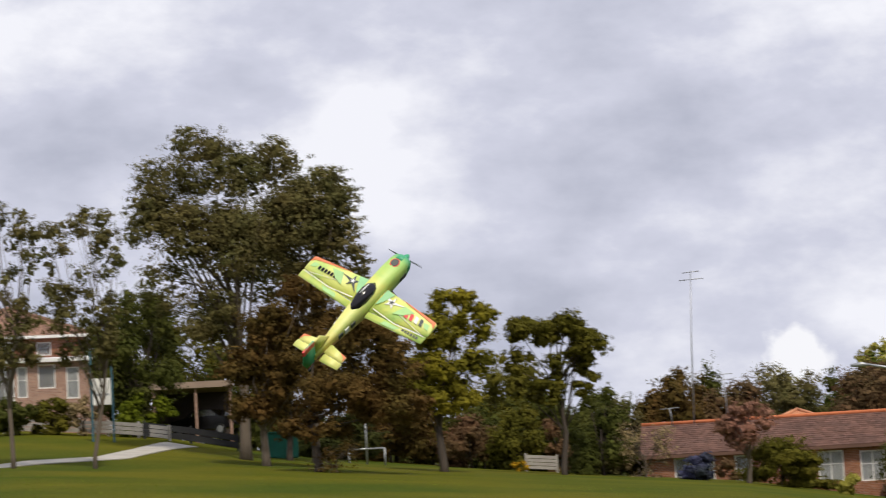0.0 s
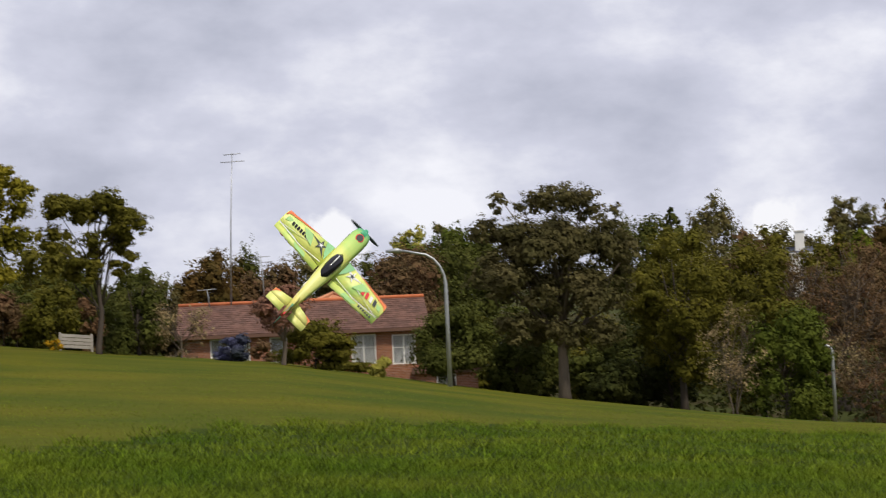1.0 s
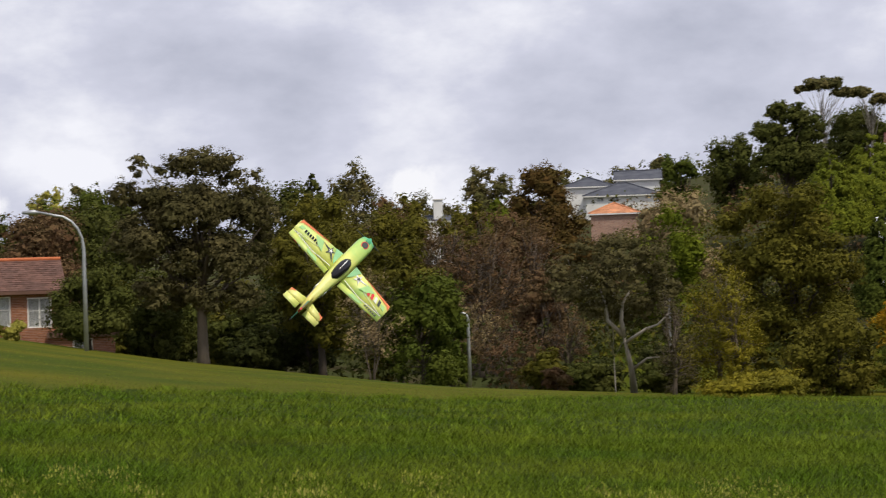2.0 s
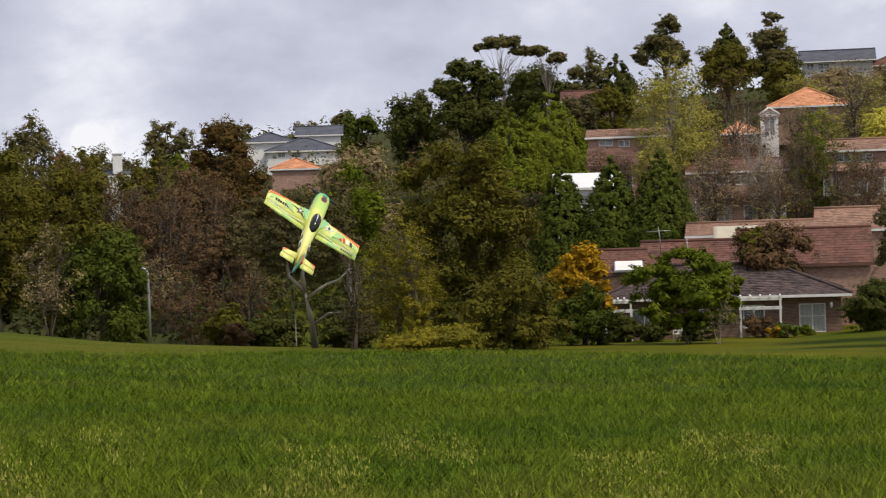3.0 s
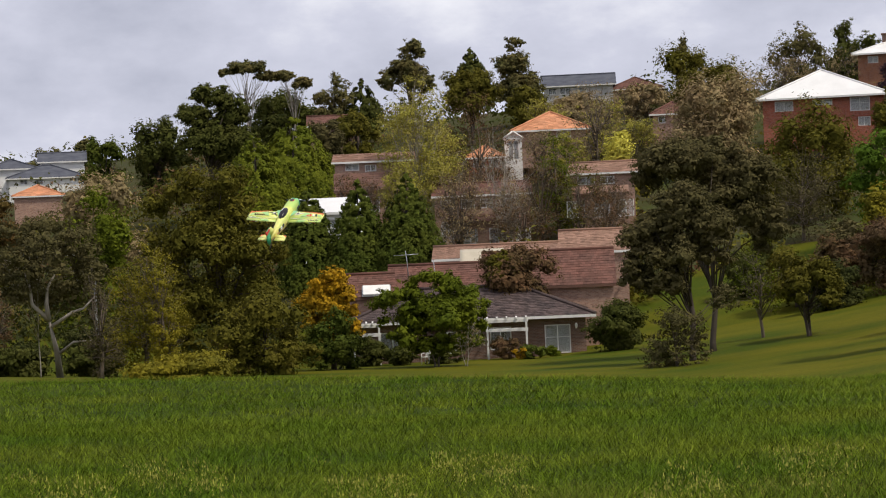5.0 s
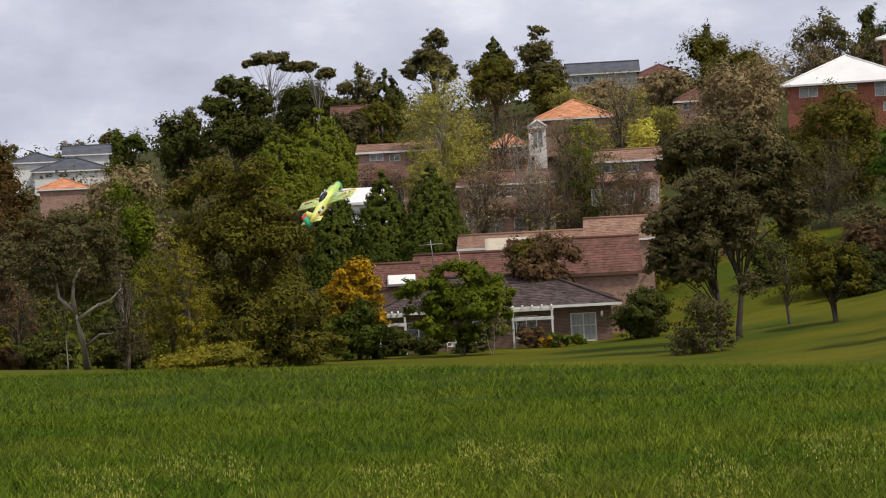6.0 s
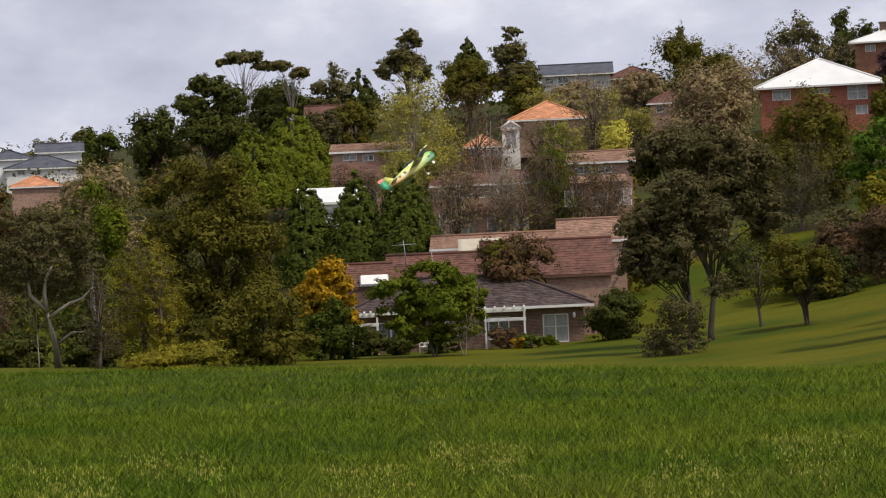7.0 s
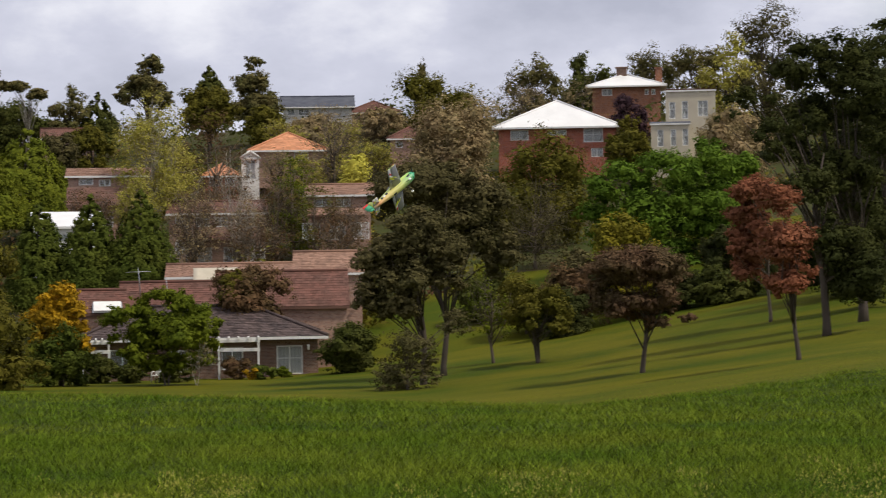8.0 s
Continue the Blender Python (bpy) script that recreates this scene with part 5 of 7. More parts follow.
tree("distant_tree", "rusty tree below the white houses", 25.32, 190, 8.67, 3.20, "brown", form="round", low=0.0, seed=249, n=5000, clumps=40, size=0.24, bottom=0.35)
tree("distant_tree", "rust-brown tree beyond the brick house", 6.23, 180, 8.81, 3.00, "brown", form="round", low=0.0, seed=250, n=5000, clumps=40, size=0.24, bottom=1.01)
tree("distant_tree", "brown tree beyond the roof ridge", 7.80, 185, 8.30, 3.00, "maroon", form="round", low=0.0, seed=251, n=5000, clumps=40, size=0.24, bottom=0.50)
tree("distant_tree", "open gum beyond the roof ridge", 9.31, 195, 9.15, 3.40, "gum", form="round", low=0.0, seed=252, n=5000, clumps=40, size=0.24, bottom=0.31)
tree("distant_tree", "dark conifer screen beyond the roof", 10.57, 200, 9.32, 3.20, "dark", form="round", low=0.0, seed=253, n=5000, clumps=40, size=0.24, bottom=1.00)
tree("distant_tree", "brown tree at the end of the conifer screen", 11.61, 190, 9.45, 3.40, "maroon", form="round", low=0.0, seed=254, n=5000, clumps=40, size=0.24, bottom=0.61)
tree("shrub", "olive shrub growing against the red-brown one", 39.15, 134, 1.21, 1.00, "olive", form="round", low=0.0, seed=260, n=2500, clumps=40, size=0.12, bottom=-1.39)
tree("shade_tree", "dark green garden tree behind the carport", -7.84, 132, 13.93, 2.60, "dark", form="round", low=0.03, seed=270, n=6000, clumps=44, size=0.14)
tree("shade_tree", "dark garden tree behind the carport roof", -6.66, 134, 12.56, 3.00, "olive", form="round", low=0.03, seed=271, n=6000, clumps=44, size=0.14)
tree("shade_tree", "dark tree behind the rusty wattles", -5.32, 128, 10.89, 2.80, "dark", form="round", low=0.03, seed=272, n=6000, clumps=44, size=0.14)
tree("shade_tree", "brown tree behind the yellow wattle", -1.24, 124, 9.13, 2.60, "brown", form="round", low=0.03, seed=273, n=6000, clumps=44, size=0.14)
tree("shade_tree", "olive tree behind the spreading gum", 1.63, 135, 8.32, 2.60, "olive", form="round", low=0.03, seed=274, n=6000, clumps=44, size=0.14)
tree("shade_tree", "dark green tree beside the brick house", -9.06, 136, 12.99, 2.40, "dark", form="round", low=0.03, seed=275, n=6000, clumps=44, size=0.14)
tree("shade_tree", "dark green tree behind the forked gum", 2.73, 132, 6.68, 2.40, "dark", form="round", low=0.03, seed=280, n=6000, clumps=44, size=0.14)
tree("shade_tree", "dark green garden tree beside the brick house", 4.40, 126, 6.03, 2.20, "dark", form="round", low=0.03, seed=281, n=6000, clumps=44, size=0.14)
tree("shade_tree", "olive tree far behind the yellow wattle", 1.94, 150, 9.42, 3.00, "olive", form="round", low=0.03, seed=282, n=6000, clumps=44, size=0.14)
tree("shrub", "dark shrubs behind the large gum's trunk", 14.40, 122, 3.07, 2.20, "dark", form="round", low=0.0, seed=290, n=4500, clumps=36, size=0.13)
tree("shrub", "olive shrubs beside the large gum", 13.42, 118, 2.40, 1.80, "olive", form="round", low=0.0, seed=291, n=4500, clumps=36, size=0.13)
tree("shrub", "dark undergrowth between the belt trees", 16.70, 122, 0.74, 2.20, "dark", form="round", low=0.0, seed=292, n=4500, clumps=36, size=0.13)
# near-black leaves stand in for shade within the belt
tree("shrub", "shady undergrowth in the tree belt", 17.86, 126, 2.13, 2.40, "pine", form="round", low=0.0, seed=293, n=4500, clumps=36, size=0.13)

# ---- hillside undergrowth: countless low shrubs ----
def undergrowth(name, label, leaf, az0, az1, d0, d1, count, h0, h1, per, size, seed):
    rng = np.random.default_rng(seed)
    az, d = rng.uniform(az0, az1, count), rng.uniform(d0, d1, count)
    h = rng.uniform(h0, h1, count)
    C = np.stack([d * np.sin(np.radians(az)), d * np.cos(np.radians(az)), ground_polar(az, d) + h * 0.4], 1)
    k = np.repeat(np.arange(count), per)
    v = ball(rng, len(k))
    s = np.stack([h * 0.9, h * 0.9, h * 0.6], 1)[k]
    L = C[k] + v * s * np.clip(1 - np.abs(rng.normal(0, 0.25, len(k))), 0.2, 1.1)[:, None]
    N = v + 0.7 * ball(rng, len(k)) + np.array([0, 0, 0.3])
    N /= np.linalg.norm(N, axis=1)[:, None]
    V, F = leaf_mesh(rng, L, N, size)
    return tagged(triangles(name, V, F, LEAF[leaf]), label, "shrubs", kind="stuff")


undergrowth("undergrowth", "dark mixed undergrowth below the tree belt", "pine", 9, 33, 124, 200, 260, 2.5, 5.5, 110, 0.20, 71)
undergrowth("undergrowth", "olive scrub on the lower hillside", "olive", 14, 46, 150, 260, 230, 2.0, 4.5, 90, 0.22, 72)
undergrowth("undergrowth", "brown scrub between the hillside houses", "maroon", 20, 58, 165, 330, 240, 1.5, 4.0, 80, 0.22, 73)
undergrowth("undergrowth", "dark scrub along the ridge", "dark", -12, 62, 270, 420, 330, 2.5, 6.5, 70, 0.36, 74)
undergrowth("undergrowth", "green garden shrubs on the hillside", "olive", 34, 60, 150, 300, 170, 1.5, 3.5, 80, 0.2, 75)
undergrowth("undergrowth", "dark shrubs behind the park", "dark", -8, 12, 124, 190, 170, 1.5, 4.0, 80, 0.2, 76)


# ---- houses ----
def tiled_slope(bm, a, b, c, e, course=0.33, tile=0.0):
    """Stepped tile courses from the eave a-b up to the ridge e-c; with a tile width each course is split into single tiles."""
    a, b, c, e = Vector(a), Vector(b), Vector(c), Vector(e)
    rise = ((e - a).length + (c - b).length) / 2
    n = max(1, int(rise / course))
    nor = (b - a).cross(e - a)
    if nor.length < 1e-6:
        nor = (b - a).cross(c - a)
    nor.normalize()
    run = (b - a).length
    r = random.Random(int(run * 1000))
    for i in range(n):
        f0, f1 = i / n, min(1.0, (i + 1.12) / n)
        lo0, lo1, up0, up1 = a.lerp(e, f0), b.lerp(c, f0), a.lerp(e, f1), b.lerp(c, f1)
        k = max(1, round((lo1 - lo0).length / tile)) if tile else 1
        cuts = [0.0] + [min(1.0, max(0.0, (q + (0.5 if i % 2 else 0.0)) / k)) for q in range(1, k)] + [1.0]
        for u0, u1 in zip(cuts, cuts[1:]):
            if u1 - u0 < 1e-4:
                continue
            lift = 0.02 + (r.uniform(-0.012, 0.016) if tile else 0.0)
            gap = 0.02 * (u1 - u0) if tile else 0.0
            p = [lo0.lerp(lo1, u0 + gap), lo0.lerp(lo1, u1 - gap), up0.lerp(up1, u1 - gap), up0.lerp(up1, u0 + gap)]
            v = [bm.verts.new(q) for q in (p[0] - nor * 0.02, p[1] - nor * 0.02, p[0] + nor * lift, p[1] + nor * lift, p[2] + nor * 0.004, p[3] + nor * 0.004)]
            bm.faces.new((v[0], v[1], v[3], v[2]))
            bm.faces.new((v[2], v[3], v[4], v[5]))
    # the skin below the tiles
    under = [bm.verts.new(q - nor * 0.03) for q in ((a, b, c, e) if (c - e).length > 1e-6 else (a, b, c))]
    bm.faces.new(under)


def roof_plan(W, D, z, h, kind, over=0.5, hip=None):
    x0, x1, y0, y1 = -W / 2 - over, W / 2 + over, -over, D + over
    ym = (y0 + y1) / 2
    if kind == "hip":
        k = min(hip if hip is not None else (y1 - y0) / 2, (x1 - x0) / 2 - 0.01)
        r0, r1 = (x0 + k, ym, z + h), (x1 - k, ym, z + h)
        ridges = [(r0, r1), ((x0, y0, z), r0), ((x1, y0, z), r1), ((x0, y1, z), r0), ((x1, y1, z), r1)]
        slopes = [((x0, y0, z), (x1, y0, z), r1, r0), ((x1, y1, z), (x0, y1, z), r0, r1), ((x1, y0, z), (x1, y1, z), r1, r1), ((x0, y1, z), (x0, y0, z), r0, r0)]
    elif kind == "gable_x":
        r0, r1 = (x0, ym, z + h), (x1, ym, z + h)
        ridges = [(r0, r1)]
        slopes = [((x0, y0, z), (x1, y0, z), r1, r0), ((x1, y1, z), (x0, y1, z), r0, r1)]
    elif kind == "gable_y":
        r0, r1 = (0, y0, z + h), (0, y1, z + h)
        ridges = [(r0, r1)]
        slopes = [((x0, y1, z), (x0, y0, z), r0, r1), ((x1, y0, z), (x1, y1, z), r1, r0)]
    else:
        r0, r1 = (x0, y1, z + h), (x1, y1, z + h)
        ridges = []
        slopes = [((x0, y0, z), (x1, y0, z), r1, r0)]
    return slopes, ridges, (x0, x1, y0, y1)


def wall_with_openings(bm, x0, x1, z0, z1, y, thick, holes):
    """A wall in the x-z plane with rectangular openings through it, in one skin."""
    xs = sorted({x0, x1, *[min(max(v, x0), x1) for h in holes for v in (h[0], h[0] + h[2])]})
    zs = sorted({z0, z1, *[min(max(v, z0), z1) for h in holes for v in (h[1], h[1] + h[3])]})
    nx, nz = len(xs) - 1, len(zs) - 1

    def solid(i, k):
        if not (0 <= i < nx and 0 <= k < nz):
            return False
        cx, cz = (xs[i] + xs[i + 1]) / 2, (zs[k] + zs[k + 1]) / 2
        return not any(h[0] < cx < h[0] + h[2] and h[1] < cz < h[1] + h[3] for h in holes)

    made = {}

    def v(i, k, s):
        if (i, k, s) not in made:
            made[i, k, s] = bm.verts.new((xs[i], y + s * thick, zs[k]))
        return made[i, k, s]

    for i in range(nx):
        for k in range(nz):
            if not solid(i, k):
                continue
            bm.faces.new((v(i, k, 0), v(i + 1, k, 0), v(i + 1, k + 1, 0), v(i, k + 1, 0)))
            bm.faces.new((v(i, k + 1, 1), v(i + 1, k + 1, 1), v(i + 1, k, 1), v(i, k, 1)))
            if not solid(i - 1, k):
                bm.faces.new((v(i, k, 1), v(i, k, 0), v(i, k + 1, 0), v(i, k + 1, 1)))
            if not solid(i + 1, k):
                bm.faces.new((v(i + 1, k, 0), v(i + 1, k, 1), v(i + 1, k + 1, 1), v(i + 1, k + 1, 0)))
            if not solid(i, k - 1):
                bm.faces.new((v(i, k, 1), v(i + 1, k, 1), v(i + 1, k, 0), v(i, k, 0)))
            if not solid(i, k + 1):
                bm.faces.new((v(i, k + 1, 0), v(i + 1, k + 1, 0), v(i + 1, k + 1, 1), v(i, k + 1, 1)))


def window(parent, x, z, w, h, y, style, frame_mat):
    """A framed window set in its opening: style p plain, c curtained, d dark."""
    bm = bmesh.new()
    f = 0.07
    xs = [x + f, x + w - f] if w <= 1.0 else [x + f, x + w / 2 - f / 2, x + w / 2 + f / 2, x + w - f]
    zs = [z + f, z + h - f] if style == "d" or h <= 1.3 else [z + f, z + h * 0.55, z + h * 0.55 + 0.04, z + h - f]
    lights = [(xa, za, xb - xa, zb - za) for xa, xb in zip(xs[::2], xs[1::2]) for za, zb in zip(zs[::2], zs[1::2])]
    wall_with_openings(bm, x, x + w, z, z + h, y + 0.04, 0.08, lights)
    win = part("window", bm, frame_mat, parent)
    bm = bmesh.new()
    box(bm, x + f, x + w - f, y + 0.075, y + 0.085, z + f, z + h - f)
    part("pane", bm, GLASS, win)
    if style == "c":
        bm = bmesh.new()
        n = max(4, int(w / 0.12))
        fold = [(x + f + (w - 2 * f) * i / n, y + 0.135 + 0.03 * (i % 2)) for i in range(n + 1)]
        cols = [(bm.verts.new((xa, ya, z + f)), bm.verts.new((xa, ya, z + h - f))) for xa, ya in fold]
        for p, q in zip(cols, cols[1:]):
            bm.faces.new((p[0], q[0], q[1], p[1]))
        bmesh.ops.solidify(bm, geom=bm.faces[:], thickness=0.004)
        part("curtain", bm, CURTAIN, win)
    return win


def house(label, az, d, W, D, base, wall_h, roof_h, wall="orange", roof="brown", kind="hip", turn=0.0, windows=(), frame_mat=None, fascia=None, over=0.5, ridge=None, chimneys=(), hip=None, name="house", footing=2.5):
    """A house whose front, W wide, faces the camera's side at bearing az. windows: x from the middle, sill, width, height, style."""
    x, y = at(az, d)
    ob = thing(name, label, "house", pose(x, y, base, 0, 0, -az + turn))
    frame_mat = frame_mat or PAINT
    t = 0.24
    bm = bmesh.new()
    wall_with_openings(bm, -W / 2, W / 2, -footing, wall_h, 0, t, windows)
    part("wall", bm, BRICK[wall], ob)
    for x0, x1, y0, y1 in ((-W / 2, -W / 2 + t, t, D - t), (W / 2 - t, W / 2, t, D - t), (-W / 2, W / 2, D - t, D)):
        bm = bmesh.new()
        box(bm, x0, x1, y0, y1, -footing, wall_h)
        part("wall", bm, BRICK[wall], ob)
    bm = bmesh.new()
    box(bm, -W / 2 + t, W / 2 - t, t, D - t, -0.1, 0.0)
    part("house_floor", bm, BRICK["dark"], ob)
    bm = bmesh.new()
    if kind == "gable_x":
        for sx in (-W / 2, W / 2 - t):
            v = [bm.verts.new(p) for p in ((sx, 0, wall_h), (sx, D, wall_h), (sx, D / 2, wall_h + roof_h * 0.9), (sx + t, 0, wall_h), (sx + t, D, wall_h), (sx + t, D / 2, wall_h + roof_h * 0.9))]
            for q in ((0, 2, 1), (3, 4, 5), (0, 3, 5, 2), (1, 2, 5, 4)):
                bm.faces.new([v[i] for i in q])
    if kind == "gable_y":
        v = [bm.verts.new(p) for p in ((-W / 2, 0, wall_h), (W / 2, 0, wall_h), (0, 0, wall_h + roof_h * 0.93), (-W / 2, t, wall_h), (W / 2, t, wall_h), (0, t, wall_h + roof_h * 0.93))]
        for q in ((0, 1, 2), (3, 5, 4), (0, 2, 5, 3), (1, 4, 5, 2)):
            bm.faces.new([v[i] for i in q])
    if kind in ("gable_x", "gable_y"):
        part("gable", bm, BRICK[wall], ob)
    else:
        bm.free()
    slopes, ridges, (x0, x1, y0, y1) = roof_plan(W, D, wall_h + 0.04, roof_h, kind, over, hip)
    rf = None
    for slope in slopes:
        bm = bmesh.new()
        tiled_slope(bm, *slope, *((0.34, 0.25) if d < 160 and roof not in ("white", "slate") else (0.5, 0.6) if roof not in ("white", "slate") else (99.0, 0.0)))
        side = part("roof" if rf is None else "roof_slope", bm, ROOF[roof], rf or ob)
        rf = rf or side
    if ridges:
        bm = bmesh.new()
        for a, b in ridges:
            tube(bm, [Vector(a) + Vector((0, 0, 0.05)), Vector(b) + Vector((0, 0, 0.05))], [0.11, 0.11], 6)
        part("ridge_cap", bm, ridge or ROOF[roof], rf)
    bm = bmesh.new()
    zf = wall_h - 0.14
    box(bm, x0, x1, y0 - 0.03, y0 + 0.05, zf, wall_h + 0.03)
    if kind == "hip":
        box(bm, x0 - 0.03, x0 + 0.05, y0 + 0.05, y1, zf, wall_h + 0.03)
        box(bm, x1 - 0.05, x1 + 0.03, y0 + 0.05, y1, zf, wall_h + 0.03)
    box(bm, x0 + 0.05, x1 - 0.05, y0 + 0.05, -0.002, wall_h - 0.12, wall_h - 0.09)
    part("fascia", bm, fascia or PAINT, ob)
    if kind == "gable_y":
        bm = bmesh.new()
        for s in (-1, 1):
            a, b = Vector((s * (W / 2 + over), y0 - 0.05, wall_h)), Vector((0, y0 - 0.05, wall_h + roof_h + 0.05))
            tube(bm, [a, b], [0.13, 0.13], 4)
        part("bargeboard", bm, fascia or PAINT, rf)
    for w in windows:
        window(ob, *w[:4], 0.0, w[4], frame_mat)
    for cx, cy, cw, ch, cm in chimneys:
        bm = bmesh.new()
        box(bm, cx - cw / 2, cx + cw / 2, cy - cw / 2, cy + cw / 2, wall_h, ch, 0.03)
        box(bm, cx - cw * 0.6, cx + cw * 0.6, cy - cw * 0.6, cy + cw * 0.6, ch, ch + 0.14)
        part("chimney", bm, BRICK[cm], rf)
    return ob


house("long single-storey orange-brick house with brown tiled roof and terracotta ridge", 8.69, 112, 12.63, 9, -0.21, 2.23, 1.66, wall="orange", roof="brown", kind="gable_x", ridge=RIDGE, frame_mat=PAINT, fascia=FRAME_BROWN, over=0.4, windows=((-4.88, 0.59, 2.09, 1.48, "d"), (-1.75, 0.47, 0.90, 1.57, "d"), (2.52, 0.42, 1.31, 1.58, "c"), (4.67, 0.33, 1.25, 1.58, "c"),))
house("rear wing of the brick house with terracotta hip roof", 9.55, 119, 3.17, 6, 1.62, 1.74, 0.79, wall="orange", roof="orange", kind="hip", over=0.3)
house("low orange-brick garage with a flat dark roof", 12.52, 110, 3.22, 5, -1.27, 1.02, 0.17, wall="orange", roof="brown", kind="lean", over=0.2, fascia=FRAME_BROWN, windows=((-0.53, 0.02, 1.00, 0.80, "d"),))
house("low brown-brick house with charcoal tiled hip roof", 38.24, 130, 14.21, 8, -5.28, 2.37, 1.81, wall="brown", roof="black", kind="hip", over=0.6, windows=((4.57, 0.07, 1.59, 1.76, "c"), (1.21, 0.41, 1.32, 1.41, "d"), (-1.91, 0.30, 1.04, 1.37, "d"), (-5.54, 0.24, 1.56, 1.51, "d"),))
house("pink-brick house wing with red tiled gable roof", 40.42, 139, 8.41, 8, -4.10, 2.81, 2.27, wall="pink", roof="red", kind="gable_x", over=0.25, fascia=FRAME_BROWN)
house("house wing with red tiled roof and flue", 37.49, 138.5, 6.42, 7, -3.94, 2.63, 1.69, wall="pink", roof="red", kind="gable_x", over=0.25, fascia=FRAME_BROWN)
house("lower house wing with red tiled roof and skylight", 35.61, 137, 2.85, 6, -3.78, 2.31, 1.41, wall="pink", roof="red", kind="gable_x", over=0.2, fascia=FRAME_BROWN)
house("rear house wing with faded pink tiled roof", 39.10, 149, 8.82, 8, -2.07, 2.77, 0.83, wall="pink", roof="pink", kind="gable_x", over=0.3)
house("rear house wing with faded tiled roof and parapet", 41.68, 151, 4.75, 8, -2.24, 3.05, 1.51, wall="pink", roof="pink", kind="gable_x", over=0.2)
house("brick flats with flat brown roof edge", 35.85, 195, 7.28, 9, 6.24, 3.49, 1.13, wall="pink", roof="pink", kind="lean", over=0.3, windows=((-2.70, 2.69, 1.30, 0.62, "c"), (-0.88, 2.57, 1.04, 0.62, "d"), (-2.70, 1.05, 1.30, 0.77, "d"),))
house("two-storey brick flats with faded tiled roof", 38.72, 190, 8.51, 9, 1.47, 4.63, 1.14, wall="pink", roof="red", kind="gable_x", over=0.3, windows=((-3.75, 3.46, 1.27, 0.85, "d"), (-1.97, 3.44, 1.27, 0.86, "c"), (-0.20, 3.42, 1.11, 0.86, "d"), (-3.75, 1.05, 1.27, 1.26, "d"), (-1.97, 1.03, 1.27, 1.26, "c"), (1.82, 3.39, 1.52, 0.86, "d"), (1.82, 0.97, 1.52, 1.26, "d"),))
house("two-storey brown flats with low tiled roof", 42.00, 192, 5.63, 9, 2.33, 5.32, 1.08, wall="pink", roof="pink", kind="gable_x", over=0.4, windows=((-2.30, 4.31, 1.54, 0.72, "d"), (-0.26, 4.29, 1.28, 0.72, "d"), (-2.30, 1.30, 1.54, 1.28, "d"), (0.00, 1.27, 1.54, 1.28, "d"),))
house("lower brick wing of the flats with a brown lean-to roof", 35.44, 190, 4.13, 3.2, 4.30, 2.6, 1.72, wall="pink", roof="brown", kind="lean", over=0.3, fascia=FRAME_BROWN, windows=((-2.9, 0.7, 1.3, 1.3, "c"), (0.2, 0.7, 1.5, 1.3, "d"), (2.2, 0.7, 1.0, 1.3, "c")))
house("lower storey of the brown flats with a tiled skirt roof", 41.91, 187, 4.45, 2.4, 3.10, 2.6, 0.69, wall="pink", roof="pink", kind="lean", over=0.3, fascia=FRAME_BROWN, windows=((-3.0, 0.5, 1.6, 1.5, "d"), (-0.6, 0.5, 1.4, 1.5, "c"), (1.5, 0.5, 1.4, 1.5, "d")))
house("brick terrace of the flats with a tiled veranda roof", 38.75, 185, 5.84, 2.4, 1.05, 2.6, 0.68, wall="pink", roof="red", kind="lean", over=0.3, fascia=FRAME_BROWN, windows=((-4.2, 0.5, 1.5, 1.5, "d"), (-1.9, 0.5, 1.3, 1.5, "c"), (0.4, 0.5, 1.5, 1.5, "d"), (2.7, 0.5, 1.3, 1.5, "c")))
house("hillside house with bright terracotta hip roof", 40.65, 232, 7.67, 9, 12.31, 1.54, 2.19, wall="pink", roof="orange", kind="hip", over=0.6, windows=((0.62, 0.42, 1.55, 0.93, "d"),))
house("narrow white rendered gable with tall window", 39.62, 225, 1.86, 4, 9.76, 2.99, 0.70, wall="white", roof="orange", kind="gable_y", over=0.15, windows=((-0.57, 0.72, 1.14, 2.09, "d"),))
house("small terracotta-roofed house behind bare trees", 38.85, 220, 3.52, 7, 7.86, 2.80, 1.33, wall="red", roof="orange", kind="hip", over=0.3, windows=((-1.29, 1.76, 1.29, 0.82, "d"), (0.35, 1.74, 1.00, 0.82, "d"),))
house("dark-roofed brick house on the hillside", 43.93, 252, 4.70, 7, 13.51, 2.62, 1.56, wall="pink", roof="red", kind="hip", over=0.4, windows=((-1.68, 1.56, 0.81, 0.81, "d"),))
house("white rendered house with a white roof behind the conifers", 34.72, 172, 5.20, 6, 0.75, 3.97, 1.35, wall="white", roof="white", kind="lean", over=0.3, windows=((-2.2, 2.75, 0.9, 0.7, "d"), (-0.7, 2.75, 0.9, 0.7, "d"), (-1.9, 0.8, 1.0, 1.2, "d")))
house("dark red roofed house among trees", 34.81, 262, 6.08, 8, 14.08, 3.03, 1.42, wall="brown", roof="red", kind="gable_x", over=0.4)
house("pale weatherboard house with grey gable roof on the ridge", 41.44, 302, 9.82, 9, 21.68, 2.01, 1.80, wall="grey", roof="slate", kind="gable_x", over=0.5, windows=((-4.27, 0.84, 1.13, 0.96, "d"), (-2.66, 0.82, 1.61, 0.96, "d"), (-0.08, 0.80, 1.21, 0.97, "c"),))
house("house with a faded red roof on the ridge", 42.97, 310, 7.68, 8, 21.53, 1.82, 1.95, wall="pink", roof="red", kind="hip", over=0.4)
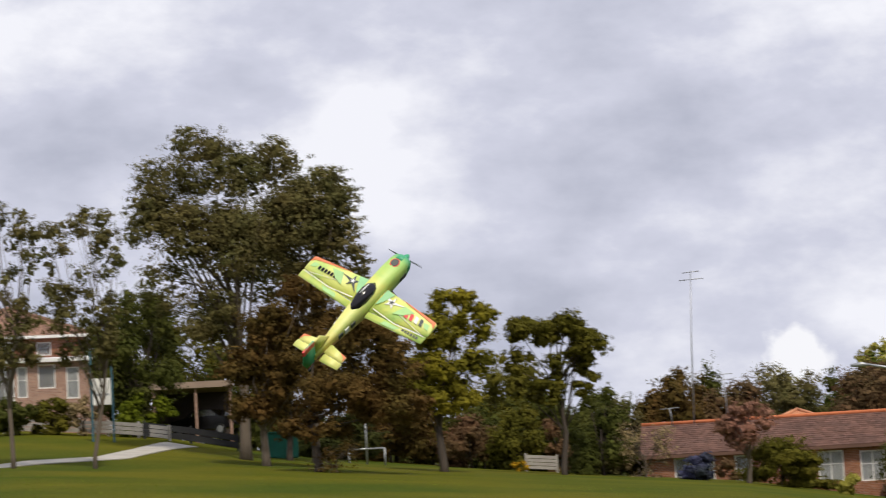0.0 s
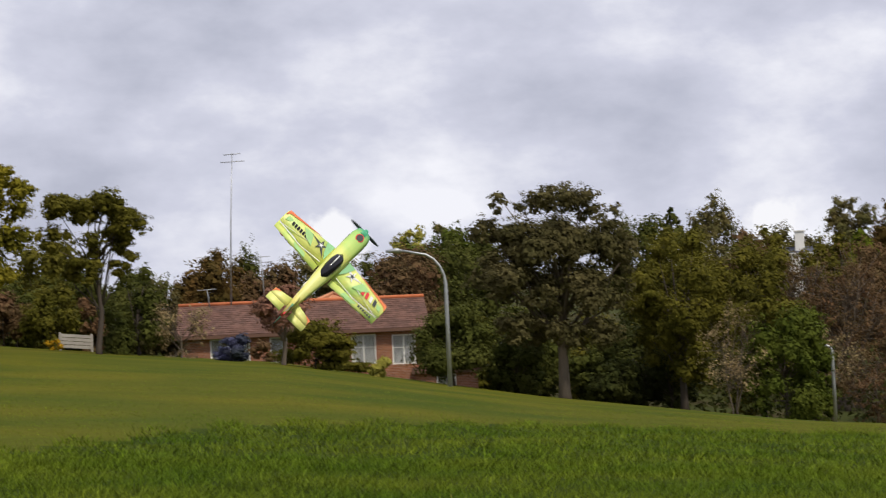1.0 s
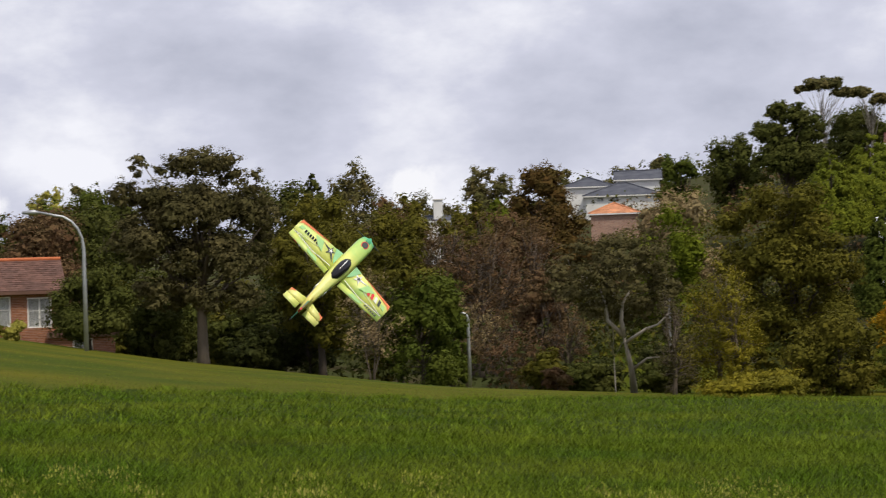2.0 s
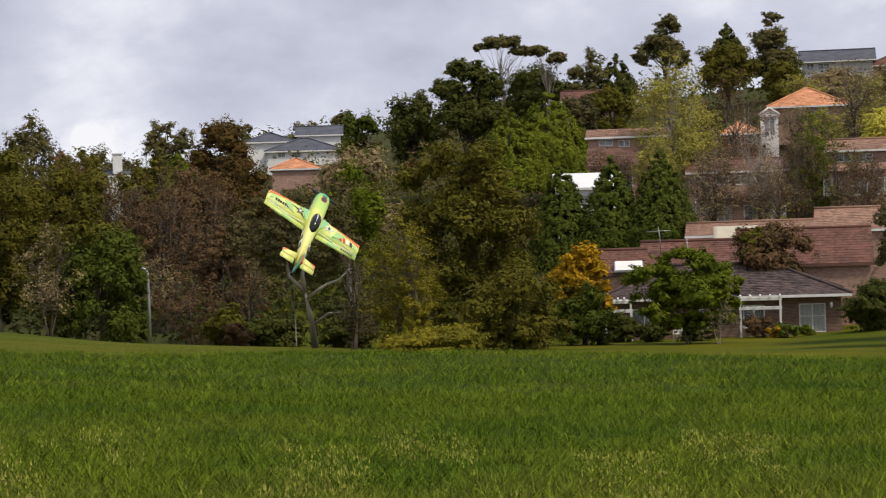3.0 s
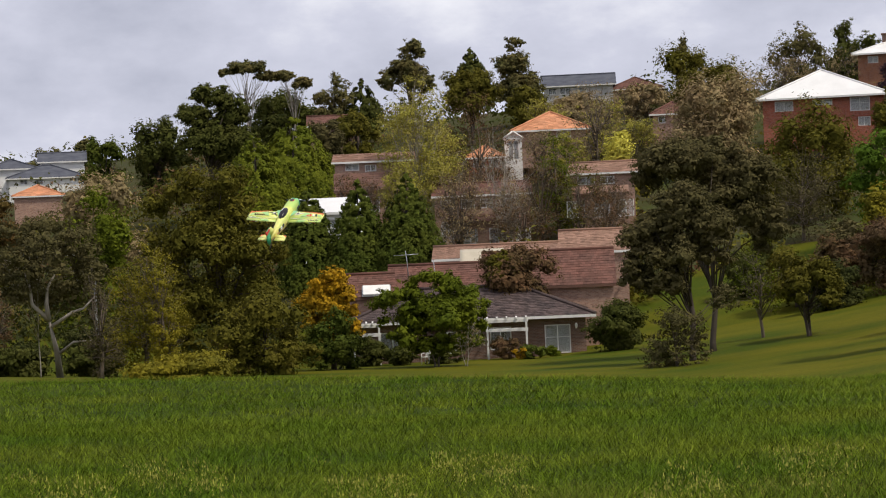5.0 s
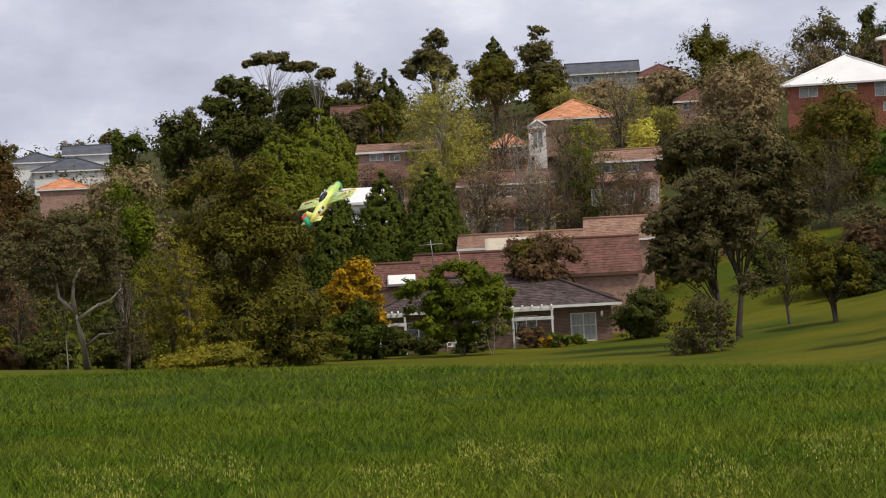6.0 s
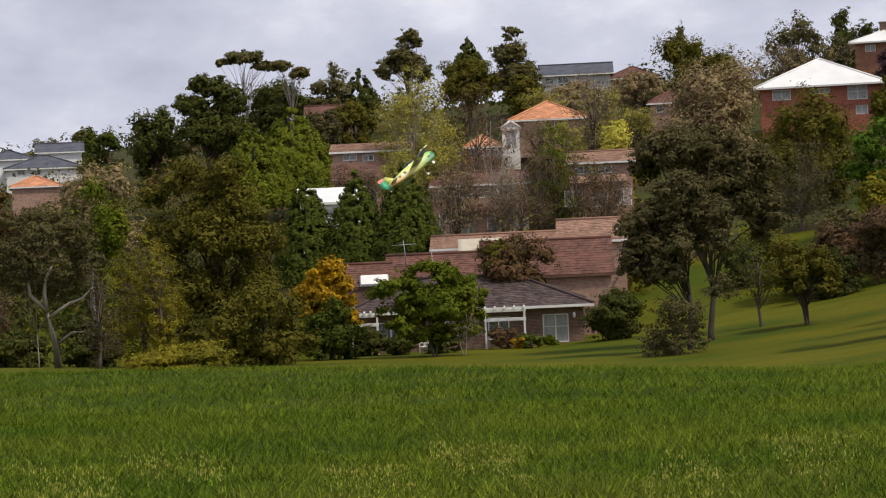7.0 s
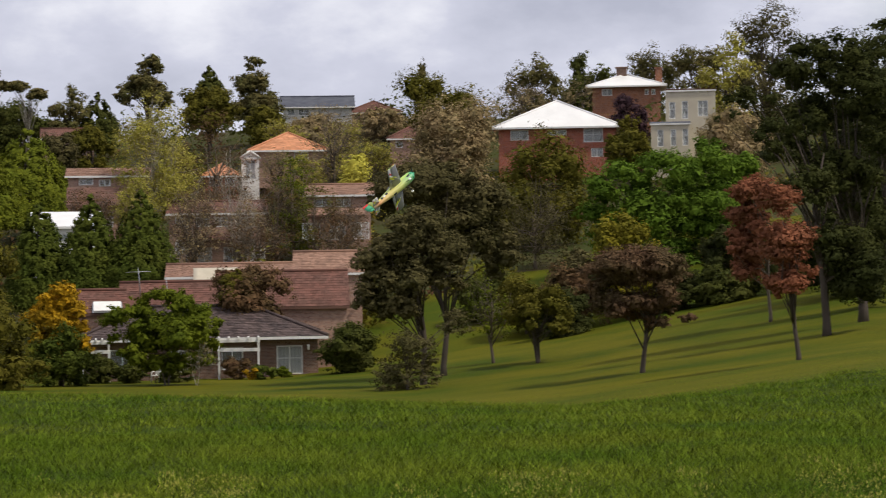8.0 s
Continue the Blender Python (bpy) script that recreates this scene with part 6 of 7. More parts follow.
house("red brick house with a broad white gable roof", 47.92, 238, 13.19, 10, 11.64, 4.69, 3.29, wall="red", roof="white", kind="hip", hip=99, over=0.7, windows=((-5.27, 3.31, 2.03, 1.14, "c"), (-1.14, 3.80, 2.16, 0.63, "c"), (2.92, 2.97, 2.16, 1.56, "c"), (3.74, 1.31, 1.33, 1.01, "c"),))
house("brick house with a white hip roof and chimney", 49.79, 282, 9.02, 9, 19.32, 5.02, 1.89, wall="orange", roof="white", kind="hip", over=0.8, chimneys=((-0.6,4.5,1.4,7.80, "brown"),(4.3,1.5,0.9,7.40, "orange")), windows=((-3.23, 3.80, 1.35, 0.90, "c"), (2.41, 3.84, 0.53, 0.75, "d"), (3.31, 3.82, 0.53, 0.75, "d"),))
house("cream rendered two-storey house with flat parapet", 51.50, 236, 5.47, 9, 12.53, 7.50, 0.86, wall="cream", roof="brown", kind="lean", over=0.12, windows=((-2.36, 4.36, 0.69, 1.88, "c"), (-0.97, 4.33, 0.69, 2.00, "c"), (0.79, 4.59, 1.13, 1.75, "c"),))
house("cream rendered lower wing with tall narrow windows", 50.95, 232, 4.20, 4, 12.08, 4.06, 0.44, wall="cream", roof="slate", kind="lean", over=0.12, windows=((-1.42, 1.56, 0.68, 1.85, "c"), (0.00, 1.59, 0.62, 1.84, "c"), (1.30, 1.63, 0.62, 1.84, "c"),))
house("white house with slate hip roof on the skyline", 26.20, 300, 6.56, 8, 12.45, 2.47, 1.47, wall="white", roof="slate", kind="hip", over=0.4)
house("white two-storey house with dark slate roof", 27.11, 295, 10.22, 9, 10.85, 2.51, 1.85, wall="white", roof="slate", kind="hip", over=0.4, windows=((-3.62, 1.68, 1.02, 0.67, "d"), (-1.65, 1.61, 1.18, 0.71, "d"), (3.07, 1.91, 0.94, 0.44, "d"),))
house("white house gable behind the slate roof", 27.53, 305, 6.18, 8, 13.35, 2.59, 1.42, wall="white", roof="slate", kind="gable_x", over=0.4)
house("house with an orange tiled roof below the white houses", 26.87, 262, 5.80, 7, 8.32, 1.53, 1.38, wall="pink", roof="orange", kind="hip", over=0.3)
house("orange-brick upper storey with a pale tiled gable roof", -11.35, 127, 8.46, 9, 9.15, 2.06, 2.07, wall="orange", roof="pink", kind="hip", over=0.4, windows=((-0.68, 2.21, 0.51, -0.31, "c"), (-0.51, 0.94, 0.68, 0.86, "d"), (1.52, 0.91, 0.85, 0.80, "d"),))
house("flat-roofed lower storey with white fascia and large windows", -11.31, 119, 8.31, 6, 6.13, 3.16, 0.51, wall="pink", roof="white", kind="lean", over=0.35, windows=((-0.92, 0.95, 1.01, 1.98, "d"), (0.22, 1.12, 0.57, 1.71, "c"), (1.36, 1.58, 0.95, 1.34, "d"), (2.89, 0.96, 0.70, 1.75, "c"),))
house("narrow brick garage wing with a dark gutter", -9.13, 120, 1.22, 6, 5.93, 3.15, 0.45, wall="brown", roof="slate", kind="lean", over=0.2, fascia=PAINT)
house("white rendered house end with a square chimney", 22.12, 250, 3.20, 6, 6.72, 2.53, 0.63, wall="white", roof="slate", kind="gable_x", over=0.2, chimneys=((0.0,1.5,1.1,5.06, "white"),))


# ---- street lamps, masts, fences ----
def street_lamp(label, az, d, top, reach, side, bent=1.0):
    x, y = at(az, d)
    z = ground_z(x, y)
    H = top - z
    ob = thing("street_lamp", label, "street lamp", pose(x, y, z, 0, 0, -az))
    bm = bmesh.new()
    pts = [(0, 0, -0.3), (0, 0, H * 0.5), (0, 0, H - 1.5 * bent)]
    for k in range(1, 6):
        a = math.pi / 2 * k / 5
        pts.append((side * bent * 1.1 * (1 - math.cos(a)), 0, H - 1.5 * bent + 1.35 * bent * math.sin(a)))
    pts.append((side * reach, 0, H - 0.02))
    tube(bm, pts, [0.11, 0.09, 0.08] + [0.06] * 5 + [0.05], 8)
    part("pole", bm, GREY_STEEL, ob)
    bm = bmesh.new()
    tube(bm, [(side * reach, 0, H - 0.03), (side * (reach + 0.25), 0, H), (side * (reach + 0.75), 0, H - 0.02)], [0.05, 0.12, 0.06], 8)
    part("lamp_head", bm, GREY_STEEL, ob, "flat grey lamp head")
    return ob


def aerial(label, az, d, foot, top, bars, name="antenna_mast", lean=-0.12):
    x, y = at(az, d)
    ob = thing(name, label, "antenna", pose(x, y, foot, 0, 0, -az))
    H = top - foot
    bm = bmesh.new()
    tube(bm, [(0, 0, -0.3), (0.4 * lean, 0, H * 0.5), (lean, 0, H)], [0.045, 0.035, 0.022], 6)
    part("mast", bm, GREY_STEEL, ob)
    for zz, half in bars:
        bm = bmesh.new()
        tube(bm, [(lean - half, 0.05, H - zz), (lean + half, -0.05, H - zz + 0.05)], [0.022, 0.022], 5)
        part("boom", bm, GREY_STEEL, ob)
        bm = bmesh.new()
        for k in range(5):
            xx = lean - half + 2 * half * k / 4
            tube(bm, [(xx, -0.22, H - zz + 0.02), (xx, 0.22, H - zz + 0.02)], [0.012, 0.012], 4)
        part("elements", bm, GREY_STEEL, ob)
    return ob


street_lamp("tall grey steel street lamp with a long curved arm", 12.60, 94, 5.40, 1.85, -1, 1.1)
street_lamp("short grey steel street lamp behind the field", 22.83, 116, 0.15, 0.35, -1, 0.3)
street_lamp("grey street lamp half hidden by the white gum", 28.25, 127, 2.07, 1.7, -1, 0.6)
aerial("very tall thin steel television antenna mast on the house roof", 6.80, 114, 3.94, 11.81, ((0.1, 0.45), (0.5, 0.62)), lean=0.36)
aerial("small roof antenna on a short pole", 6.22, 114, 3.86, 4.55, ((0.05, 0.5),))
aerial("roof antenna with two cross booms", 7.70, 116, 4.02, 6.32, ((0.1, 0.5), (0.4, 0.6)))
aerial("roof antenna on the red tiled house", 36.64, 140, -0.11, 1.44, ((0.3, 0.8),))
flue = aerial("cream flue pipe with a cap on the roof", 37.38, 141, -0.99, 0.77, (), name="flue_pipe")


def rail_fence(label, az0, d0, az1, d1, height, mat, boards=3, spacing=2.0, name="fence", post_mat=None):
    p0, p1 = Vector((*at(az0, d0), 0)), Vector((*at(az1, d1), 0))
    run = p1 - p0
    n = max(1, int(run.length / spacing))
    ang = math.degrees(math.atan2(run.y, run.x))
    ob = thing(name, label, "fence", pose(p0.x, p0.y, ground_z(p0.x, p0.y), 0, 0, ang))
    zz = [ground_z(*(p0 + run * i / n).xy) - ground_z(p0.x, p0.y) for i in range(n + 1)]
    step = run.length / n
    for i in range(n + 1):
        bm = bmesh.new()
        box(bm, i * step - 0.06, i * step + 0.06, -0.06, 0.06, zz[i] - 0.3, zz[i] + height, 0.012)
        part("post", bm, post_mat or mat, ob)
    for i in range(n):
        for b in range(boards):
            zb = height * (0.15 + 0.8 * b / max(1, boards))
            bm = bmesh.new()
            tilt = math.atan2(zz[i + 1] - zz[i], step)
            box(bm, 0, math.hypot(step, zz[i + 1] - zz[i]), -0.10, -0.065, 0, height * 0.8 / boards * 0.85, m=Matrix.Translation((i * step, 0, zz[i] + zb)) @ Matrix.Rotation(-tilt, 4, "Y"))
            part("rail", bm, mat, ob)
    return ob


rail_fence("low weathered timber retaining fence along the garden", -12.55, 114, -9.62, 112, 0.85, WOOD_FENCE)
rail_fence("low weathered timber rail fence beside the path", -9.62, 112, -7.26, 107, 0.8, WOOD_FENCE)
rail_fence("short grey paling fence behind the lawn", 2.24, 108, 3.07, 108, 0.9, WOOD_FENCE, boards=4, spacing=0.8)
rail_fence("dark steel rail fence beside the driveway", -7.92, 108, -5.46, 108, 0.9, BLACK_PAINT, boards=2)
rail_fence("dark post and wire fence across the far lawn", 22.04, 150, 24.32, 150, 1.1, BRICK["dark"], boards=2, spacing=1.6)


# ---- foam aerobatic aeroplane ----
def ramp_material(name, stops, axis="Y", lo=-0.8, hi=0.5, rough=0.45, speckle=0.25, tint=(0.30, 0.62, 0.16)):
    """Airbrushed film: a colour run along one axis, clouded with a second tone."""
    m = bpy.data.materials.new(name)
    m.use_nodes = True
    n, l = m.node_tree.nodes, m.node_tree.links
    b = n["Principled BSDF"]
    tc, sp, mr, rp = n.new("ShaderNodeTexCoord"), n.new("ShaderNodeSeparateXYZ"), n.new("ShaderNodeMapRange"), n.new("ShaderNodeValToRGB")
    l.new(tc.outputs["Object"], sp.inputs[0])
    l.new(sp.outputs[axis], mr.inputs[0])
    mr.inputs[1].default_value, mr.inputs[2].default_value = lo, hi
    l.new(mr.outputs[0], rp.inputs[0])
    els = rp.color_ramp.elements
    while len(els) < len(stops):
        els.new(0.5)
    for e, (p, c) in zip(els, stops):
        e.position, e.color = p, (*c, 1)
    nz = n.new("ShaderNodeTexNoise")
    nz.inputs["Scale"].default_value, nz.inputs["Detail"].default_value = 5.0, 3
    l.new(tc.outputs["Object"], nz.inputs["Vector"])
    k = n.new("ShaderNodeMapRange")
    k.inputs[1].default_value, k.inputs[2].default_value, k.inputs[4].default_value = 0.48, 0.72, speckle * 2
    l.new(nz.outputs["Fac"], k.inputs[0])
    mx = n.new("ShaderNodeMix")
    mx.data_type = "RGBA"
    l.new(k.outputs[0], mx.inputs[0])
    l.new(rp.outputs[0], mx.inputs[6])
    mx.inputs[7].default_value = (*tint, 1)
    l.new(mx.outputs[2], b.inputs["Base Color"])
    b.inputs["Roughness"].default_value = rough
    return m


LIME, GREEN, YELLOW, ORANGE = (0.68, 0.72, 0.17), (0.06, 0.40, 0.20), (0.80, 0.78, 0.25), (0.82, 0.22, 0.08)
FUSE = ramp_material("fuselage_film", ((0.0, (0.70, 0.50, 0.10)), (0.35, YELLOW), (0.72, LIME), (0.90, (0.35, 0.60, 0.15)), (0.96, GREEN)))
BELLY = ramp_material("belly_film", ((0.0, (0.75, 0.70, 0.50)), (0.16, (0.74, 0.36, 0.16)), (0.36, (0.76, 0.60, 0.22)), (0.66, (0.62, 0.66, 0.20)), (0.95, (0.10, 0.44, 0.24))), speckle=0.05)
WING_TOP = ramp_material("wing_film", ((0.0, (0.38, 0.66, 0.24)), (0.35, (0.70, 0.76, 0.18)), (1.0, YELLOW)), lo=-0.3, hi=0.2, speckle=0.34)
TAIL_TOP = ramp_material("tail_film", ((0.0, (0.66, 0.70, 0.18)), (0.6, YELLOW), (1.0, (0.50, 0.62, 0.16))), lo=-0.76, hi=-0.52, speckle=0.15)
WING_UNDER = ramp_material("silver_film", ((0.0, (0.50, 0.50, 0.52)), (0.5, (0.30, 0.30, 0.32)), (1.0, (0.20, 0.20, 0.22))), lo=-0.26, hi=0.16, rough=0.35, speckle=0.1, tint=(0.42, 0.42, 0.44))


def film(name, c, rough=0.4):
    return material(name, c, tuple(v * 0.9 for v in c), scale=8, rough=rough, fine=0.04, spec=0.4)


F_ORANGE, F_WHITE, F_BLACK, F_GREEN, F_RED, F_YEL = film("orange_film", ORANGE), film("white_film", (0.85, 0.85, 0.82)), film("black_film", (0.015, 0.014, 0.018), 0.15), film("green_film", GREEN), film("red_film", (0.72, 0.05, 0.05)), film("yellow_film", (0.72, 0.78, 0.06))
F_MINT, F_PALE = film("mint_film", (0.40, 0.68, 0.26)), film("pale_green_film", (0.30, 0.62, 0.30))
F_DARK = film("charcoal_film", (0.05, 0.06, 0.06))
CARBON = film("carbon_rod", (0.03, 0.03, 0.032), 0.3)


def loft(bm, sections, mats=None, close=True):
    """Skin over rings of equal count."""
    rings = [[bm.verts.new(p) for p in s] for s in sections]
    n = len(rings[0])
    for a, b in zip(rings, rings[1:]):
        for k in range(n):
            f = bm.faces.new((a[k], a[(k + 1) % n], b[(k + 1) % n], b[k]))
            f.smooth = True
            if mats:
                f.material_index = mats(k)
    if close:
        bm.faces.new(list(reversed(rings[0])))
        bm.faces.new(rings[-1])
    bmesh.ops.recalc_face_normals(bm, faces=bm.faces)


def foil(x, front, back, thick, sweep_z=0.0):
    """One wing section at x: twelve points round an aerofoil."""
    c = front - back
    up = [(0.0, 0.0), (0.04, 0.45), (0.15, 0.85), (0.35, 1.0), (0.65, 0.7), (1.0, 0.06)]
    top = [(x, front - c * u, sweep_z + thick / 2 * v) for u, v in up]
    low = [(x, front - c * u, sweep_z - thick / 2 * v) for u, v in up[::-1]]
    return top + low


def plate(bm, pts, z, t=0.0025):
    """A flat decal with the outline pts (x, y) lying at height z."""
    a = [bm.verts.new((x, y, z)) for x, y in pts]
    b = [bm.verts.new((x, y, z + t)) for x, y in pts]
    bm.faces.new(list(reversed(a)))
    bm.faces.new(b)
    for i in range(len(pts)):
        j = (i + 1) % len(pts)
        bm.faces.new((a[i], a[j], b[j], b[i]))
    bmesh.ops.recalc_face_normals(bm, faces=bm.faces)


def star(cx, cy, R, r, turn=0.0, long_ray=1.6):
    pts = []
    for i in range(10):
        a = turn + math.pi * i / 5
        q = (R * (long_ray if i in (0, 4) else 1.0)) if i % 2 == 0 else r
        pts.append((cx + q * math.cos(a), cy + q * math.sin(a)))
    return pts


def aeroplane():
    ob = thing("model_aeroplane", "lime-yellow foam aerobatic model aeroplane with silver underside, flying nose-high", "model aeroplane", pose(0, 18, 5))
    # fuselage: y, half width, bottom, top
    stations = [(0.455, 0.052, -0.060, 0.040), (0.44, 0.074, -0.085, 0.060), (0.38, 0.086, -0.098, 0.074), (0.24, 0.088, -0.105, 0.088), (0.08, 0.084, -0.108, 0.098), (-0.12, 0.074, -0.098, 0.100), (-0.30, 0.060, -0.078, 0.088), (-0.52, 0.040, -0.050, 0.066), (-0.72, 0.016, -0.028, 0.040)]
    bm = bmesh.new()
    rings = []
    for y, w, zb, zt in stations:
        ring = []
        for k in range(16):
            a = 2 * math.pi * k / 16
            cx, sz = math.cos(a), math.sin(a)
            ring.append((w * math.copysign(abs(cx) ** 0.58, cx), y, (zt + zb) / 2 + (zt - zb) / 2 * math.copysign(abs(sz) ** 0.66, sz)))
        rings.append(ring)
    loft(bm, rings, lambda k: 1 if 8 <= k < 16 else 0)
    part("fuselage", bm, [FUSE, BELLY], ob)
    bm = bmesh.new()
    loft(bm, [[(w * math.cos(a), y, z0 + h * math.sin(a)) for a in [math.pi * 2 * k / 12 for k in range(12)]] for y, w, z0, h in ((0.07, 0.008, 0.096, 0.006), (0.03, 0.044, 0.094, 0.030), (-0.03, 0.056, 0.092, 0.054), (-0.12, 0.056, 0.090, 0.058), (-0.20, 0.042, 0.086, 0.036), (-0.24, 0.008, 0.084, 0.010))])
    part("canopy", bm, F_BLACK, ob, "glossy black canopy")
    # a highlight on the canopy, made as a thin strip of white film
    bm = bmesh.new()
    tube(bm, [(-0.012, 0.01, 0.140), (-0.012, -0.05, 0.148), (-0.012, -0.11, 0.149)], [0.004, 0.006, 0.003], 6)
    part("canopy_glint_stripe", bm, F_WHITE, ob, "thin white painted glint on the canopy")
    bm = bmesh.new()
    loft(bm, [[(w * math.cos(a), y, z0 + h * math.sin(a)) for a in [math.pi * 2 * k / 14 for k in range(14)]] for y, w, z0, h in ((0.470, 0.030, -0.010, 0.040), (0.462, 0.062, -0.012, 0.058), (0.43, 0.080, -0.012, 0.078), (0.385, 0.089, -0.012, 0.089))])
    part("cowl", bm, F_GREEN, ob, "green engine cowl")
    # wing halves, ailerons, tailplanes
    for s in (-1, 1):
        bm = bmesh.new()
        loft(bm, [foil(s * 0.06, 0.135, -0.125, 0.052), foil(s * 0.33, 0.105, -0.098, 0.042), foil(s * 0.588, 0.075, -0.072, 0.030), foil(s * 0.60, 0.058, -0.068, 0.012)], lambda k: 0 if k < 5 or k == 11 else 1)
        w = part("wing", bm, [WING_TOP, WING_UNDER], ob, "lime-yellow wing, silver below")
        bm = bmesh.new()
        loft(bm, [foil(s * 0.085, -0.128, -0.195, 0.020), foil(s * 0.596, -0.076, -0.155, 0.014)], lambda k: 0 if k < 5 or k == 11 else 1)
        part("aileron", bm, [WING_TOP, WING_UNDER], w)
        bm = bmesh.new()
        plate(bm, [(s * 0.24, 0.110), (s * 0.588, 0.070), (s * 0.596, 0.01), (s * 0.565, 0.044)][::s], 0.0155, 0.004)
        part("tip_stripe", bm, F_ORANGE, w, "orange wing-tip flash")
        bm = bmesh.new()
        plate(bm, star(s * 0.19, 0.03, 0.062, 0.022, 0.2 if s > 0 else 2.94, 1.9), 0.024)
        part("star", bm, F_DARK if s < 0 else F_WHITE, w, "dark star graphic" if s < 0 else "white star graphic")
        bm = bmesh.new()
        plate(bm, star(s * 0.19, 0.03, 0.026, 0.010, 0.5, 1.0), 0.0275)
        part("star_centre", bm, F_WHITE if s < 0 else F_DARK, w, "white star highlight" if s < 0 else "dark star centre")
        # airbrushed green and white panels
        for mat, z, pts in ((F_PALE, 0.0262, [(0.09, 0.115), (0.17, 0.105), (0.13, 0.0), (0.09, -0.06)]), (F_MINT, 0.0225, [(0.30, 0.062), (0.40, 0.050), (0.33, -0.02), (0.25, -0.05)]), (F_MINT, 0.0078, [(0.24, -0.135), (0.38, -0.128), (0.34, -0.165), (0.22, -0.175)]), (F_MINT, 0.0150, [(0.50, 0.030), (0.56, 0.020), (0.57, -0.03), (0.53, -0.02)])):
            bm = bmesh.new()
            plate(bm, [(s * x, y) for x, y in pts], z, 0.0012)
            part("airbrush_panel", bm, mat, w, "soft green airbrushed panel")
        for pts in ([(0.28, -0.02), (0.52, -0.085), (0.56, -0.088), (0.30, -0.03)], [(0.10, -0.10), (0.32, -0.125), (0.58, -0.098), (0.58, -0.092), (0.32, -0.118), (0.10, -0.092)]):
            bm = bmesh.new()
            plate(bm, [(s * x, y) for x, y in pts], 0.0175)
            part("pale_streak", bm, F_WHITE, w, "pale streak")
        # word mark as plain bars
        if s < 0:
            for k in range(7):
                bm = bmesh.new()
                xx = -0.50 + 0.030 * k
                plate(bm, [(xx, 0.012), (xx + 0.021, 0.009), (xx + 0.021, -0.026), (xx, -0.023)], 0.019)
                part("lettering_bar", bm, F_BLACK, w, "black bar")
        else:
            for k, mat in enumerate((F_RED, F_RED, F_WHITE, F_DARK)):
                bm = bmesh.new()
                xx = 0.33 + 0.046 * k
                plate(bm, [(xx, 0.035), (xx + 0.030, 0.031), (xx + 0.046, -0.028), (xx + 0.014, -0.025)], 0.0205)
                part("lettering_bar", bm, mat, w, "slanted graphic bar")
            for k in range(6):
                bm = bmesh.new()
                xx = 0.40 + 0.026 * k
                plate(bm, [(xx, -0.118), (xx + 0.018, -0.117), (xx + 0.018, -0.138), (xx, -0.139)], 0.0075)
                part("lettering_bar", bm, F_DARK, w, "small dark bar")
        # underside flashes
        for mat, pts in ((F_YEL, [(0.33, -0.09), (0.42, -0.160), (0.37, -0.164), (0.24, -0.03)]), (F_WHITE, [(0.20, 0.08), (0.33, -0.03), (0.46, -0.156), (0.43, -0.160)]), (F_YEL, [(0.27, 0.04), (0.37, -0.06), (0.40, -0.155), (0.35, -0.12)]), (F_RED, [(0.46, -0.10), (0.52, -0.152), (0.48, -0.156), (0.44, -0.12)])):
            bm = bmesh.new()
            plate(bm, [(s * x, y) for x, y in pts], -0.0255)
            part("under_flash", bm, mat, w, "bright flash under the wing")
        bm = bmesh.new()
        loft(bm, [foil(s * 0.03, -0.545, -0.645, 0.018), foil(s * 0.205, -0.585, -0.65, 0.010)], lambda k: 0 if k < 5 or k == 11 else 1)
        st = part("tailplane", bm, [TAIL_TOP, WING_UNDER], ob, "lime-yellow tailplane, silver below")
        bm = bmesh.new()
        loft(bm, [foil(s * 0.045, -0.648, -0.728, 0.014), foil(s * 0.212, -0.652, -0.722, 0.010)], lambda k: 0 if k < 5 or k == 11 else 1)
        part("elevator", bm, [TAIL_TOP, WING_UNDER], st)
        bm = bmesh.new()
        plate(bm, [(s * 0.14, -0.572), (s * 0.203, -0.588), (s * 0.204, -0.640), (s * 0.188, -0.605)], 0.0065, 0.002)
        part("tip_stripe", bm, F_ORANGE, st, "orange tailplane flash")
        for mat, pts in ((F_WHITE, [(0.06, -0.56), (0.10, -0.57), (0.20, -0.712), (0.18, -0.716)]), (F_YEL, [(0.10, -0.70), (0.14, -0.62), (0.16, -0.63), (0.13, -0.715)]), (F_RED, [(0.16, -0.68), (0.19, -0.708), (0.17, -0.714), (0.14, -0.705)])):
            bm = bmesh.new()
            plate(bm, [(s * x, y) for x, y in pts], -0.0125)
            part("under_flash", bm, mat, st)
        # undercarriage
        bm = bmesh.new()
        tube(bm, [(s * 0.05, 0.20, -0.09), (s * 0.11, 0.205, -0.155), (s * 0.155, 0.21, -0.20), (s * 0.185, 0.21, -0.20)], [0.008, 0.007, 0.006, 0.005], 6)
        leg = part("undercarriage_leg", bm, CARBON, ob, "thin black undercarriage leg")
        bm = bmesh.new()
        tube(bm, [(s * 0.162, 0.21, -0.20), (s * 0.166, 0.21, -0.20), (s * 0.178, 0.21, -0.20), (s * 0.182, 0.21, -0.20)], [0.022, 0.030, 0.030, 0.022], 14)
        part("wheel", bm, F_WHITE, leg, "small white wheel")
        bm = bmesh.new()
        tube(bm, [(s * 0.28, -0.02, -0.022), (s * 0.28, -0.07, -0.045), (s * 0.28, -0.15, -0.02)], [0.004, 0.003, 0.003], 5)
        part("aileron_pushrod", bm, CARBON, w)
    # fin, rudder
    bm = bmesh.new()
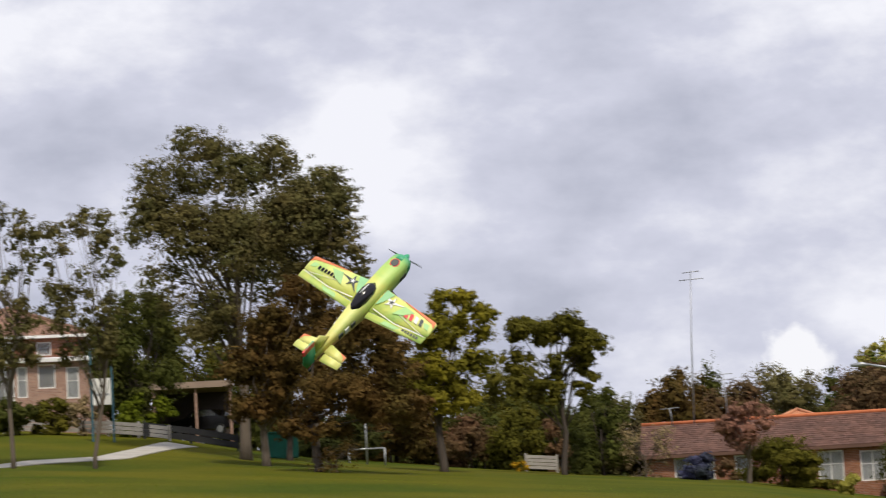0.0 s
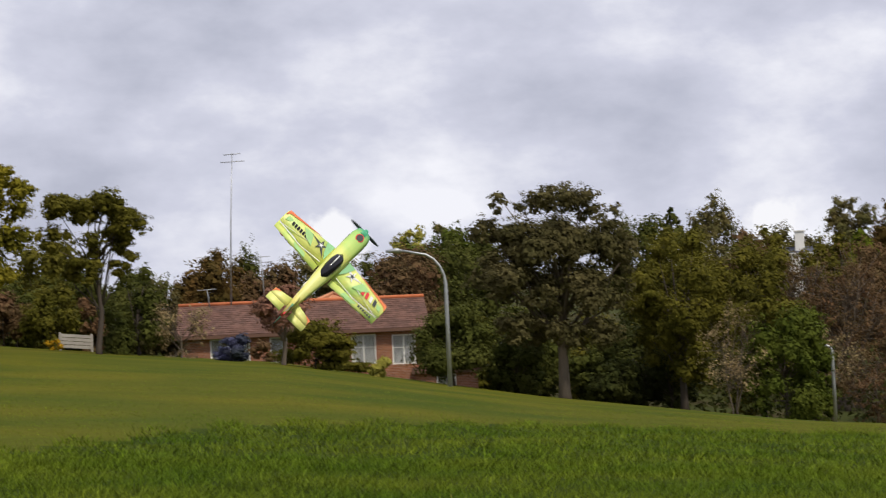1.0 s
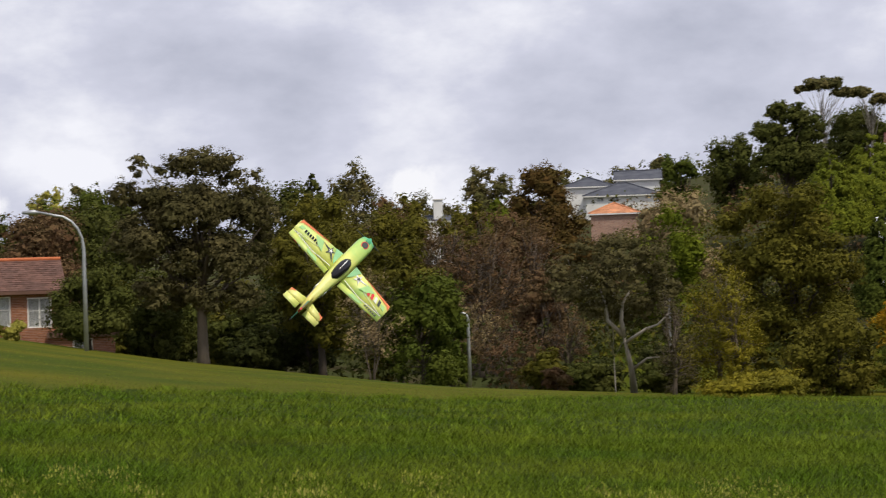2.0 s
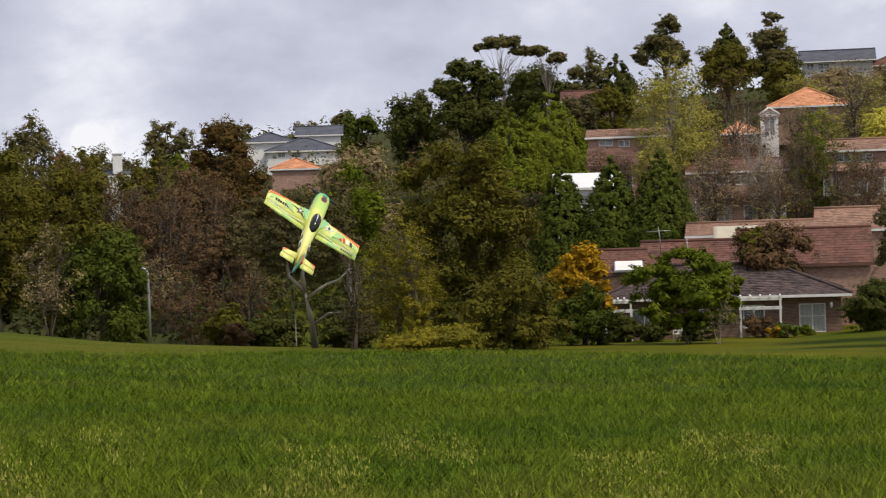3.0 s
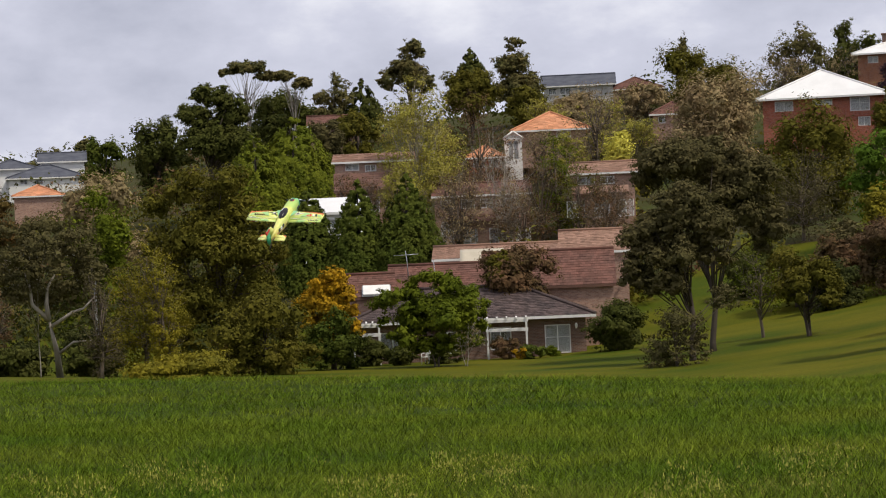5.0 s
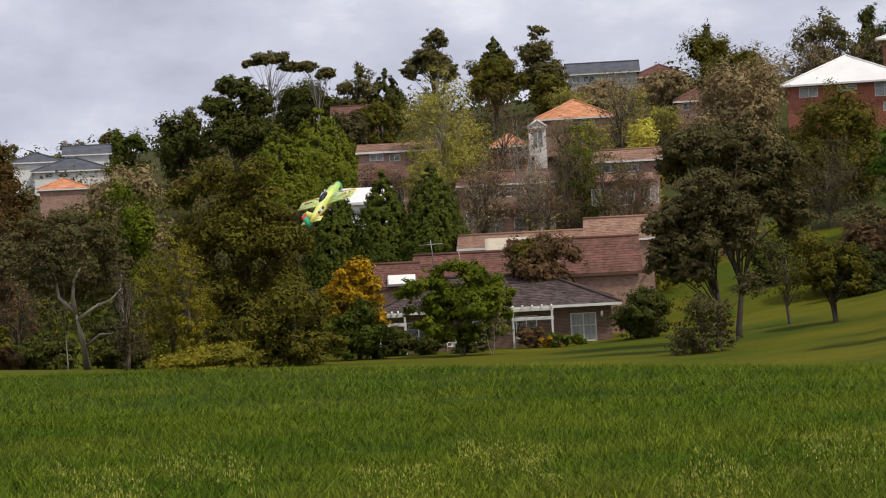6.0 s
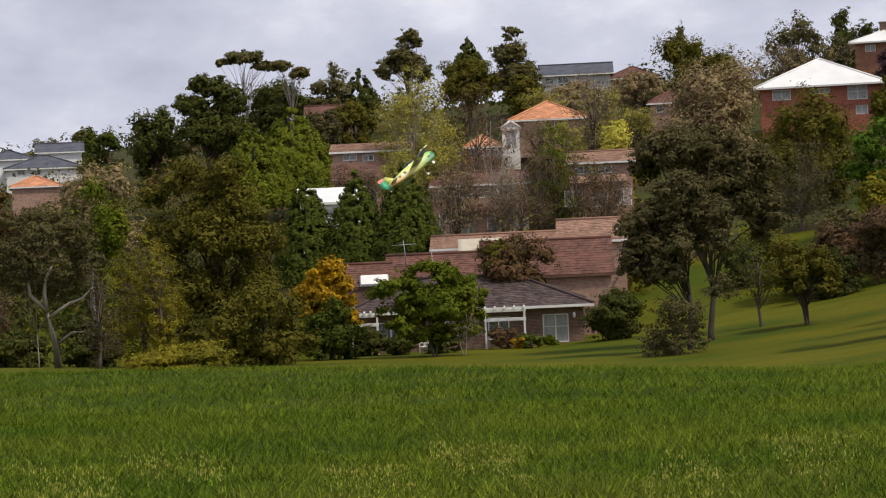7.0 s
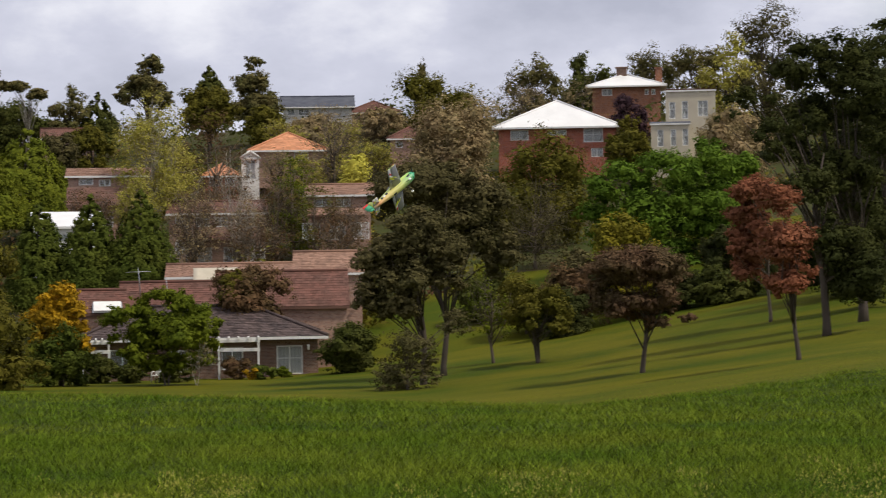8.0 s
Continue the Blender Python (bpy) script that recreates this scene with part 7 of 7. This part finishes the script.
    loft(bm, [[(0.006 * q, y, z) for q, y in ((1, fr), (1, bk), (-1, bk), (-1, fr))] for z, fr, bk in ((0.03, -0.50, -0.70), (0.12, -0.58, -0.705), (0.19, -0.64, -0.71))])
    part("fin", bm, FUSE, ob)
    bm = bmesh.new()
    loft(bm, [[(0.006 * q, y, z) for q, y in ((1, fr), (0.4, bk), (-0.4, bk), (-1, fr))] for z, fr, bk in ((-0.035, -0.735, -0.82), (0.05, -0.712, -0.86), (0.15, -0.714, -0.85), (0.21, -0.716, -0.82))])
    rud = part("rudder", bm, F_GREEN, ob, "green rudder with a red tip")
    bm = bmesh.new()
    box(bm, -0.008, 0.008, -0.85, -0.715, 0.155, 0.205)
    part("rudder_tip", bm, F_RED, rud, "red rudder tip")
    for s in (-1, 1):
        for k, mat in enumerate((F_DARK, F_WHITE, F_DARK)):
            bm = bmesh.new()
            box(bm, s * (0.062 - 0.007 * k) - 0.004, s * (0.062 - 0.007 * k) + 0.004, -0.33 - 0.07 * k, -0.28 - 0.07 * k, -0.01, 0.035)
            part("side_lettering_bar", bm, mat, ob)
        bm = bmesh.new()
        box(bm, s * 0.086 - 0.004, s * 0.086 + 0.004, 0.28, 0.36, -0.05, -0.01)
        part("side_vent", bm, F_DARK, ob)
    bm = bmesh.new()
    plate(bm, [(0.038 * math.cos(2 * math.pi * k / 16), 0.335 + 0.045 * math.sin(2 * math.pi * k / 16)) for k in range(16)], 0.0775, 0.004)
    badge = part("badge", bm, F_RED, ob, "red-rimmed oval badge")
    bm = bmesh.new()
    plate(bm, [(0.030 * math.cos(2 * math.pi * k / 16), 0.335 + 0.036 * math.sin(2 * math.pi * k / 16)) for k in range(16)], 0.0818, 0.003)
    part("badge_centre", bm, F_DARK, badge)
    bm = bmesh.new()
    box(bm, -0.022, 0.022, -0.20, -0.12, -0.1005, -0.0945)
    part("battery_hatch", bm, F_DARK, ob)
    bm = bmesh.new()
    tube(bm, [(0, -0.70, -0.03), (0, -0.76, -0.075), (0, -0.79, -0.085)], [0.005, 0.004, 0.004], 5)
    tail = part("tail_leg", bm, CARBON, ob)
    bm = bmesh.new()
    tube(bm, [(-0.006, -0.79, -0.09), (0.006, -0.79, -0.09)], [0.014, 0.014], 10)
    part("tail_wheel", bm, F_BLACK, tail)
    # propeller
    bm = bmesh.new()
    for s in (-1, 1):
        loft(bm, [[(s * x, y * c, c * q) for y, q in ((0.006, -0.012), (-0.004, 0.012), (-0.008, 0.010), (0.002, -0.014))] for x, c in ((0.012, 0.8), (0.06, 1.2), (0.12, 1.1), (0.165, 0.4))])
    prop = part("propeller", bm, F_DARK, ob, "thin two-bladed propeller")
    bm = bmesh.new()
    loft(bm, [[(w * math.cos(a), y, w * math.sin(a)) for a in [math.pi * 2 * k / 12 for k in range(12)]] for y, w in ((-0.02, 0.030), (0.0, 0.029), (0.03, 0.018), (0.045, 0.004))])
    part("spinner", bm, F_GREEN, prop)
    return ob, prop


plane, prop = aeroplane()


# ---- things round the gardens ----
def strip(name, label, category, pts, width, mat, lift=0.03):
    """A paved strip draped on the ground along pts of (bearing, distance)."""
    bm = bmesh.new()
    dense = []
    for (a0, d0), (a1, d1) in zip(pts, pts[1:]):
        for k in range(10):
            f = k / 10
            dense.append(Vector(at(a0 + (a1 - a0) * f, d0 + (d1 - d0) * f)))
    rows = []
    for i, p in enumerate(dense):
        t = (dense[min(i + 1, len(dense) - 1)] - dense[max(i - 1, 0)]).normalized()
        nrm = Vector((-t.y, t.x))
        row = []
        for k in range(5):
            q = p + nrm * width * (k / 4 - 0.5)
            row.append(bm.verts.new((q.x, q.y, ground_z(q.x, q.y) + lift)))
        rows.append(row)
    for a, b in zip(rows, rows[1:]):
        for k in range(4):
            bm.faces.new((a[k], a[k + 1], b[k + 1], b[k]))
    bmesh.ops.recalc_face_normals(bm, faces=bm.faces)
    ob = part(name, bm, mat)
    sol = ob.modifiers.new("thickness", "SOLIDIFY")
    sol.thickness = -0.06
    return tagged(ob, label, category, kind="structure")


def cabinet(az, d):
    x, y = at(az, d)
    ob = thing("utility_cabinet", "teal green painted utility cabinet standing on grass", "cabinet", pose(x, y, ground_z(x, y), 0, 0, -az + 8))
    bm = bmesh.new()
    box(bm, -0.75, 0.75, 0, 0.7, 0, 1.25, 0.03)
    part("body", bm, GREEN_PAINT, ob)
    bm = bmesh.new()
    box(bm, -0.80, 0.80, -0.05, 0.75, 1.252, 1.32, 0.02)
    part("lid", bm, GREEN_PAINT, ob)
    for s in (-1, 1):
        bm = bmesh.new()
        box(bm, s * 0.37 - 0.34, s * 0.37 + 0.34, -0.02, -0.003, 0.1, 1.18, 0.006)
        part("door", bm, GREEN_PAINT, ob)


def sign_board(az0, az1, d, z0, z1, ptop):
    x, y = at((az0 + az1) / 2, d)
    w = radians(az1 - az0) * d
    g = ground_z(x, y)
    ob = thing("sign_board", "white park notice board on blue-green posts", "sign", pose(x, y, g, 0, 0, -(az0 + az1) / 2))
    post_mat = material("teal_post", (0.05, 0.13, 0.17), (0.04, 0.11, 0.14), scale=4, rough=0.5)
    for s in (-1, 1):
        bm = bmesh.new()
        box(bm, s * w / 2 - 0.05, s * w / 2 + 0.05, -0.05, 0.05, -0.3, ptop - g + (0.5 if s < 0 else -0.3), 0.01)
        part("post", bm, post_mat, ob)
    bm = bmesh.new()
    box(bm, -w / 2 + 0.06, w / 2 - 0.06, -0.07, -0.03, z0 - g, z1 - g, 0.008)
    board = part("board", bm, PAINT, ob, "white board")
    bm = bmesh.new()
    box(bm, -w / 2 + 0.15, w / 2 - 0.15, -0.076, -0.0705, z0 - g + 0.45, z0 - g + 0.55)
    part("writing_bar", bm, GREY_STEEL, board)


def carport(az, d, W, zroof, base):
    x, y = at(az, d)
    ob = thing("carport", "open carport with a brown fascia roof and dark interior", "carport", pose(x, y, base, 0, 0, -az))
    h = zroof - base
    bm = bmesh.new()
    box(bm, -W / 2, W / 2, -0.3, 6, h - 0.35, h)
    part("roof", bm, material("carport_fascia", (0.36, 0.27, 0.20), (0.30, 0.22, 0.17), scale=1.0, bump=0.1), ob)
    bm = bmesh.new()
    box(bm, -W / 2 + 0.1, W / 2 - 0.1, 5.7, 5.9, 0, h - 0.36)
    part("back_wall", bm, BRICK["dark"], ob)
    bm = bmesh.new()
    box(bm, -W / 2 + 0.1, -W / 2 + 0.3, 0.2, 5.69, 0, h - 0.36)
    part("side_wall", bm, BRICK["dark"], ob)
    for s in (-1, 0.1, 1):
        bm = bmesh.new()
        box(bm, s * (W / 2 - 0.2) - 0.07, s * (W / 2 - 0.2) + 0.07, -0.1, 0.04, -0.5, h - 0.36)
        part("post", bm, BRICK["pink"], ob)


def car(az, d, base):
    x, y = at(az, d)
    ob = thing("car", "black hatchback parked under the carport", "car", pose(x, y, base, 0, 0, -az + 150))
    paint = film("black_car_paint", (0.012, 0.012, 0.015), 0.12)
    prof = [(-2.05, 0.35), (-2.1, 0.75), (-1.85, 0.98), (-1.2, 1.05), (-0.75, 1.42), (0.3, 1.46), (1.0, 1.02), (1.85, 0.85), (2.05, 0.6), (2.0, 0.32)]
    bm = bmesh.new()
    loft(bm, [[(xx, s, z) for xx, z in prof] for s in (-0.80, -0.70, 0.70, 0.80)])
    body = part("body", bm, paint, ob)
    bm = bmesh.new()
    loft(bm, [[(xx, s, z) for xx, z in ((-1.1, 1.07), (-0.72, 1.38), (0.25, 1.41), (0.85, 1.06))] for s in (-0.806, 0.806)])
    part("side_window", bm, GLASS, body)
    for xx in (-1.3, 1.3):
        for s in (-1, 1):
            bm = bmesh.new()
            tube(bm, [(xx, s * 0.66, 0.31), (xx, s * 0.70, 0.31), (xx, s * 0.84, 0.31)], [0.28, 0.31, 0.30], 18)
            wh = part("wheel", bm, BLACK_PAINT, ob)
            bm = bmesh.new()
            tube(bm, [(xx, s * 0.83, 0.31), (xx, s * 0.85, 0.31)], [0.2, 0.18], 12)
            part("rim", bm, GREY_STEEL, wh)
    for s in (-1, 1):
        bm = bmesh.new()
        box(bm, 1.96, 2.06, s * 0.6 - 0.16, s * 0.6 + 0.16, 0.62, 0.74, 0.02)
        part("headlight", bm, PAINT, ob)


def climbing_frame(az, d):
    x, y = at(az, d)
    ob = thing("climbing_frame", "pale steel play bars on the grass", "play frame", pose(x, y, ground_z(x, y), 0, 0, -az + 15))
    for xx, h in ((0, 2.6), (0.9, 0.75), (-0.9, 0.75)):
        bm = bmesh.new()
        tube(bm, [(xx, 0, -0.2), (xx, 0, h)], [0.05, 0.05], 8)
        part("upright", bm, GREY_STEEL, ob)
    bm = bmesh.new()
    tube(bm, [(-0.9, 0, 0.74), (0.9, 0, 0.74)], [0.04, 0.04], 8)
    part("crossbar", bm, GREY_STEEL, ob)


def pergola(az, d, W, ztop, base):
    x, y = at(az, d)
    ob = thing("pergola", "white timber pergola along the house front", "pergola", pose(x, y, base, 0, 0, -az))
    h = ztop - base
    for z in (h, h - 0.55):
        bm = bmesh.new()
        box(bm, -W / 2, W / 2, -0.06, 0.06, z - 0.2, z, 0.01)
        part("beam", bm, PAINT, ob)
    for k in range(5):
        xx = -W / 2 + 0.1 + (W - 0.2) * k / 4
        bm = bmesh.new()
        box(bm, xx - 0.05, xx + 0.05, -0.5, 1.9, h + 0.005, h + 0.12)
        part("rafter", bm, PAINT, ob)
        if k in (0, 4):
            bm = bmesh.new()
            box(bm, xx - 0.06, xx + 0.06, -0.058, 0.058, -0.6, h - 0.21)
            part("post", bm, PAINT, ob)


def canvas(az, d, W, z0, z1):
    x, y = at(az, d)
    ob = thing("shade_sail", "beige canvas shade sail stretched between the roofs", "shade sail", pose(x, y, z0, 0, 0, -az))
    bm = bmesh.new()
    g = [[bm.verts.new((W * (i / 8 - 0.5), 2.5 * j / 6, (z1 - z0) * (j / 6) - 0.12 * math.sin(math.pi * i / 8) * math.sin(math.pi * j / 6))) for j in range(7)] for i in range(9)]
    for i in range(8):
        for j in range(6):
            bm.faces.new((g[i][j], g[i + 1][j], g[i + 1][j + 1], g[i][j + 1])).smooth = True
    c = part("canvas", bm, CLOTH, ob)
    c.modifiers.new("thickness", "SOLIDIFY").thickness = 0.02
    for s in (-1, 1):
        bm = bmesh.new()
        tube(bm, [(s * W / 2, 0, -2.5), (s * W / 2, 0, 0.15)], [0.05, 0.05], 6)
        part("pole", bm, GREY_STEEL, ob)


def skylight(az, d, W, z, rise):
    x, y = at(az, d)
    ob = thing("skylight", "white framed skylight on the red tiled roof", "skylight", pose(x, y, z, math.degrees(math.atan2(rise, 1.0)), 0, -az))
    bm = bmesh.new()
    box(bm, -W / 2, W / 2, 0, 1.2, -0.02, 0.10, 0.02)
    part("dome", bm, PAINT, ob)
    bm = bmesh.new()
    box(bm, -W / 2 - 0.06, W / 2 + 0.06, -0.06, 1.26, -0.06, -0.021)
    part("flashing", bm, GREY_STEEL, ob)


def garden_chair(az, d, turn):
    """A moulded white garden chair."""
    x, y = at(az, d)
    ob = thing("garden_chair", "white plastic garden chair under the maple by the veranda", "chair", pose(x, y, ground_z(x, y), 0, 0, -az + turn), "white garden chairs")
    bm = bmesh.new()
    box(bm, -0.26, 0.26, -0.24, 0.24, 0.40, 0.44, 0.015)
    part("seat", bm, PAINT, ob)
    for k in range(4):
        bm = bmesh.new()
        box(bm, -0.23 + 0.12 * k, -0.13 + 0.12 * k, 0.21, 0.25, 0.45, 0.86, 0.008)
        part("back_slat", bm, PAINT, ob)
    bm = bmesh.new()
    box(bm, -0.27, 0.27, 0.20, 0.26, 0.862, 0.92, 0.015)
    part("top_rail", bm, PAINT, ob)
    for sx in (-1, 1):
        bm = bmesh.new()
        box(bm, sx * 0.28 - 0.03, sx * 0.28 + 0.03, -0.22, 0.22, 0.62, 0.66, 0.012)
        part("armrest", bm, PAINT, ob)
        for sy in (-1, 1):
            bm = bmesh.new()
            box(bm, sx * 0.25 - 0.025, sx * 0.25 + 0.025, sy * 0.21 - 0.025, sy * 0.21 + 0.025, -0.03, 0.40 if sy > 0 else 0.618)
            part("leg", bm, PAINT, ob)


def wall_lamp(az, d, z):
    x, y = at(az, d)
    ob = thing("wall_lamp", "small white coach lamp on the brown brick wall", "wall lamp", pose(x, y, z, 0, 0, -az))
    bm = bmesh.new()
    box(bm, -0.05, 0.05, -0.02, 0.06, -0.16, 0.16, 0.01)
    part("backplate", bm, PAINT, ob)
    bm = bmesh.new()
    tube(bm, [(0, -0.12, -0.14), (0, -0.12, -0.05), (0, -0.12, 0.12), (0, -0.12, 0.2)], [0.05, 0.08, 0.09, 0.02], 8)
    part("lantern", bm, PAINT, ob)


strip("path", "pale concrete footpath curving up across the lawn", "path", ((-13.87, 82), (-10.83, 88), (-8.77, 92), (-7.85, 98), (-6.83, 106)), 1.5, PATH)
cabinet(-4.25, 104)
sign_board(-9.27, -8.72, 104, 6.01, 7.30, 8.14)
carport(-6.62, 118, 4.60, 7.61, 4.63)
car(-6.25, 120.5, 4.68)
climbing_frame(-2.02, 103)
pergola(39.24, 128, 2.56, -2.93, -5.24)
pergola(35.45, 128, 1.71, -2.90, -5.05)
canvas(38.65, 144.6, 3.04, 0.12, 1.35)
garden_chair(37.48, 124.5, 20)
garden_chair(37.05, 124.5, -30)
wall_lamp(41.11, 129.95, -3.58)
skylight(35.76, 136.6, 1.75, -1.33, 0.53)

# ---- the aeroplane's flight: seconds, bearing, elevation, distance, heading, climb, roll ----
FLIGHT = [
    (0.0, -1.702, 4.958, 16.68, 54.45, 40.95, 44.2),
    (0.5, 3.311, 3.375, 16.45, 55.73, 25.43, -109.7),
    (1.0, 9.589, 2.018, 18.32, 57.71, 35.06, -295.5),
    (1.5, 14.907, 1.653, 19.46, 66.19, 30.47, -467.5),
    (2.0, 19.471, 0.571, 20.31, 62.64, 32.70, -659.4),
    (2.2, 21.345, 0.361, 21.28, 61.18, 38.96, -724.5),
    (3.3, 28.920, 0.442, 24.58, 49.38, 34.07, -1148.0),
    (3.5, 29.837, 0.498, 25.67, 54.51, 30.58, -1217.5),
    (4.0, 31.965, 0.836, 28.31, 55.20, 34.49, -1432.1),
    (4.5, 33.020, 0.892, 30.73, 60.14, 31.97, -1602.1),
    (4.7, 33.260, 0.922, 31.29, 58.20, 32.50, -1677.3),
    (5.8, 33.590, 1.241, 35.66, 60.50, 28.44, -2105.0),
    (6.0, 33.880, 1.199, 36.49, 65.0, 34.0, -2171.0),
    (6.5, 34.595, 1.791, 37.07, 82.36, 26.04, -2350.9),
    (7.0, 37.006, 1.918, 37.98, 84.16, 28.84, -2558.4),
    (7.5, 40.183, 1.997, 41.71, 93.42, 27.93, -2749.0),
    (8.0, 43.570, 1.995, 43.25, 98.92, 36.37, -2940.6),
]


def motions():
    T = np.array([r[0] for r in FLIGHT])
    V = np.array([r[1:] for r in FLIGHT])
    slope = np.gradient(V, T, axis=0)

    def state(t):
        i = int(np.clip(np.searchsorted(T, t, side="right") - 1, 0, len(T) - 2))
        h = T[i + 1] - T[i]
        s = (t - T[i]) / h
        return (1 + 2 * s) * (1 - s) ** 2 * V[i] + s * (1 - s) ** 2 * h * slope[i] + s * s * (3 - 2 * s) * V[i + 1] + s * s * (s - 1) * h * slope[i + 1]

    rows = []
    for k in range(81):
        az, el, d, heading, climb, roll = state(k / 10)
        x, y = at(az, d * math.cos(radians(el)))
        rows.append((k / 10, pose(x, y, EYE + d * math.sin(radians(el)), climb, 0, -heading) @ pose(0, 0, 0, 0, roll, 0)))
    walk(plane, rows)
    walk(prop, [(k / 30, pose(0, 0.475, -0.008, 0, 78.0 * k, 0)) for k in range(241)])


motions()
